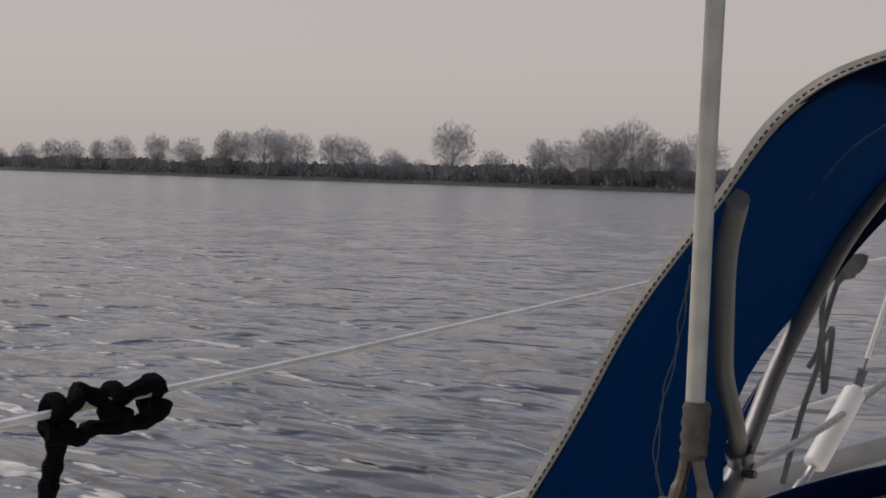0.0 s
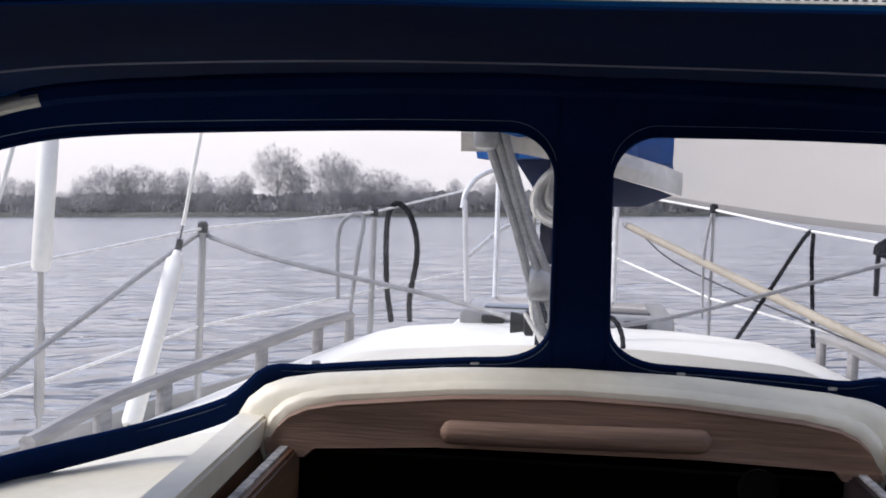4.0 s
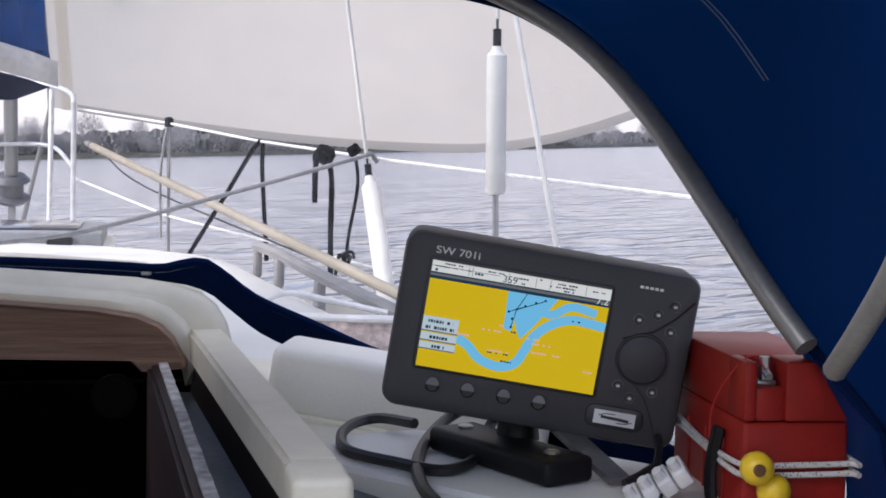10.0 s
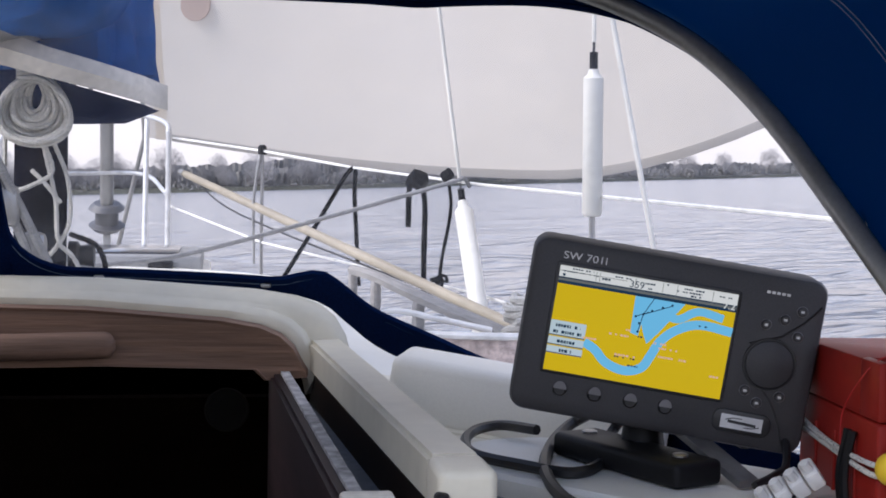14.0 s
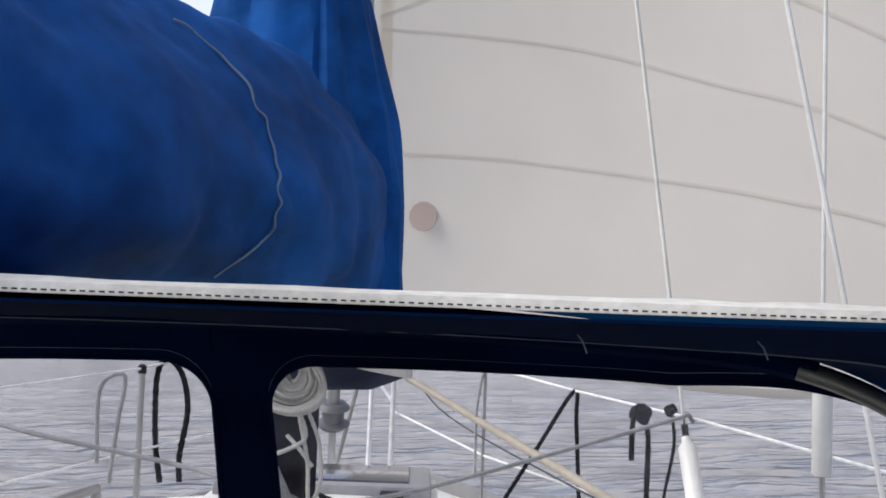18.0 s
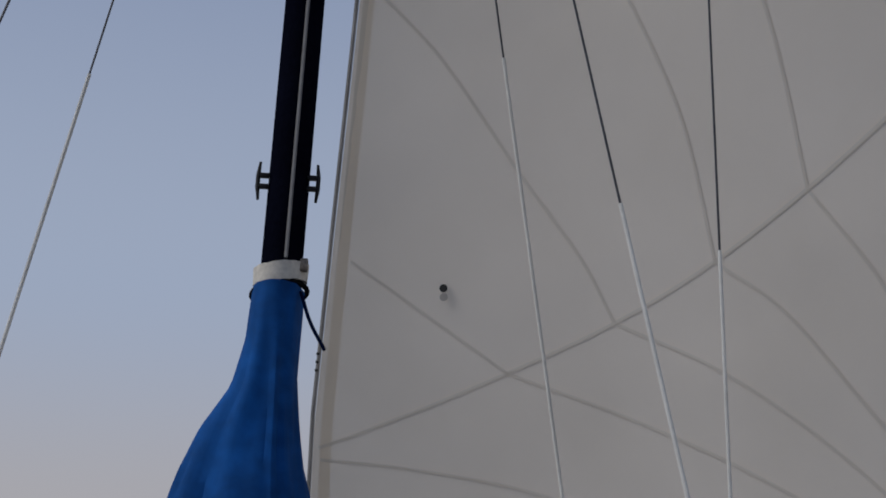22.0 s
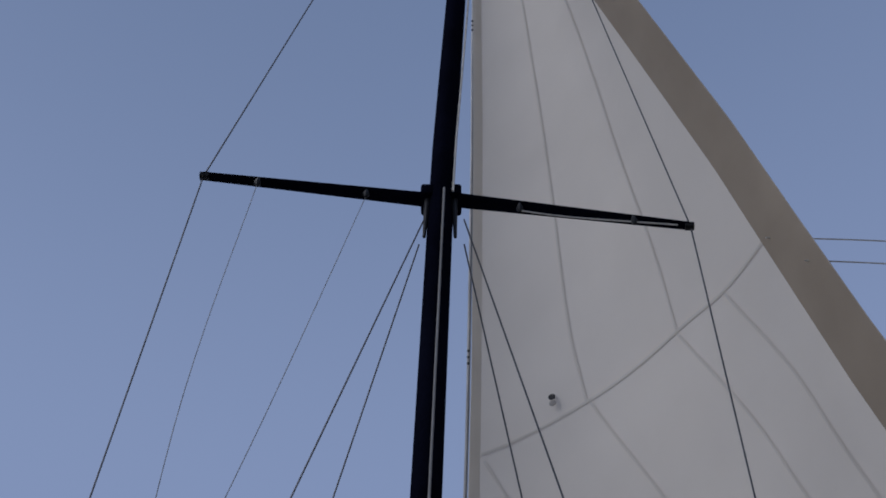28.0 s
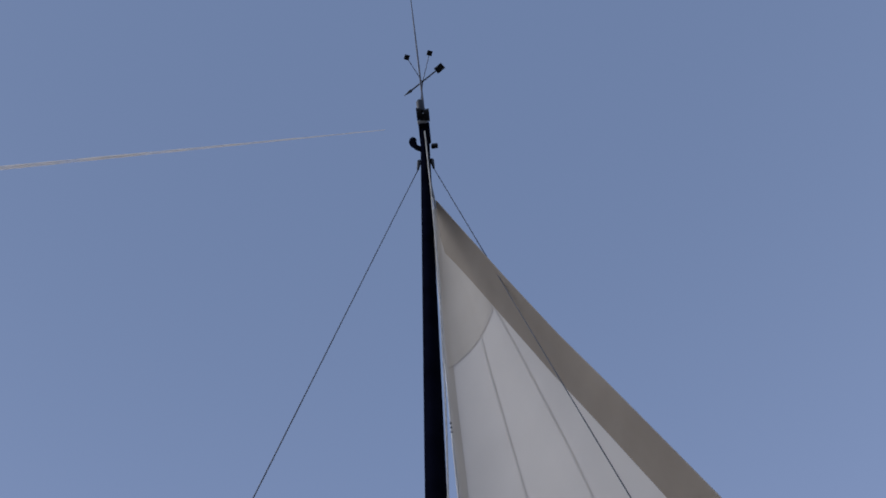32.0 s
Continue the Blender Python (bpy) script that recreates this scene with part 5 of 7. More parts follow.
def build_battery():
    b = thing("battery_box", (0.82, 1.25, 1.1), "red plastic battery tied with white elastic cord and yellow balls", "battery")
    M = pose(0.816, 1.265, 1.217, 0, 0, -6)

    def at(*p):
        return M @ Vector(p)

    part("case", box((0.083, 0.179, 0.14), (0, 0, -0.030), 0.004, M, seg=3), REDBOX, b, "red plastic case")
    # lid with a small corner cut out for the terminal
    lid = box((0.084, 0.144, 0.046), (0, 0.018, 0.0635), 0.003, M)
    part("lid", lid, REDBOX, b, "red lid with a cut-out corner")
    for size, c in (((0.052, 0.040, 0.046), (0.016, -0.070, 0.0635)), ((0.010, 0.040, 0.046), (-0.037, -0.070, 0.0635)), ((0.024, 0.036, 0.026), (-0.021, -0.071, 0.0535))):
        part("lid_lug", box(size, c, 0.003, M), REDBOX, b, "raised lug beside the terminal")
    for y in (-0.045, 0.0, 0.045):
        part("rib", box((0.003, 0.005, 0.10), (-0.042, y, -0.03), 0.001, M), REDBOX, b)
    t = part("terminal", box((0.015, 0.015, 0.004), (-0.021, -0.072, 0.0685), 0.001, M), STEEL, b, "metal terminal with bolt")
    part("bolt", tube([at(-0.021, -0.072, 0.069), at(-0.021, -0.072, 0.088)], 0.0042, 6), STEEL, t)
    part("nut", tube([at(-0.021, -0.084, 0.074), at(-0.021, -0.066, 0.080)], 0.003, 6), STEEL, t)
    for dz in (0.0, 0.0075):
        pts = [at(-0.0455, 0.088, 0.012 + dz), at(-0.0455, 0.0, 0.006 + 0.5 * dz), at(-0.046, -0.085, 0.002 + dz), at(-0.030, -0.0935, 0.001 + dz), at(0.0, -0.0935, 0.001 + dz), at(0.040, -0.0935, 0.002 + dz), at(0.0455, -0.088, 0.003 + dz), at(0.0455, 0.088, 0.01 + dz)]
        part("cord", tube(spline(pts, 4), 0.0023, 8), FLECKED, b, "white elastic cord with dark flecks")
    M_inv = M.inverted()
    for k, p in enumerate(((0.767, 1.160, 1.227), (0.782, 1.162, 1.2095))):
        bm = bmesh.new()
        bmesh.ops.create_uvsphere(bm, u_segments=20, v_segments=14, radius=0.0128)
        bmesh.ops.translate(bm, verts=bm.verts, vec=Vector(p))
        o = part("ball", bm, YELLOW, b, "yellow plastic toggle ball")
        if k == 0:
            q = M_inv @ Vector(p)
            part("hole", disc(q.x - 0.002, q.z + 0.001, 0.0048, q.y - 0.0136, q.y - 0.009, M, 12), BROWNWOOD, o)
    for y in (-0.050, -0.040):
        part("strap_tail", tube(spline([at(-0.046, y, 0.028), at(-0.052, y, -0.01), at(-0.049, y - 0.008, -0.055)], 4), 0.0034, 6), BLACKPL, b, "black strap end")
    red = mat("red_wire", (0.45, 0.02, 0.02), 0.5)
    part("wire", tube(spline([at(-0.021, -0.076, 0.078), at(-0.034, -0.08, 0.090), at(-0.046, -0.062, 0.070), at(-0.048, -0.030, 0.035), at(-0.048, -0.038, -0.01), at(-0.048, -0.060, -0.04), at(-0.046, -0.085, -0.05), at(-0.050, -0.070, -0.07)], 6), 0.0007, 5), red, b, "thin red wire")
    return b


build_battery()


def build_connector():
    c = thing("terminal_strip", (0.722, 1.235, 1.185), "white plastic screw terminal strip on loose wires", "connector")
    M = pose(0.716, 1.225, 1.200, 25, -35, -20) @ Matrix.Scale(1.12, 4)
    for k in range(4):
        part("block", box((0.011, 0.02, 0.014), (-0.018 + 0.012 * k, 0, 0), 0.002, M), WHITEPL, c)
        part("screw_tower", tube([M @ Vector((-0.018 + 0.012 * k, -0.004, 0.006)), M @ Vector((-0.018 + 0.012 * k, -0.004, 0.015))], 0.004, 8), WHITEPL, c)
    red = mat("thin_red_wire", (0.4, 0.03, 0.03), 0.5)
    part("red_lead", tube(spline([M @ Vector(p) for p in ((-0.01, -0.01, 0), (-0.03, -0.03, -0.005), (-0.05, -0.03, -0.012))], 5), 0.0014, 6), red, c)
    part("black_lead", tube(spline([M @ Vector(p) for p in ((0.0, -0.01, 0), (-0.02, -0.035, -0.008), (-0.045, -0.045, -0.015))], 5), 0.0014, 6), BLACKPL, c)


build_connector()


# ---- raised white plinth behind the plotter, winch basket ----
def build_plinth():
    p = thing("winch_plinth", (0.58, 1.72, 1.16), "white moulded winch plinth on the coachroof", "plinth")
    part("block", box((0.30, 0.10, 0.075), (0, 0, 0), 0.012, pose(0.61, 1.66, 1.195, 0, 8, -18), seg=3), DECK, p, "white moulded block")
    part("flange", box((0.32, 0.12, 0.012), (0, 0, -0.036), 0.005, pose(0.61, 1.66, 1.195, 0, 8, -18)), GEL, p, "cream flange round the foot")


build_plinth()


def build_basket():
    b = thing("rope_tray", (0.75, 2.3, 1.15), "white rope tray with a netting front and coiled rope", "rope tray")
    part("rim", tube(spline([(0.56, 2.36, 1.20), (0.62, 2.28, 1.205), (0.74, 2.25, 1.205), (0.86, 2.27, 1.20), (0.92, 2.36, 1.19)], 5), 0.006, 8), WHITEPL, b, "white tubular rim")
    part("hoop", tube(spline([(0.50, 2.42, 1.20), (0.545, 2.36, 1.235), (0.62, 2.33, 1.225), (0.70, 2.30, 1.21)], 5), 0.005, 8), WHITEPL, b, "white wire hoop")
    net = mat("faded_netting", (0.50, 0.40, 0.36), 0.85, grain=(90, 0.35), stain=(12, 0.2), bump=0.8, bump_scale=150)
    part("net", thick(loft([[(x, y, 1.20), (x, y - 0.01, 1.16), (x, y, 1.12)] for x, y in ((0.56, 2.36), (0.62, 2.28), (0.74, 2.25), (0.86, 2.27), (0.92, 2.36))]), 0.004), net, b, "faded netting")
    pts = []
    rng = random.Random(4)
    for k in range(90):
        a = k * 0.5
        pts.append((0.80 + 0.06 * math.cos(a) + rng.uniform(-0.01, 0.01), 2.36 + 0.04 * math.sin(a), 1.20 + 0.0007 * k + rng.uniform(-0.004, 0.004)))
    part("coil", tube(pts, 0.006, 6), WHITEROPE, b, "loosely coiled white rope")


build_basket()


# ---- deck gear ----
def build_handrails():
    for side in (-1, 1):
        h = thing("grab_rail", (side * 0.7, 2.8, 1.1), "grey weathered teak grab rail on the coachroof edge", "grab rail", "grab rails")
        pts = [Vector((side * x, y, z)) for x, y, z in ((0.83, 2.06, 1.135), (0.80, 2.3, 1.165), (0.757, 2.5, 1.185), (0.674, 2.9, 1.215), (0.635, 3.3, 1.228), (0.612, 3.6, 1.225))]
        P = spline(pts, 5)
        rings = []
        for p in P:
            rings.append([p + Vector((dx, 0, dz)) for dx, dz in ((-0.010, -0.010), (0.010, -0.010), (0.014, 0.004), (0.006, 0.012), (-0.006, 0.012), (-0.014, 0.004))])
        part("rail", loft(rings, closed=True, caps=True), GREYTEAK, h)
        for q in (pts[1], pts[2], pts[3], pts[4], pts[5]):
            part("foot", box((0.02, 0.055, 0.07), q + Vector((0, 0, -0.042)), 0.009), GREYTEAK, h)


build_handrails()


def build_forehatch():
    f = thing("fore_hatch", (-0.03, 3.78, 1.18), "grey framed fore hatch on a white coaming", "hatch")
    part("coaming", box((0.60, 0.56, 0.05), (-0.04, 3.86, 1.195), 0.012), DECK, f, "white coaming")
    part("frame", box((0.56, 0.52, 0.045), (-0.04, 3.86, 1.235), 0.012), mat("grey_hatch_frame", (0.25, 0.25, 0.25), 0.5), f, "grey hatch frame")
    part("pane", box((0.44, 0.40, 0.008), (-0.04, 3.86, 1.259), 0.003), mat("smoked_acrylic", (0.05, 0.05, 0.055), 0.15), f, "smoked acrylic pane")
    for x in (-0.23, 0.14):
        part("hinge", box((0.06, 0.03, 0.02), (x, 3.59, 1.235), 0.004), BLACKPL, f, "black hinge")


build_forehatch()


def build_stanchions():
    spec = [(-1.055, 3.718, 1.437, 0.9), (-1.27, 2.0, 1.33, 0.87), (-1.36, 0.1, 1.21, 0.86), (-0.74, 4.72, 1.49, 0.98), (0.419, 4.656, 1.547, 0.98), (1.29, 1.1, 1.33, 0.87), (1.36, 0.1, 1.25, 0.86)]
    first = None
    for x, y, z, foot in spec:
        s = thing("stanchion", (x, y, foot), "stainless steel lifeline stanchion on the deck edge", "stanchion", "stanchions")
        part("tube", tube([(x, y, foot), (x, y, z)], 0.0055 if x == 0.419 else 0.0105, 10), STEEL, s)
        part("cap", tube([(x, y, z - 0.012), (x, y, z + 0.014), (x, y, z + 0.02)], [0.0145, 0.0145, 0.008], 10), BLACKPL, s, "black cap")
        part("base", tube([(x, y, foot - 0.01), (x, y, foot + 0.05)], [0.03, 0.016], 10), STEEL, s)


build_stanchions()

LINEM = mat("white_coated_wire", (0.72, 0.71, 0.68), 0.5)


def wire(name, points, r, m, label, category, group=""):
    return solid(name, tube(points, r, 6), m, points[0], label, category, group)


wire("lifeline", [(-1.33, -1.2, 1.15), (-1.30, 0.697, 1.241), (-1.30, 1.163, 1.272), (-1.30, 1.94, 1.331), (-1.25, 2.65, 1.342), (-1.055, 3.718, 1.437), (-0.74, 4.72, 1.495), (-0.45, 5.12, 1.59)], 0.0042, LINEM, "white coated upper lifeline along the port side", "lifeline", "lifelines")
wire("lifeline", [(-1.34, -1.2, 0.98), (-1.30, 1.917, 1.035), (-1.27, 2.62, 1.06), (-1.055, 3.73, 1.165), (-0.74, 4.72, 1.22), (-0.45, 5.12, 1.28)], 0.004, LINEM, "white coated lower lifeline along the port side", "lifeline", "lifelines")
wire("lifeline", [(1.36, -1.2, 1.25), (1.22, 2.05, 1.39), (0.95, 3.66, 1.445), (0.672, 4.23, 1.492), (0.419, 4.656, 1.547), (0.12, 5.15, 1.60)], 0.0042, LINEM, "white coated upper lifeline along the starboard side", "lifeline", "lifelines")
wire("lifeline", [(1.36, -1.2, 1.02), (1.22, 2.05, 1.10), (0.95, 3.66, 1.16), (0.419, 4.656, 1.25), (0.10, 5.15, 1.36)], 0.004, LINEM, "white coated lower lifeline along the starboard side", "lifeline", "lifelines")


def build_pulpit():
    p = thing("pulpit", (-0.15, 5.4, 1.0), "white tubular steel bow pulpit", "pulpit")
    w = mat("white_steel_tube", (0.62, 0.62, 0.62), 0.35, 0.3)
    part("top_rail", tube(spline([(-0.46, 5.0, 1.52), (-0.445, 5.02, 1.59), (-0.38, 5.15, 1.66), (-0.2, 5.5, 1.72), (-0.02, 5.55, 1.70), (0.09, 5.2, 1.655), (0.105, 5.1, 1.60)], 6), 0.0095, 10), w, p, "white top rail")
    part("lower_rail", tube(spline([(-0.445, 5.0, 1.33), (-0.32, 5.25, 1.45), (-0.2, 5.5, 1.47), (0.0, 5.5, 1.47), (0.1, 5.1, 1.40)], 6), 0.008, 10), w, p)
    for a, b in (((-0.42, 5.0, 1.02), (-0.452, 5.0, 1.55)), ((-0.33, 5.05, 1.02), (-0.345, 5.2, 1.66)), ((0.02, 5.1, 1.02), (0.02, 5.3, 1.67)), ((0.103, 5.1, 1.02), (0.105, 5.1, 1.62))):
        part("leg", tube([a, b], 0.0095, 10), w, p)


build_pulpit()


# ---- standing rigging ----
def shroud(bottom, cover_lo, cover_hi, top, label, fat=0.021, sleeve=None, thin=0):
    s = thing("shroud", bottom, label, "shroud", "shrouds")
    lo, hi, t, b = (Vector(q) for q in (cover_lo, cover_hi, top, bottom))
    part("wire", tube([lo.lerp(hi, 0.9), hi, hi.lerp(t, 0.5), t], 0.0029, 6), WIRE, s, "steel wire")
    part("cover", tube([lo, lo + (hi - lo) * 0.02, hi - (hi - lo) * 0.06, hi - (hi - lo) * 0.03, hi], [fat * 0.8, fat, fat, fat * 0.55, fat * 0.5], 12), WHITEPVC, s, "white plastic tube cover")
    part("ferrule", tube([hi, hi + (t - hi).normalized() * 0.035], 0.009, 8), BLACKPL, s, "black rubber boot")
    part("turnbuckle", tube([b, b.lerp(lo, 0.25), b.lerp(lo, 0.3), b.lerp(lo, 0.7), b.lerp(lo, 0.75), lo], [0.006, 0.006, 0.012, 0.012, 0.007, 0.007], 8), STEEL, s, "steel turnbuckle")
    part("chainplate", box((0.012, 0.05, 0.09), b + Vector((0, 0, -0.02)), 0.003), STEEL, s)
    if sleeve:
        a, c = (hi.lerp(t, (z - hi.z) / (t.z - hi.z)) for z in sleeve)
        part("sleeve", tube([a, c], thin or 0.0052, 8), WHITEPVC, s, "white plastic sleeve on the wire")




def between(a, b, z):
    a, b = Vector(a), Vector(b)
    return a.lerp(b, (z - a.z) / (b.z - a.z))


root_p, root_s = mast_at(5.84, -0.075), mast_at(5.84, 0.088)
CP, CS = (-1.134, 2.81, 1.356), (1.05, 2.972, 1.38)
shroud((-1.14, 2.84, 0.93), CP, between(CP, SPL, 1.72), SPL, "cap shroud with a fat white cover and turnbuckle")
shroud((1.06, 2.96, 0.93), CS, between(CS, SPR, 1.685), SPR, "cap shroud with a fat white cover and turnbuckle", 0.021, (1.74, 2.95), 0.0046)
A = (-1.095, 2.315, 1.145)
shroud((-1.14, 2.12, 0.92), (-1.115, 2.195, 1.015), A, root_p + Vector((0.02, -0.05, 0)), "aft lower shroud with a white tube cover", 0.02, (1.2, 2.91))
F = (-1.04, 3.45, 1.38)
shroud((-1.08, 3.05, 0.9), (-1.05, 3.16, 0.975), F, root_p + Vector((0, 0.06, 0)), "forward lower shroud with a white tube cover", 0.024, (1.45, 3.43))
A = (1.085, 2.54, 1.13)
shroud((1.13, 2.35, 0.9), (1.10, 2.43, 1.02), A, root_s + Vector((0, -0.05, 0)), "aft lower shroud with a white tube cover", 0.02, (1.2, 2.94))
F = (0.905, 3.69, 1.40)
shroud((0.96, 3.35, 0.9), (0.93, 3.45, 1.0), F, root_s + Vector((0, 0.06, 0)), "forward lower shroud with a white tube cover", 0.024, (1.45, 3.6))
for side, tip in ((-1, SPL), (1, SPR)):
    wire("upper_shroud", [tip, mast_at(TOP - 0.85, side * 0.05)], 0.003, WIRE, "upper shroud wire from spreader to masthead", "shroud", "upper shrouds")


def mast_fittings():
    m = MAST
    part("sail_track", tube([mast_at(z, 0.013, -0.076) for z in np.linspace(2.80, 6.0, 12)], 0.0042, 6), mat("grey_sail_track", (0.20, 0.195, 0.19), 0.6), m, "pale sail track along the aft face")
    part("halyard", tube([mast_at(z, table([(6.0, 0.045), (7.5, 0.062), (9.0, 0.058), (10.5, 0.034), (11.9, 0.004)], z), -0.06) for z in np.linspace(6.0, 11.9, 18)], 0.0045, 6), WHITEROPE, m, "white halyard beside the track")
    for side in (-1, 1):
        c = mast_at(2.99, side * 0.056, -0.03)
        bm = tube([c + Vector((side * 0.008, 0, -0.045)), c + Vector((side * 0.011, 0, -0.015)), c + Vector((side * 0.011, 0, 0.015)), c + Vector((side * 0.008, 0, 0.045))], [0.003, 0.005, 0.005, 0.003], 8)
        box((0.022, 0.014, 0.01), c + Vector((-side * 0.003, 0, 0.013)), 0.002, bm=bm)
        box((0.022, 0.014, 0.01), c + Vector((-side * 0.003, 0, -0.013)), 0.002, bm=bm)
        part("cleat", bm, BLACKPL, m, "black horn cleat")
        tip = SPL if side < 0 else SPR
        part("tip_boot", tube([tip + Vector((-side * 0.02, 0, 0)), tip + Vector((side * 0.012, 0, 0))], 0.016, 8), BLACKPL, m, "black rubber spreader boot")
        a = mast_at(6.03, side * 0.05)
        part("spreader_root", box((0.05, 0.11, 0.06), a, 0.01), BLACKMAST, m, "spreader bracket")
        part("tang", tube([a + Vector((0, -0.02, -0.03)), a + Vector((side * 0.005, -0.02, -0.26))], [0.012, 0.006], 8), BLACKPL, m, "shroud tang")
        for f in (0.28, 0.76):
            q = a.lerp(tip, f) + Vector((0, -0.02, -0.035))
            b = part("flag_block", tube([q + Vector((0, 0, 0.03)), q, q + Vector((0, 0, -0.02))], [0.005, 0.014, 0.006], 8), BLACKPL, m, "small black flag halyard block")
    # masthead
    t = mast_at(TOP)
    part("cap", box((0.085, 0.17, 0.04), t + Vector((0, 0, 0.01)), 0.01), BLACKMAST, m, "masthead cap")
    part("cap_plate", box((0.075, 0.03, 0.012), t + Vector((-0.01, -0.09, 0.0)), 0.003), STEEL, m, "pale edge of the cap")
    part("side_bracket", tube(spline([t + Vector((-0.03, 0, -0.45)), t + Vector((-0.075, -0.01, -0.40)), t + Vector((-0.10, -0.02, -0.30)), t + Vector((-0.095, -0.02, -0.24))], 5), [0.02] * 8 + [0.028] * 8, 8), BLACKMAST, m, "hooked side bracket")
    part("deck_light", box((0.05, 0.03, 0.05), t + Vector((0.06, -0.02, -0.45)), 0.006), BLACKPL, m, "small lamp bracket")
    part("sheave_box", box((0.05, 0.10, 0.05), t + Vector((0.0, -0.10, 0.02)), 0.012), BLACKPL, m, "halyard sheave box")
    for dx, dy in ((-0.028, -0.15), (0.03, -0.135)):
        part("sheave", tube([t + Vector((dx - 0.02, dy, 0.03)), t + Vector((dx + 0.02, dy, 0.03))], 0.05, 16), BLACKPL, m, "halyard sheave")
    part("light", tube([t + Vector((-0.012, -0.17, 0.02)), t + Vector((-0.012, -0.18, 0.10)), t + Vector((-0.012, -0.18, 0.26))], [0.02, 0.03, 0.03], 12), BLACKPL, m, "masthead light")
    part("aerial", tube([t + Vector((0.012, -0.12, 0.05)), t + Vector((0.014, -0.36, 1.1)), t + Vector((0.012, -0.72, 2.4))], [0.009, 0.007, 0.004], 6), WIRE, m, "whip aerial")
    w = t + Vector((0.03, -0.24, 0.70))
    part("vane_post", tube([t + Vector((-0.012, -0.16, 0.2)), w], 0.004, 6), BLACKPL, m, "vane post")
    part("vane_arrow", tube([w + Vector((-0.165, 0.10, 0)), w + Vector((-0.10, 0.06, 0)), w + Vector((-0.095, 0.057, 0)), w + Vector((0.13, -0.09, 0))], [0.001, 0.014, 0.006, 0.006], 8), BLACKPL, m, "wind vane arrow")
    part("vane_tail", box((0.075, 0.055, 0.006), (0, 0, 0), 0.002, Matrix.Translation(w + Vector((0.148, -0.10, 0))) @ Matrix.Rotation(radians(-34), 4, "Z")), BLACKPL, m, "square vane tail")
    for q in (Vector((-0.107, -0.215, 0.01)), Vector((0.08, -0.23, 0.01))):
        part("reference_arm", tube([w, w + q], 0.003, 5), WIRE, m)
        part("reference_tab", box((0.042, 0.042, 0.005), (0, 0, 0), 0.002, Matrix.Translation(w + q) @ Matrix.Rotation(radians(20), 4, "Z")), BLACKPL, m, "square reference tab")
    for side in (-1, 1):
        part("upper_tang", tube([mast_at(TOP - 0.70, side * 0.046), mast_at(TOP - 0.88, side * 0.056)], [0.016, 0.008], 8), BLACKPL, m, "upper shroud tang")
    # line guides and winch at the foot
    f = mast_at(1.25, 0, -0.02)
    part("mast_step", box((0.2, 0.26, 0.03), mast_at(1.20), 0.008), ALU, m, "mast step plate")
    for sx in (-1, 1):
        part("mast_winch", tube([mast_at(1.30, sx * 0.05), mast_at(1.30, sx * 0.065), mast_at(1.30, sx * 0.07), mast_at(1.30, sx * 0.095)], [0.026, 0.026, 0.018, 0.022], 14), BLACKPL, m, "small halyard winch")


mast_fittings()
rope("flag_halyard", [tuple(mast_at(6.03, -0.05).lerp(SPL, 0.76) + Vector((0, -0.02, -0.05))), (-0.68, 2.38, 4.7), (-0.70, 2.4, 3.42), (-0.90, 2.55, 2.4), (-1.02, 2.70, 1.95)], 0.0014, GREYROPE, "thin grey flag halyard under the spreader", "halyard", "flag halyards", 5)
rope("flag_halyard", [tuple(mast_at(6.03, -0.05).lerp(SPL, 0.28) + Vector((0, -0.02, -0.05))), (-0.44, 2.42, 4.7), (-0.70, 2.4, 3.42), (-0.91, 2.54, 2.4), (-1.025, 2.70, 1.93)], 0.0014, GREYROPE, "thin grey flag halyard under the spreader", "halyard", "flag halyards", 5)
rope("flag_halyard", [tuple(mast_at(6.03, 0.05).lerp(SPR, 0.28) + Vector((0, -0.02, -0.05))), tuple(mast_at(6.03, 0.05).lerp(SPR, 0.5) + Vector((0, -0.02, -0.055))), tuple(SPR + Vector((-0.05, -0.02, -0.02)))], 0.003, WHITEROPE, "white flag halyard lying along the spreader", "halyard", "flag halyards", 5)


rope("lacing_line", [(0.783, 1.245, 1.418), (0.789, 1.243, 1.393), (0.795, 1.24, 1.372), (0.804, 1.235, 1.345)], 0.0022, WHITEROPE, "white lacing line hanging inside the hood", "rope")


# ---- running rigging and loose lines ----
rope("genoa_sheet", [(-1.18, 0.9, 0.95), (-1.1, 2.04, 1.07), (-1.1, 2.69, 1.19), (-1.07, 3.70, 1.415), (-1.03, 3.72, 1.412), (-0.8, 3.6, 1.362), (-0.355, 3.6, 1.28), (-0.08, 3.3, 1.24)], 0.0068, GREYROPE, "grey lazy genoa sheet led round the forward shroud", "sheet", "sheets", per=5)
rope("genoa_sheet", [(-0.02, 3.2, 1.25), (0.2, 3.4, 1.27), (0.55, 3.55, 1.36), (0.86, 3.64, 1.448), (0.905, 3.68, 1.46), (0.925, 3.70, 1.44)], 0.006, GREYROPE, "grey lazy genoa sheet tied at the forward shroud", "sheet", "sheets", per=6)
rope("genoa_sheet", [(2.38, 2.4, 1.78), (1.7, 0.9, 1.5), (1.2, -0.6, 1.1)], 0.0072, GREYROPE, "grey genoa sheet led aft from the clew", "sheet", "sheets")


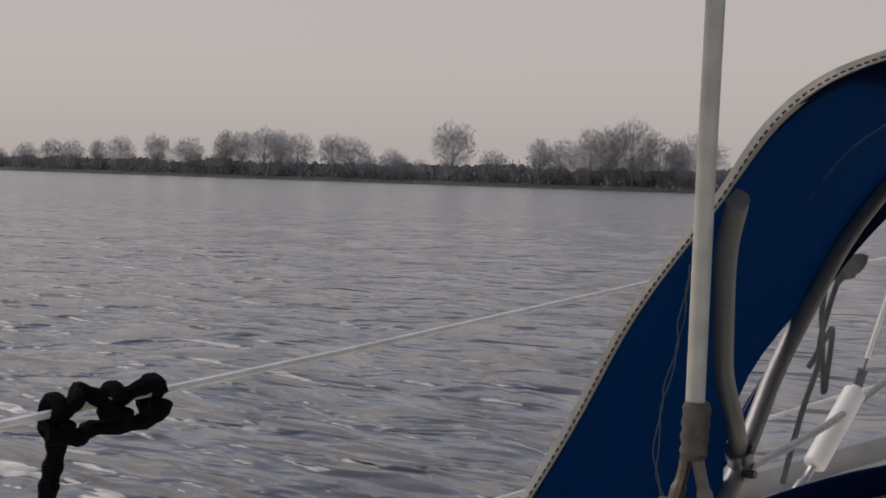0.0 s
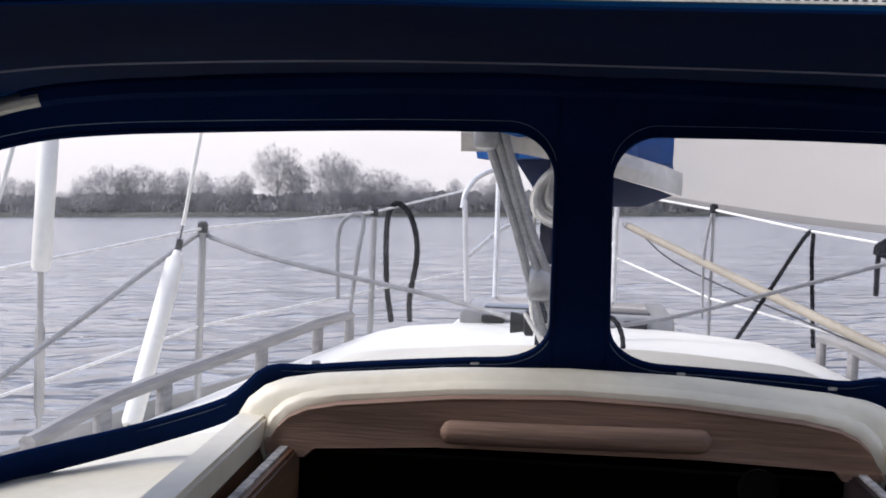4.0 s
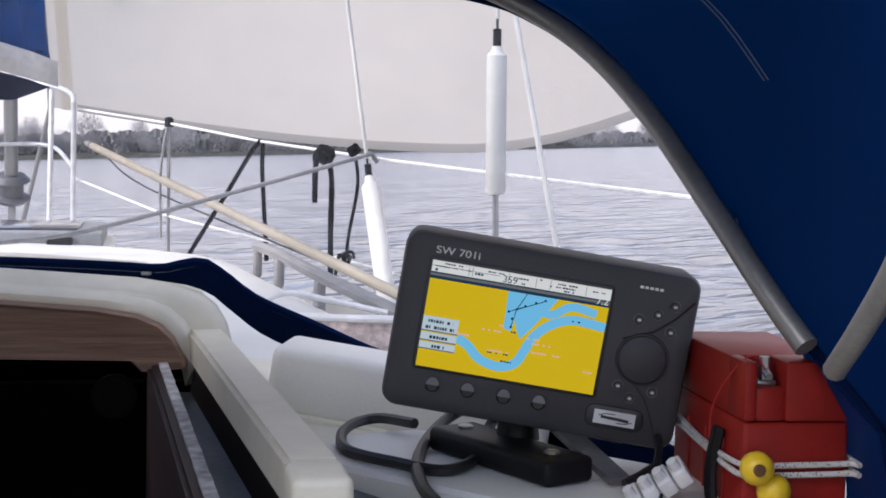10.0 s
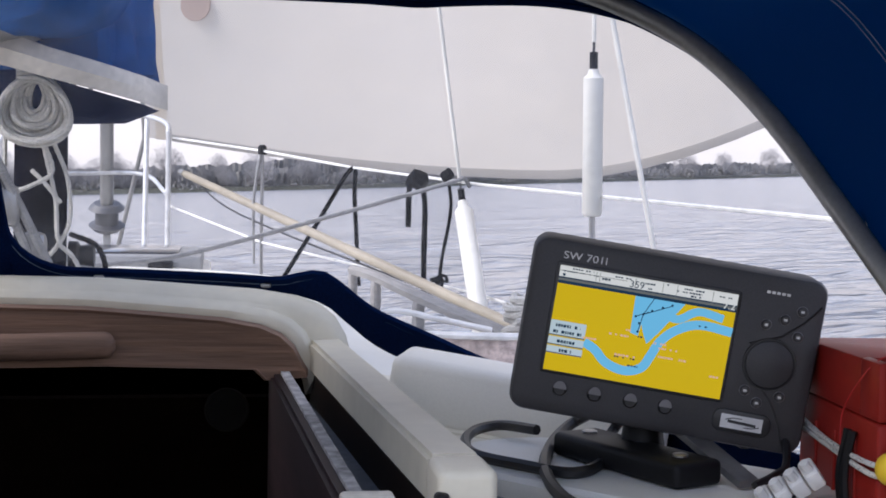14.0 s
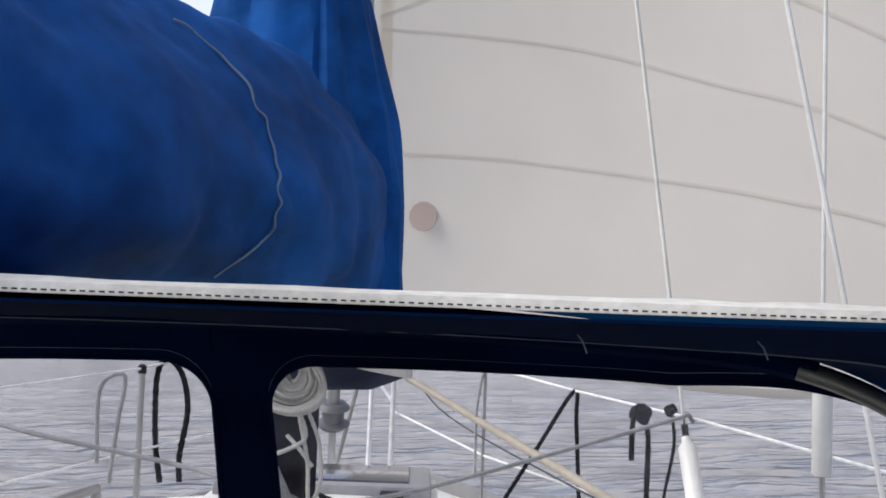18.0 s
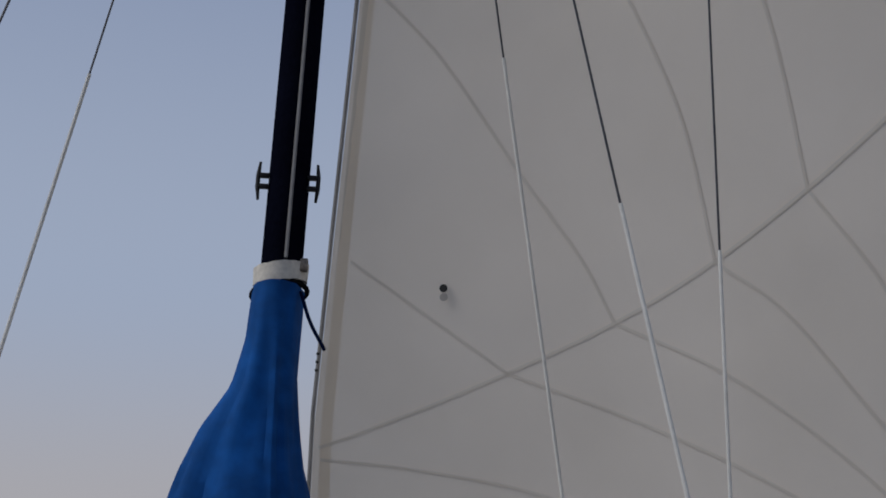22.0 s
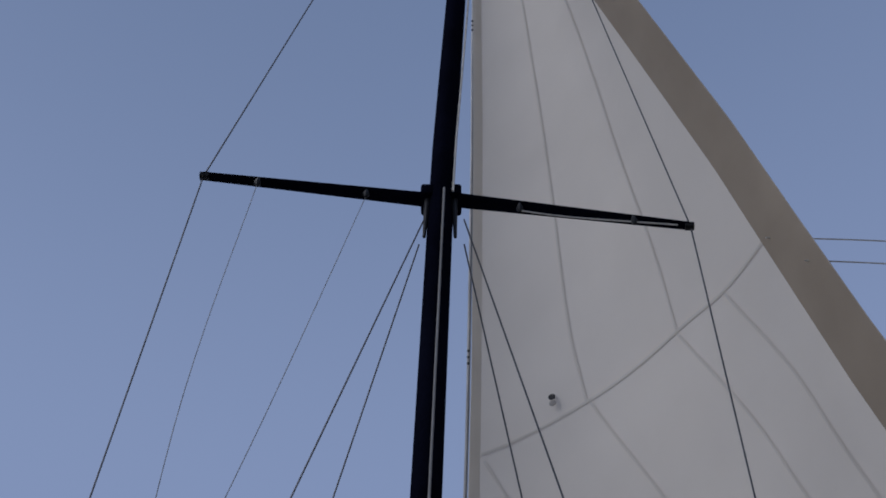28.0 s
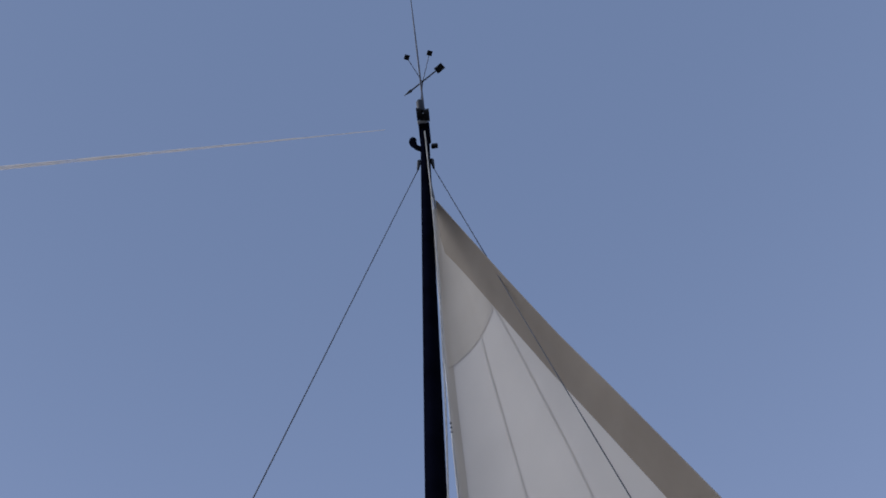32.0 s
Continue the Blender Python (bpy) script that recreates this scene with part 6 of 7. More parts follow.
def knotted(name, at, tail, label, seed, loops=5, size=0.035, r=0.011):
    """A rope end hitched round a lifeline, with its tail hanging."""
    rng = random.Random(seed)
    at = Vector(at)
    pts = []
    for k in range(loops * 9):
        a = k * 2 * math.pi / 9
        along = (k / (loops * 9) - 0.5) * size * 2.9
        lump = 0.62 + 0.55 * abs(math.sin(math.pi * (2.5 * k / (loops * 9) + 0.2)))
        pts.append(at + Vector((lump * math.cos(a) * size * 0.5 + rng.uniform(-1, 1) * 0.004, along, lump * math.sin(a) * size * 0.52 + rng.uniform(-1, 1) * 0.006)))
    f = thing(name, tuple(at), label, "rope", "black ropes")
    part("hitch", tube(spline(pts, 2), r, 8), BLACKROPE, f, "black rope hitch")
    for t in tail:
        line = spline([at + Vector(q) if i == 0 else Vector(q) for i, q in enumerate(t)], 6)
        part("tail", tube(line, [r * (0.95 + 0.09 * rng.uniform(-1, 1)) for _ in line], 8), BLACKROPE, f, "hanging rope end")
    return f


def port_hitches():
    """Two black fender lines made fast to the port lifeline."""
    f = thing("fender_line", (-1.3, 0.82, 1.245), "black rope hitched in loops round the lifeline, end hanging", "rope", "black ropes")
    loop = [(0.744, 1.226), (0.774, 1.222), (0.804, 1.223), (0.84, 1.226), (0.870, 1.232), (0.884, 1.248), (0.872, 1.264), (0.850, 1.262), (0.833, 1.246), (0.815, 1.240), (0.803, 1.256), (0.785, 1.264), (0.766, 1.256), (0.758, 1.242), (0.772, 1.228)]
    part("hitch", tube(spline([(-1.292 + 0.012 * math.sin(2.2 * k), y, z) for k, (y, z) in enumerate(loop)], 4), [0.0088 + 0.0012 * math.sin(1.9 * k) for k in range(57)], 8), BLACKROPE, f, "black rope hitch with open loops")
    for y in (0.756, 0.826, 0.876):
        turn = [(-1.30 + 0.017 * math.cos(a), y + 0.006 * a / 6.3, 1.243 + 0.066 * (y - 0.81) + 0.019 * math.sin(a)) for a in np.linspace(0.4, 6.2, 12)]
        part("turn", tube(turn, 0.0085, 8), BLACKROPE, f, "turn of rope round the lifeline")
    part("tail", tube(spline([(-1.305, 0.752, 1.234), (-1.31, 0.768, 1.209), (-1.31, 0.764, 1.183), (-1.308, 0.758, 1.158), (-1.303, 0.747, 1.10), (-1.295, 0.745, 0.94)], 6), [0.0098 + 0.0012 * math.sin(1.3 * k) for k in range(31)], 8), BLACKROPE, f, "hanging rope end")
    g = thing("fender_line", (-1.25, 2.60, 1.337), "thin black rope knotted on the lifeline, bow and tail hanging", "rope", "black ropes")
    rng = random.Random(2)
    ball = [(-1.25 + 0.018 * math.cos(2.4 * k) + rng.uniform(-0.004, 0.004), 2.57 + 0.0052 * k, 1.327 + 0.0012 * k + 0.018 * math.sin(2.4 * k)) for k in range(18)]
    part("hitch", tube(spline(ball, 4), 0.0085, 8), BLACKROPE, g, "black rope knot")
    for name, pts in (("strand", [(2.565, 1.325), (2.515, 1.318), (2.502, 1.248), (2.516, 1.195), (2.49, 1.165), (2.46, 1.146)]), ("strand", [(2.575, 1.32), (2.564, 1.305), (2.534, 1.258), (2.506, 1.20), (2.504, 1.179)]), ("bow", [(2.516, 1.19), (2.545, 1.205), (2.562, 1.212), (2.557, 1.151), (2.546, 1.087), (2.535, 1.12), (2.52, 1.17)]), ("tail", [(2.516, 1.19), (2.515, 1.16), (2.452, 1.069), (2.41, 0.99), (2.381, 0.926)])):
        part(name, tube(spline([(-1.25, y, z) for y, z in pts], 6), 0.0058, 7), BLACKROPE, g)


port_hitches()
knotted("fender_line", (0.80, 3.78, 1.455), [[(0, -0.02, 0), (0.775, 3.75, 1.44), (0.772, 3.75, 1.33)], [(0, 0, 0), (0.815, 3.75, 1.40), (0.815, 3.75, 1.25), (0.817, 3.75, 1.12)]], "black rope hitched round the lifeline, ends hanging", 3, 4, 0.034, 0.0078)
knotted("fender_line", (0.87, 3.72, 1.47), [[(0, 0, 0), (0.88, 3.72, 1.38), (0.862, 3.74, 1.25), (0.855, 3.74, 1.19), (0.84, 3.72, 1.17)]], "black rope tied at the shroud and round the pole", 4, 3, 0.02, 0.005)
knotted("fender_line", (0.855, 3.74, 1.185), [[(0, 0, 0), (0.83, 3.70, 1.19), (0.825, 3.72, 1.14)]], "black rope lashing round the pole", 5, 3, 0.028, 0.0045)
rope("mooring_line", [(-0.678, 4.8, 1.106), (-0.70, 4.8, 1.25), (-0.705, 4.8, 1.46), (-0.674, 4.8, 1.528), (-0.62, 4.8, 1.48), (-0.594, 4.8, 1.358), (-0.615, 4.8, 1.2), (-0.612, 4.8, 1.11)], 0.0105, BLACKROPE, "thick black mooring line looped over the lifeline", "rope", "black ropes")
rope("fender_lanyard", [(-0.779, 4.3, 1.217), (-0.785, 4.3, 1.40), (-0.765, 4.3, 1.47), (-0.706, 4.3, 1.482), (-0.72, 4.3, 1.35), (-0.74, 4.3, 1.157)], 0.0075, GREYROPE, "grey line looped over the lifeline", "rope", "grey ropes")
rope("fender_lanyard", [(0.458, 4.23, 1.142), (0.565, 4.23, 1.32), (0.670, 4.23, 1.492), (0.678, 4.23, 1.40), (0.694, 4.23, 1.14)], 0.007, BLACKROPE, "black line hung over the lifeline in a vee", "rope", "black ropes", per=4)
rope("fender_lanyard", [(0.415, 4.65, 1.545), (0.40, 4.65, 1.46), (0.392, 4.65, 1.36), (0.395, 4.65, 1.18)], 0.005, GREYROPE, "thin grey line hanging from the stanchion", "rope", "grey ropes")


def build_pole():
    p = thing("spinnaker_pole", (0.16, 5.33, 1.48), "pale buff spinnaker pole stowed against the rail", "pole")
    a, b = Vector((0.155, 5.327, 1.475)), Vector((0.915, 3.22, 1.135))
    d = (b - a).normalized()
    part("tube", tube([a, a + d * 0.05, b - d * 0.05, b + d * 0.25], [0.012, 0.0135, 0.014, 0.0135], 12), TAN, p, "buff painted tube")
    part("end_fitting", tube([a - d * 0.05, a + d * 0.01], [0.009, 0.015], 10), ALU, p, "alloy end fitting")
    part("bridle", tube(spline([a + d * 0.1, a + d * 0.6 + Vector((0, 0, -0.05)), b - d * 0.1], 6), 0.003, 5), WIRE, p, "thin wire bridle")


build_pole()


def build_furler():
    f = thing("furling_drum", (-0.1, 5.62, 1.25), "grey genoa furling drum on the forestay", "furler")
    a = Vector((-0.15, 5.68, 1.14))
    u = (HEAD - TACK).normalized()
    part("drum", tube([a + u * 0.12, a + u * 0.14, a + u * 0.15, a + u * 0.2, a + u * 0.21, a + u * 0.23], [0.05, 0.07, 0.045, 0.045, 0.07, 0.05], 18), mat("dark_grey_furler", (0.09, 0.09, 0.095), 0.5), f, "dark grey drum")
    part("tube", tube([a + u * 0.2, a + u * 0.62], 0.026, 12), ALU, f, "grey torque tube")
    part("strap", box((0.03, 0.02, 0.16), a + u * 0.05, 0.004), STEEL, f)
    part("forestay", tube([a - u * 0.15] + [sail_at(t, 0) + Vector((-0.012, 0.02, 0)) for t in np.linspace(0, 1, 14)] + [mast_at(11.5, 0, 0.08)], 0.009, 8), ALU, f, "grey foil along the forestay")


build_furler()


# ---- genoa details ----
def sail_strip(points, width, m, name, lift=0.004):
    """A tape on the after face of the sail through (a, b) places."""
    left, right = [], []
    P = [sail_at(a, b) for a, b in points]
    for i, p in enumerate(P):
        d = (P[min(i + 1, len(P) - 1)] - P[max(0, i - 1)]).normalized()
        a, b = points[i]
        e = 0.01
        n = (sail_at(min(1, a + e), b) - sail_at(max(0, a - e), b)).cross(sail_at(a, min(1, b + e)) - sail_at(a, max(0, b - e))).normalized()
        if n.x > 0:
            n = -n
        s = d.cross(n) * width / 2
        left.append(p + n * lift + s)
        right.append(p + n * lift - s)
    return part(name, loft([left, right]), m, GENOA)


def sail_details():
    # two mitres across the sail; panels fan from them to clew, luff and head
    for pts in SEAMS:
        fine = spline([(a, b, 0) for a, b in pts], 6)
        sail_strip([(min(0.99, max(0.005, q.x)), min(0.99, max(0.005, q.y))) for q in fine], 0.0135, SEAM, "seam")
    sail_strip([(a, 0.012) for a in np.linspace(0.0, 0.99, 40)], 0.05, UVSTRIP_LIGHT, "luff_tape", 0.003)
    rows = [[], []]
    # darker protective strip along leech and foot
    for a in np.linspace(0.02, 0.995, 50):
        w = min(0.85, 0.205 / (sail_at(a, 1) - sail_at(a, 0)).length)
        for row, b in zip(rows, (1 - w, 1.0)):
            p = sail_at(a, b)
            row.append(p + Vector((-0.006, -0.004, 0)))
    part("leech_strip", loft(rows), UVSTRIP, GENOA, "tan protective strip along the leech")
    part("head_patch", loft([[sail_at(a, b) + Vector((-0.003, -0.003, 0)) for b in np.linspace(0, 0.84, 8)] for a in np.linspace(0.83, 0.998, 10)]), UVSTRIP_LIGHT, GENOA, "doubled cloth at the head")
    rows = [[sail_at(a, b) + Vector((-0.005, -0.003, 0.0)) for b in np.linspace(0.02, 1, 60)] for a in (0.0, 0.0015, 0.003)]
    part("foot_strip", loft(rows), FOOTTAPE, GENOA, "cloth strip along the foot")
    for a, b, reach in ((0.459, 0.92, 0.55), (0.428, 0.965, 0.40)):
        root = sail_at(a, b)
        off = Vector((-0.02, -0.015, 0))
        part("leech_ribbon", tube(spline([root + off, root + off + Vector((reach * 0.4, -0.02, -0.035)), root + off + Vector((reach * 0.75, -0.04, -0.075)), root + off + Vector((reach, -0.05, -0.11))], 5), 0.0026, 5), WHITEROPE, GENOA, "pale leech telltale streaming free")
    for a in LUFF_MARKS:
        for k in (-1, 0, 1):
            q = sail_at(a + 0.0035 * k, 0.0) + Vector((-0.012, -0.012, 0))
            part("foil_screw", tube([q, q + Vector((-0.006, -0.006, 0))], 0.006, 6), BLACKPL, GENOA)
    # telltales and marks
    for p in SPOTS:
        q, n = Vector(p[0]), Vector((-0.35, -0.93, 0.05)).normalized()
        part(p[1], tube([q, q + n * 0.006], p[2], 12), BLACKPL if p[1] == "telltale_patch" else PATCH, GENOA)
        if p[1] == "telltale_patch":
            part("far_telltale", tube([q + Vector((0.002, 0.004, -0.034)), q + Vector((0.002, 0.004, -0.034)) + n * 0.005], p[2], 12), FOOTTAPE, GENOA, "telltale on the far side showing through")


LUFF_MARKS = (0.175, 0.361, 0.56, 0.78)
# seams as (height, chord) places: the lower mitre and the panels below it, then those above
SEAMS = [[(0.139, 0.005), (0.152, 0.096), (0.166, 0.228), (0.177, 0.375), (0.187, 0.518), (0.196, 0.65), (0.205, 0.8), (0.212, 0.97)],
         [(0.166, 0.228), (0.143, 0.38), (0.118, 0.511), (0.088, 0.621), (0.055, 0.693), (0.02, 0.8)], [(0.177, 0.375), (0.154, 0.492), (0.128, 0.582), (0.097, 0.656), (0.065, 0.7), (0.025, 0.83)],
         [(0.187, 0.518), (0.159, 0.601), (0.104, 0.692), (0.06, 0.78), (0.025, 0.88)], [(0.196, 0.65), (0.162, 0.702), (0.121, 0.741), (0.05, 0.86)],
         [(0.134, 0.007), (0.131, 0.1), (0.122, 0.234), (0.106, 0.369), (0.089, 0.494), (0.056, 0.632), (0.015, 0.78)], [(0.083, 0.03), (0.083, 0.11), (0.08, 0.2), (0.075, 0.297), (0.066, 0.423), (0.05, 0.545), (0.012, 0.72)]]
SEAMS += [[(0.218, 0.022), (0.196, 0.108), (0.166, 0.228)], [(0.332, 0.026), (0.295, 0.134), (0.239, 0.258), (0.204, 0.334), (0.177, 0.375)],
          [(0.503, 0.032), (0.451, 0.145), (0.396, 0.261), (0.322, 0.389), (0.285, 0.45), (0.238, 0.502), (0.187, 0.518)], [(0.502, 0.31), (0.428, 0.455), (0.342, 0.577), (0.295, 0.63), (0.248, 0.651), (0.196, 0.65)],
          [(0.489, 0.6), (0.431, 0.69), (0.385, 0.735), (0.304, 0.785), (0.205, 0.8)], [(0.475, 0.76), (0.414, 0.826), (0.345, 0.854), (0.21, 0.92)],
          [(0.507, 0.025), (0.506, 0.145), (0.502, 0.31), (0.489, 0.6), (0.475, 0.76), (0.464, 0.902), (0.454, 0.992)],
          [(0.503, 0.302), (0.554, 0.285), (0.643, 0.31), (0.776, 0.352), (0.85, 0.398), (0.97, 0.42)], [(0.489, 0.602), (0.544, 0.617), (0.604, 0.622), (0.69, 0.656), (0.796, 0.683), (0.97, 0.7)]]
FOOTTAPE = sailcloth("grey_foot_tape", (0.42, 0.40, 0.38), (0.50, 0.48, 0.46))
UVSTRIP_LIGHT = sailcloth("cream_luff_tape", (0.60, 0.56, 0.495), (0.68, 0.635, 0.565))


def sail_spot(eye, way):
    """Where a sight line meets the sail, on the near side."""
    eye, way = Vector(eye), Vector(way).normalized()
    a, b, step = 0.3, 0.3, 0.25
    for _ in range(14):
        tries = [(min(0.99, max(0.01, a + i * step)), min(0.99, max(0.01, b + k * step))) for i in (-2, -1, 0, 1, 2) for k in (-2, -1, 0, 1, 2)]
        a, b = min(tries, key=lambda q: (sail_at(*q) - eye).cross(way).length)
        step *= 0.6
    return sail_at(a, b) - way * 0.02


SPOTS = [(sail_spot((0.176, -0.074, 1.841), Vector((0.281, 5.063, 1.637))), "telltale_patch", 0.016),
         (sail_spot((0.185, -0.189, 1.912), Vector((0.377, 4.557, 3.185))), "telltale_patch", 0.016),
         (sail_spot((0.132, -0.098, 1.92), Vector((0.373, 4.302, 4.731))), "telltale_patch", 0.016),
         (sail_spot((0.15, 0.106, 1.677), Vector((0.041, 5.51, 0.449))), "round_patch", 0.06)]
sail_details()


from mathutils.bvhtree import BVHTree


# ---- mainsail cover details, vang, coiled halyards ----
def boom_details():
    b = bpy.data.objects["boom"]
    band = mat("cream_cover_band", (0.62, 0.58, 0.52), 0.75, grain=(90, 0.1), stain=(9, 0.2))
    rows = []
    for x, y, lo, hi in ((-0.22, 2.48, 1.625, 1.685), (-0.13, 2.505, 1.628, 1.685), (-0.06, 2.51, 1.617, 1.668), (0.0, 2.515, 1.602, 1.648), (0.06, 2.53, 1.589, 1.633), (0.10, 2.55, 1.580, 1.623), (0.145, 2.60, 1.570, 1.613), (0.182, 2.69, 1.562, 1.604)):
        rows.append([(x, y, lo), (x, y - 0.012, 0.5 * (lo + hi)), (x, y, hi)])
    part("hem_band", thick(loft(rows), 0.004), band, b, "cream hem band below the cover")
    # the underside takes navy in place of blue: its shade is painted in
    for name, cloth, label, rows in (("skirt", COVER, "lower skirt of the cover", ((1.622, 0.160, 0.11, 0.040), (1.65, 0.160, 0.112, 0.040), (1.68, 0.152, 0.115, 0.03), (1.71, 0.14, 0.115, 0.0))), ("underside", NAVY, "underside of the cover, its shade put in as navy", ((1.536, 0.05, 0.04, 0.0), (1.546, 0.10, 0.08, 0.008), (1.602, 0.160, 0.10, 0.040)))):
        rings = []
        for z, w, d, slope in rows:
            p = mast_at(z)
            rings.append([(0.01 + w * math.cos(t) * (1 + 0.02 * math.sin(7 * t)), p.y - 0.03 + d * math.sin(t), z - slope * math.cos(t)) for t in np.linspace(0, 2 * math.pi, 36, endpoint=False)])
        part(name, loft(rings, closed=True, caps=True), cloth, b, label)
    part("spar", tube([(0.0, 2.72, 1.70), (-0.26, 1.9, 1.70), (-0.6, 0.6, 1.72), (-0.93, -0.85, 1.77)], 0.045, 14), ALU, b, "grey boom spar")
    # stitched seam where the boom cover meets the mast collar
    trees = []
    for o in b.children:
        if o.name in ("cover", "collar"):
            trees.append(BVHTree.FromPolygons([v.co + ORIGIN["boom"] for v in o.data.vertices], [f.vertices for f in o.data.polygons]))
    eye = Vector((0.154, 0.092, 1.702))
    line = []
    for x, z in ((-0.20, 2.116), (-0.16, 2.092), (-0.124, 2.064), (-0.084, 2.022), (-0.064, 1.985), (-0.048, 1.959), (-0.038, 1.925), (-0.026, 1.887), (-0.025, 1.86), (-0.021, 1.832), (-0.028, 1.806), (-0.038, 1.781), (-0.076, 1.743), (-0.119, 1.714)):
        way = (Vector((x, 2.25, z)) - eye).normalized()
        hits = [h for h in (t.ray_cast(eye, way) for t in trees) if h[0] is not None]
        if hits:
            line.append(min(hits, key=lambda h: h[3])[0] - way * 0.008)
    line = [q + Vector((0.002 * math.sin(1.1 * k), 0, 0.002 * math.sin(0.7 * k))) for k, q in enumerate(spline(line, 4))]
    part("seam", tube(line, 0.0019, 5), STITCH, b, "pale stitched seam")
    p = mast_at(2.78)
    strap = []
    for dz, out in ((-0.020, 0), (0.020, 0.002), (0.020, 0.007), (-0.020, 0.005), (-0.020, 0)):
        strap.append([p + Vector(((0.054 + out) * math.cos(a), (0.080 + out) * math.sin(a), dz + 0.014 * math.sin(a + 0.6) + 0.004 * noise.noise((3 * math.cos(a), 3 * math.sin(a), dz * 9)))) for a in np.linspace(0, 2 * math.pi, 32, endpoint=False)])
    part("strap", loft(strap, closed=True), TRIM, b, "cream strap round the mast")
    part("lashing", tube([p + Vector((0.06 * math.cos(a), 0.09 * math.sin(a), -0.04 + 0.01 * math.cos(a))) for a in np.linspace(0, 2 * math.pi, 24, endpoint=False)], 0.006, 8, closed=True), BLACKROPE, b)
    part("buckle", box((0.018, 0.016, 0.03), p + Vector((0.052, -0.052, 0.012)), 0.004), TARNISHED, b)
    part("tie", tube(spline([p + Vector((0.05, -0.06, -0.05)), p + Vector((0.075, -0.07, -0.12)), p + Vector((0.11, -0.07, -0.18))], 5), 0.004, 6), NAVY, b, "loose dark blue tie")


boom_details()


def build_vang():
    v = thing("kicking_strap", (-0.07, 2.7, 1.22), "grey kicking strap tackle from mast foot to boom", "tackle")
    a, c = Vector((-0.17, 2.42, 1.70)), Vector((-0.035, 2.62, 1.27))
    for k, off in enumerate((-0.018, 0.0, 0.016)):
        part("fall", tube([a + Vector((off, 0, 0)), a.lerp(c, 0.5) + Vector((off * 0.8, 0, 0)), c + Vector((off * 1.6, 0, 0.02))], 0.008, 7), GREYROPE, v, "grey flecked rope fall")
    for q in (a + Vector((0, 0, -0.04)), c + Vector((0.0, 0, 0.04)), c.lerp(a, 0.28)):
        part("block", box((0.045, 0.03, 0.07), q, 0.012), STEEL, v, "steel block")


build_vang()


def build_coil():
    rng = random.Random(8)
    c = Vector((-0.033, 2.625, 1.556))
    bm = bmesh.new()
    for k in range(20):
        f = 0.08 + 0.92 * (((k * 7) % 20) / 19) ** 0.8
        top, low, w = 0.050 + 0.006 * rng.uniform(-1, 1), 0.064 * f, 0.060 * (0.12 + 0.88 * f)
        tilt, dy = rng.uniform(-0.14, 0.14), rng.uniform(-0.03, 0.0) * f
        pts = []
        for a in np.linspace(0, 2 * math.pi, 26, endpoint=False):
            u, v = w * math.sin(a) * (1 - 0.22 * math.cos(a)), 0.5 * (top - low) + 0.5 * (top + low) * math.cos(a)
            pts.append(c + Vector((u * math.cos(tilt) + v * math.sin(tilt), dy + 0.006 * math.sin(2 * a + k), v * math.cos(tilt) - u * math.sin(tilt))))
        tube(pts, 0.0042, 6, bm, closed=True)
    for k in range(3):
        tube([c + Vector((-0.012 + 0.014 * math.cos(a), -0.02 + 0.018 * math.sin(a), 0.050 + 0.006 * k)) for a in np.linspace(0, 2 * math.pi, 14, endpoint=False)], 0.0042, 6, bm, closed=True)
    solid("halyard_coil", bm, WHITEROPE, tuple(c), "round coil of cream halyard rope hung on the mast", "rope", "coiled halyards")
    tails = ([(-0.03, 2.62, 1.52), (-0.019, 2.64, 1.493), (-0.007, 2.64, 1.448), (-0.042, 2.64, 1.424), (-0.07, 2.645, 1.415), (-0.09, 2.66, 1.418)],
             [(-0.012, 2.62, 1.52), (-0.001, 2.64, 1.49), (0.019, 2.64, 1.437), (0.023, 2.64, 1.365), (0.0, 2.645, 1.318), (-0.03, 2.65, 1.29)],
             [(-0.025, 2.62, 1.52), (-0.016, 2.64, 1.47), (-0.001, 2.64, 1.401), (0.004, 2.64, 1.33), (0.03, 2.64, 1.30), (0.06, 2.63, 1.24)],
             [(-0.042, 2.645, 1.451), (-0.02, 2.64, 1.43), (0.008, 2.64, 1.395)],
             [(-0.09, 2.70, 1.60), (-0.094, 2.70, 1.48), (-0.092, 2.69, 1.33), (-0.06, 2.66, 1.25)],
             [(0.02, 2.64, 1.62), (0.035, 2.63, 1.585), (0.055, 2.63, 1.575), (0.058, 2.63, 1.60)],
             [(-0.10, 2.60, 1.33), (-0.07, 2.58, 1.29), (-0.03, 2.57, 1.26), (0.01, 2.57, 1.24)],
             [(-0.06, 2.62, 1.31), (-0.03, 2.6, 1.275), (0.01, 2.6, 1.265), (0.05, 2.6, 1.28), (0.075, 2.6, 1.255)])
    for pts in tails:
        rope("halyard_tail", pts, 0.0043, WHITEROPE, "loose cream halyard tail hanging at the mast", "rope", "coiled halyards", 6)
    rope("control_line", [(0.02, 2.68, 1.34), (0.07, 2.64, 1.32), (0.085, 2.62, 1.27), (0.055, 2.62, 1.235), (0.03, 2.64, 1.22)], 0.005, BLACKROPE, "dark control line at the mast foot", "rope")
    rope("deck_line", [(-0.04, 2.68, 1.21), (0.05, 2.5, 1.215), (0.2, 2.3, 1.21), (0.35, 2.1, 1.20)], 0.006, WHITEROPE, "cream line led aft over the coachroof", "rope")


build_coil()


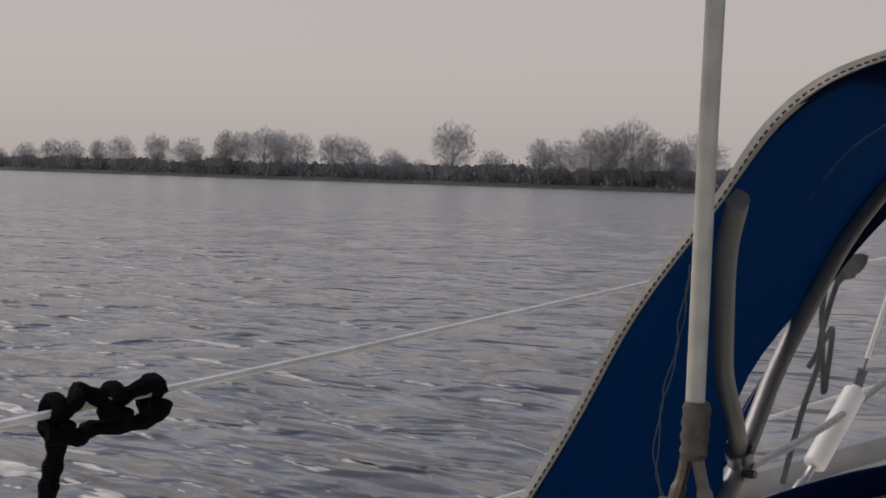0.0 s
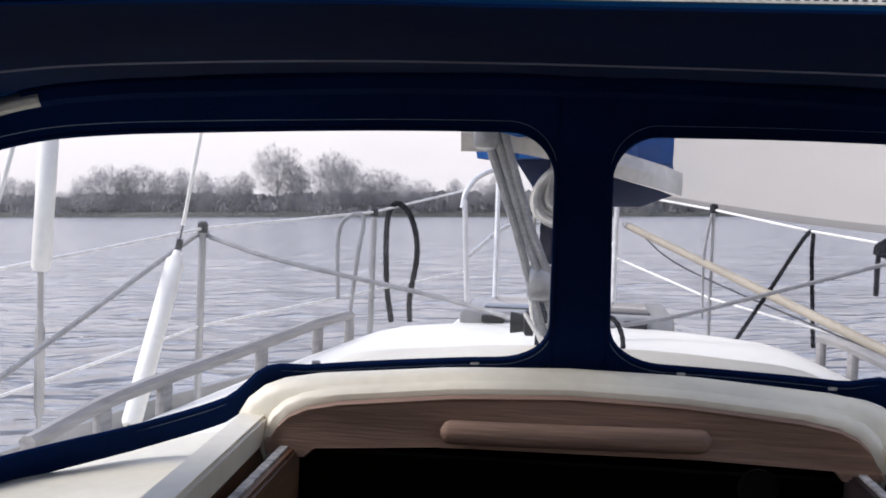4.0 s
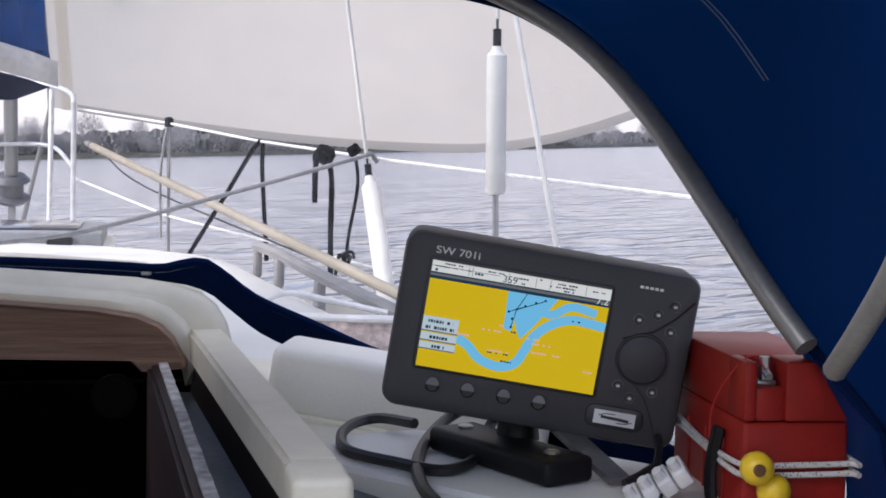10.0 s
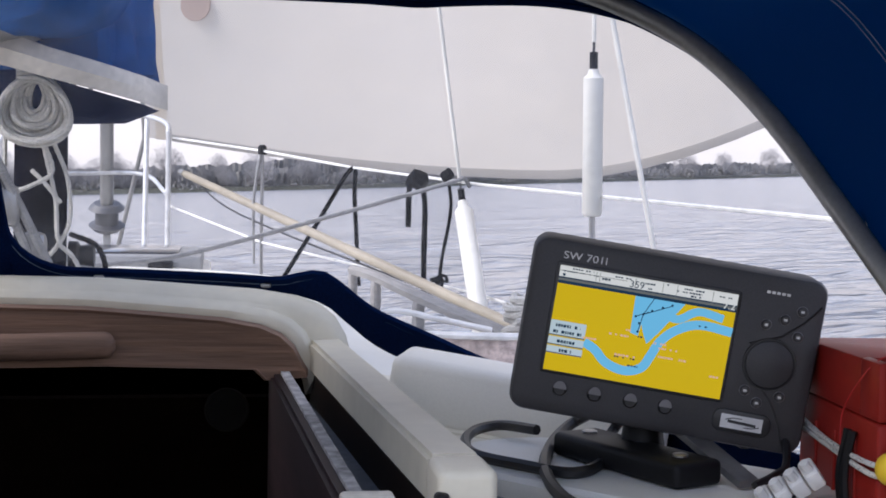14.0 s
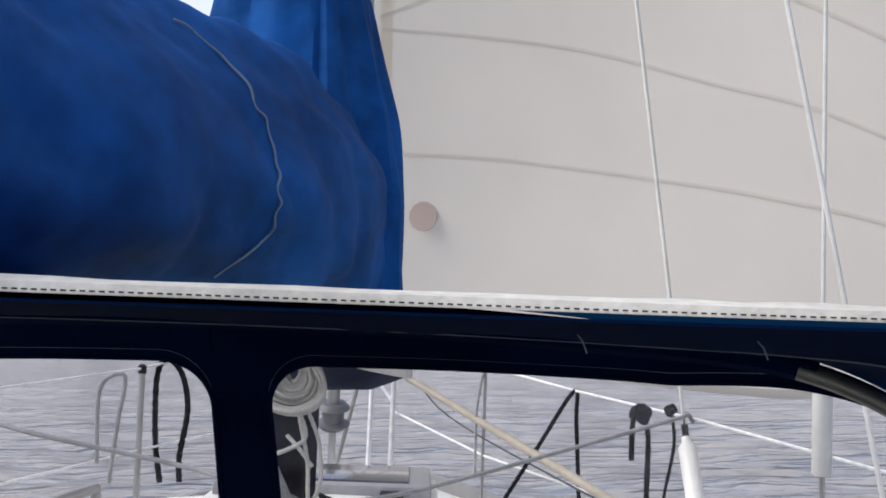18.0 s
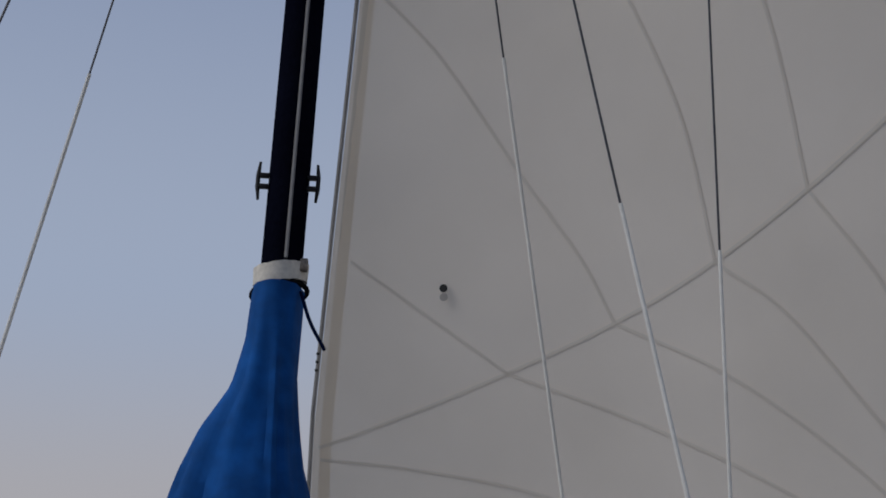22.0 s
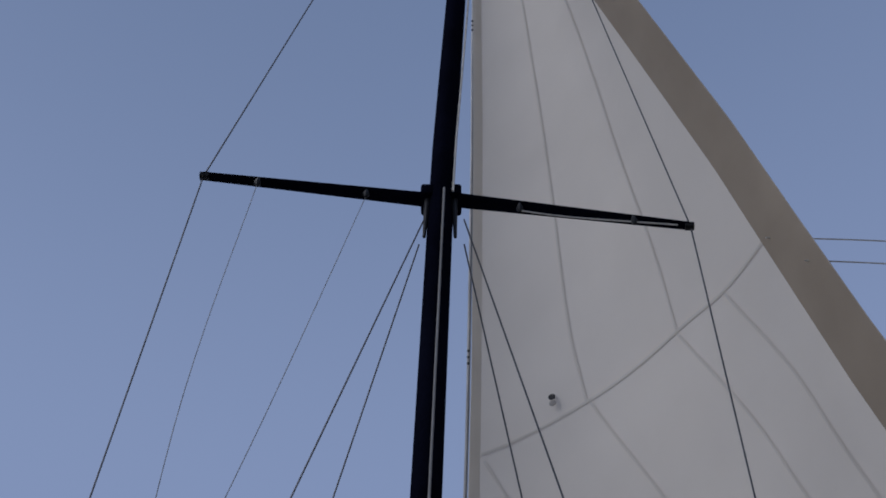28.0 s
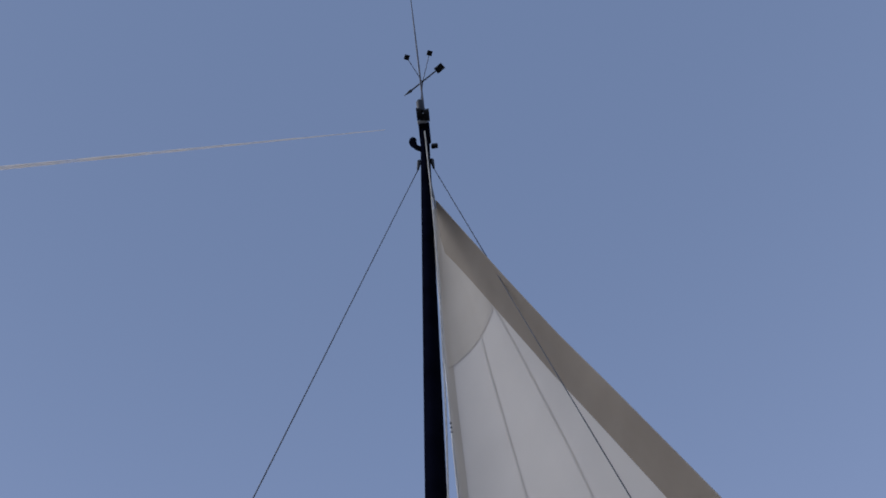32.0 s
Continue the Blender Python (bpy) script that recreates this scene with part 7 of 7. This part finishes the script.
# ---- wire stay and shackle beside the sprayhood ----
def build_stay():
    s = thing("boom_strop", (-0.455, 0.46, 1.3), "white sleeved wire strop with a steel toggle and shackle", "rigging")
    c = Vector((-0.4545, 0.461, 0))
    part("sleeve", tube([c + Vector((0.0, 0, 1.430)), c + Vector((-0.003, 0, 1.52)), c + Vector((-0.008, 0, 1.72))], 0.004, 14), mat("yellowed_pvc", (0.60, 0.57, 0.48), 0.45, stain=(20, 0.15)), s, "white plastic sleeve, yellowed")
    part("swage", tube([c + Vector((0.001, 0, z)) for z in (1.408, 1.411, 1.414, 1.417, 1.42, 1.423, 1.426, 1.429, 1.432)], [0.0045, 0.006, 0.0052, 0.0062, 0.0054, 0.0062, 0.0055, 0.0062, 0.005], 12), mat("brown_tape", (0.10, 0.085, 0.07), 0.6, grain=(200, 0.3), stain=(40, 0.3)), s, "taped wire end")
    for dx in (-1, 1):
        part("fork", tube(spline([c + Vector((dx * 0.002, 0, 1.412)), c + Vector((dx * 0.004 + 0.001, 0, 1.402)), c + Vector((dx * 0.007 + 0.002, -0.001, 1.391)), c + Vector((dx * 0.0075 + 0.002, -0.001, 1.384))], 5), [0.0026] * 8 + [0.0034] * 8, 8), TARNISHED, s, "steel fork leg")
        part("eye", tube([c + Vector((dx * 0.0075 - 0.0005, -0.001, 1.386)), c + Vector((dx * 0.0075 + 0.0045, -0.001, 1.386))], 0.0050, 14), TARNISHED, s, "fork eye")
    part("pin", tube([c + Vector((-0.0125, 0, 1.385)), c + Vector((-0.0095, 0, 1.385)), c + Vector((-0.009, 0, 1.385)), c + Vector((0.02, -0.001, 1.387)), c + Vector((0.0205, -0.001, 1.387)), c + Vector((0.0235, -0.001, 1.387))], [0.005, 0.005, 0.0028, 0.0028, 0.0034, 0.0034], 12), TARNISHED, s, "clevis pin")
    bow = [c + Vector((0.002 + 0.0095 * math.cos(a), 0.001, 1.366 + (0.02 if math.sin(a) > 0 else 0.016) * math.sin(a))) for a in np.linspace(radians(-250), radians(70), 22)]
    part("shackle", tube(bow, 0.0032, 8), TARNISHED, s, "bow shackle")
    part("strop_tail", tube([c + Vector((0.002, 0, 1.352)), c + Vector((0.002, 0, 1.30)), c + Vector((0.0, 0.01, 1.1))], 0.004, 10), TARNISHED, s, "steel rod below the shackle")


build_stay()


# ---- sprayhood stitching and dashes ----
def hood_details():
    hood = bpy.data.objects["sprayhood"]
    A = EDGE
    # row of dark stitches along the lower edge of the trim
    length = [0.0]
    for a, b in zip(A, A[1:]):
        length.append(length[-1] + (b - a).length)
    bm = bmesh.new()
    d = 0.0
    while d < length[-1] - 0.004:
        i = min(int(np.searchsorted(length, d, side="right")) - 1, len(A) - 2)
        f = (d - length[i]) / (length[i + 1] - length[i])
        p = A[i].lerp(A[i + 1], f)
        t = (A[i + 1] - A[i]).normalized()
        n = Vector((0, 1, -0.6)).normalized().cross(t).normalized()
        if (n.z > 0) == (abs(p.x) < 0.6):
            n = -n
        if abs(p.x) >= 0.6:
            n = -n if n.x * p.x > 0 else n
        q = p + n * (0.0052 - 0.012 * min(1, max(0, (0.62 - abs(p.x)) / 0.12))) + Vector((0, -0.0062, 0))
        tube([q, q + t * 0.0034], 0.00075, 4, bm)
        d += 0.0060
    part("trim_stitching", bm, DARKSTITCH, hood, "dark stitches along the trim")
    for frac, off in ((0.46, 0.0), (0.475, 0.0)):
        pts = []
        for p, a in zip(ARC, EDGE):
            if p.z < 1.5:
                continue
            b = Vector((p.x * 1.004, hoop_y(p.z) + 0.014, p.z + 0.004))
            q = a.lerp(b, frac)
            q.z -= 0.012 * math.sin(math.pi * frac) * min(1, max(0, (p.z - 1.54) / 0.1))
            turn = min(1, max(0, (abs(p.x) - 0.5) / 0.22))
            inward = Vector((-math.copysign(turn, p.x), 0, turn - 1)).normalized()
            pts.append(q + inward * 0.005)
        part("seam_stitching", tube(pts, 0.00045, 4), STITCH, hood, "pale double-stitched seam")
    # two wavering threads on the inner face of the port side
    for k in range(2):
        pts = []
        for i, (p, e) in enumerate(zip(ARC, EDGE)):
            if p.x < 0 and 1.14 < e.z < 1.46:
                low = max(0.0, (1.40 - p.z) / 0.30)
                b = Vector((p.x, port_y(p.z) + 0.008 - 0.06 * math.sin(math.pi * min(1, low / 0.6)), p.z)) if low > 0 else Vector((p.x, port_y(p.z), p.z))
                pts.append(e.lerp(b, 0.07 + 2.7 * (1.46 - e.z) + 0.012 * math.sin(2.1 * i + 2.6 * k) + 0.012 * k) + Vector((0.006, 0, 0)))
        part("loose_thread", tube(spline(pts, 3), 0.0007, 4), STITCH, hood, "wavering blue thread on the side panel")
    for x, y in ((0.303, 1.03), (0.42, 1.02)):
        part("frayed_thread", tube([(x, y, 1.650), (x + 0.003, y - 0.004, 1.646), (x + 0.006, y - 0.005, 1.638)], 0.0006, 4), STITCH, hood, "frayed thread end")
    for x in (-0.335, -0.125, 0.14, 0.33):
        part("turn_button", box((0.012, 0.005, 0.005), (x, 1.826, 1.324 - 0.10 * x * x), 0.002), STEEL, hood, "small metal turn button")


hood_details()


# ---- cockpit behind, so that the boat is whole ----
def build_cockpit():
    c = thing("cockpit", (0, -0.6, 0.5), "cream moulded cockpit with side benches", "cockpit", kind="structure")
    for side in (-1, 1):
        part("coaming", box((0.16, 2.9, 0.42), (side * 0.98, -0.7, 0.98), 0.04), GEL, c, "cream coaming")
        part("bench", box((0.5, 2.2, 0.5), (side * 0.62, -1.0, 0.45), 0.03), GEL, c, "cream side bench")
    part("sole", box((0.9, 2.4, 0.08), (0, -1.0, 0.2), 0.01), GEL, c)
    part("bulkhead", box((0.56, 0.06, 0.75), (0.66, 0.13, 0.78), 0.01), GEL, c)
    part("bulkhead", box((0.56, 0.06, 0.75), (-0.66, 0.13, 0.78), 0.01), GEL, c)


build_cockpit()


def build_cabin_things():
    w = mat("dim_glass_dial", (0.5, 0.5, 0.48), 0.3)
    d = thing("cabin_clock", (0.29, 2.2, 1.07), "dim round dial on the dark cabin bulkhead", "clock")
    part("rim", tube([(0.29 + 0.03 * math.cos(a), 2.19, 1.107 + 0.03 * math.sin(a)) for a in np.linspace(0, 2 * math.pi, 24, endpoint=False)], 0.002, 8, closed=True), mat("dull_rim", (0.008, 0.007, 0.006), 0.9), d)
    part("face", disc(0.29, 1.107, 0.029, 2.19, 2.2, Matrix.Identity(4), 24, 0.98), mat("dark_dial", (0.006, 0.006, 0.006), 0.9), d)
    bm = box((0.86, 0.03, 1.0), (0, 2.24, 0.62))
    solid("cabin_bulkhead", bm, INSIDE, (0, 2.24, 0.12), "wooden cabin bulkhead, gloom painted near-black", "bulkhead", kind="structure")


build_cabin_things()


def build_contrail():
    m = bpy.data.materials.new("contrail_ice")
    m.use_nodes = True
    t = m.node_tree
    p = t.nodes["Principled BSDF"]
    p.inputs["Base Color"].default_value = (0.9, 0.86, 0.8, 1)
    p.inputs["Roughness"].default_value = 1
    co = t.nodes.new("ShaderNodeTexCoord")
    n = t.nodes.new("ShaderNodeTexNoise")
    n.inputs["Scale"].default_value, n.inputs["Detail"].default_value = 0.012, 4
    t.links.new(co.outputs["Object"], n.inputs["Vector"])
    r = t.nodes.new("ShaderNodeMapRange")
    r.inputs["From Min"].default_value, r.inputs["From Max"].default_value = 0.3, 0.7
    r.inputs["To Min"].default_value, r.inputs["To Max"].default_value = 0.25, 0.8
    t.links.new(n.outputs[0], r.inputs[0])
    t.links.new(r.outputs[0], p.inputs["Alpha"])
    a, b = Vector(CONTRAIL[0]), Vector(CONTRAIL[1])
    pts = [a.lerp(b, k / 14) for k in range(15)]
    bm = tube(pts, [9.0 - 8.0 * k / 14 for k in range(15)], 8)
    SEA.append(solid("contrail", bm, m, tuple(a), "thin pale vapour trail in the blue sky", "vapour trail", kind="structure"))


CONTRAIL = ((-1600, 1000, 3855), (60, 1000, 3752))
build_contrail()
# ---- lay all that is aboard on the heeled boat ----
for ob in list(scene.objects):
    if ob.parent is None and ob.type in ("MESH", "EMPTY") and ob not in SEA:
        ob.matrix_basis = BOAT @ ob.matrix_basis
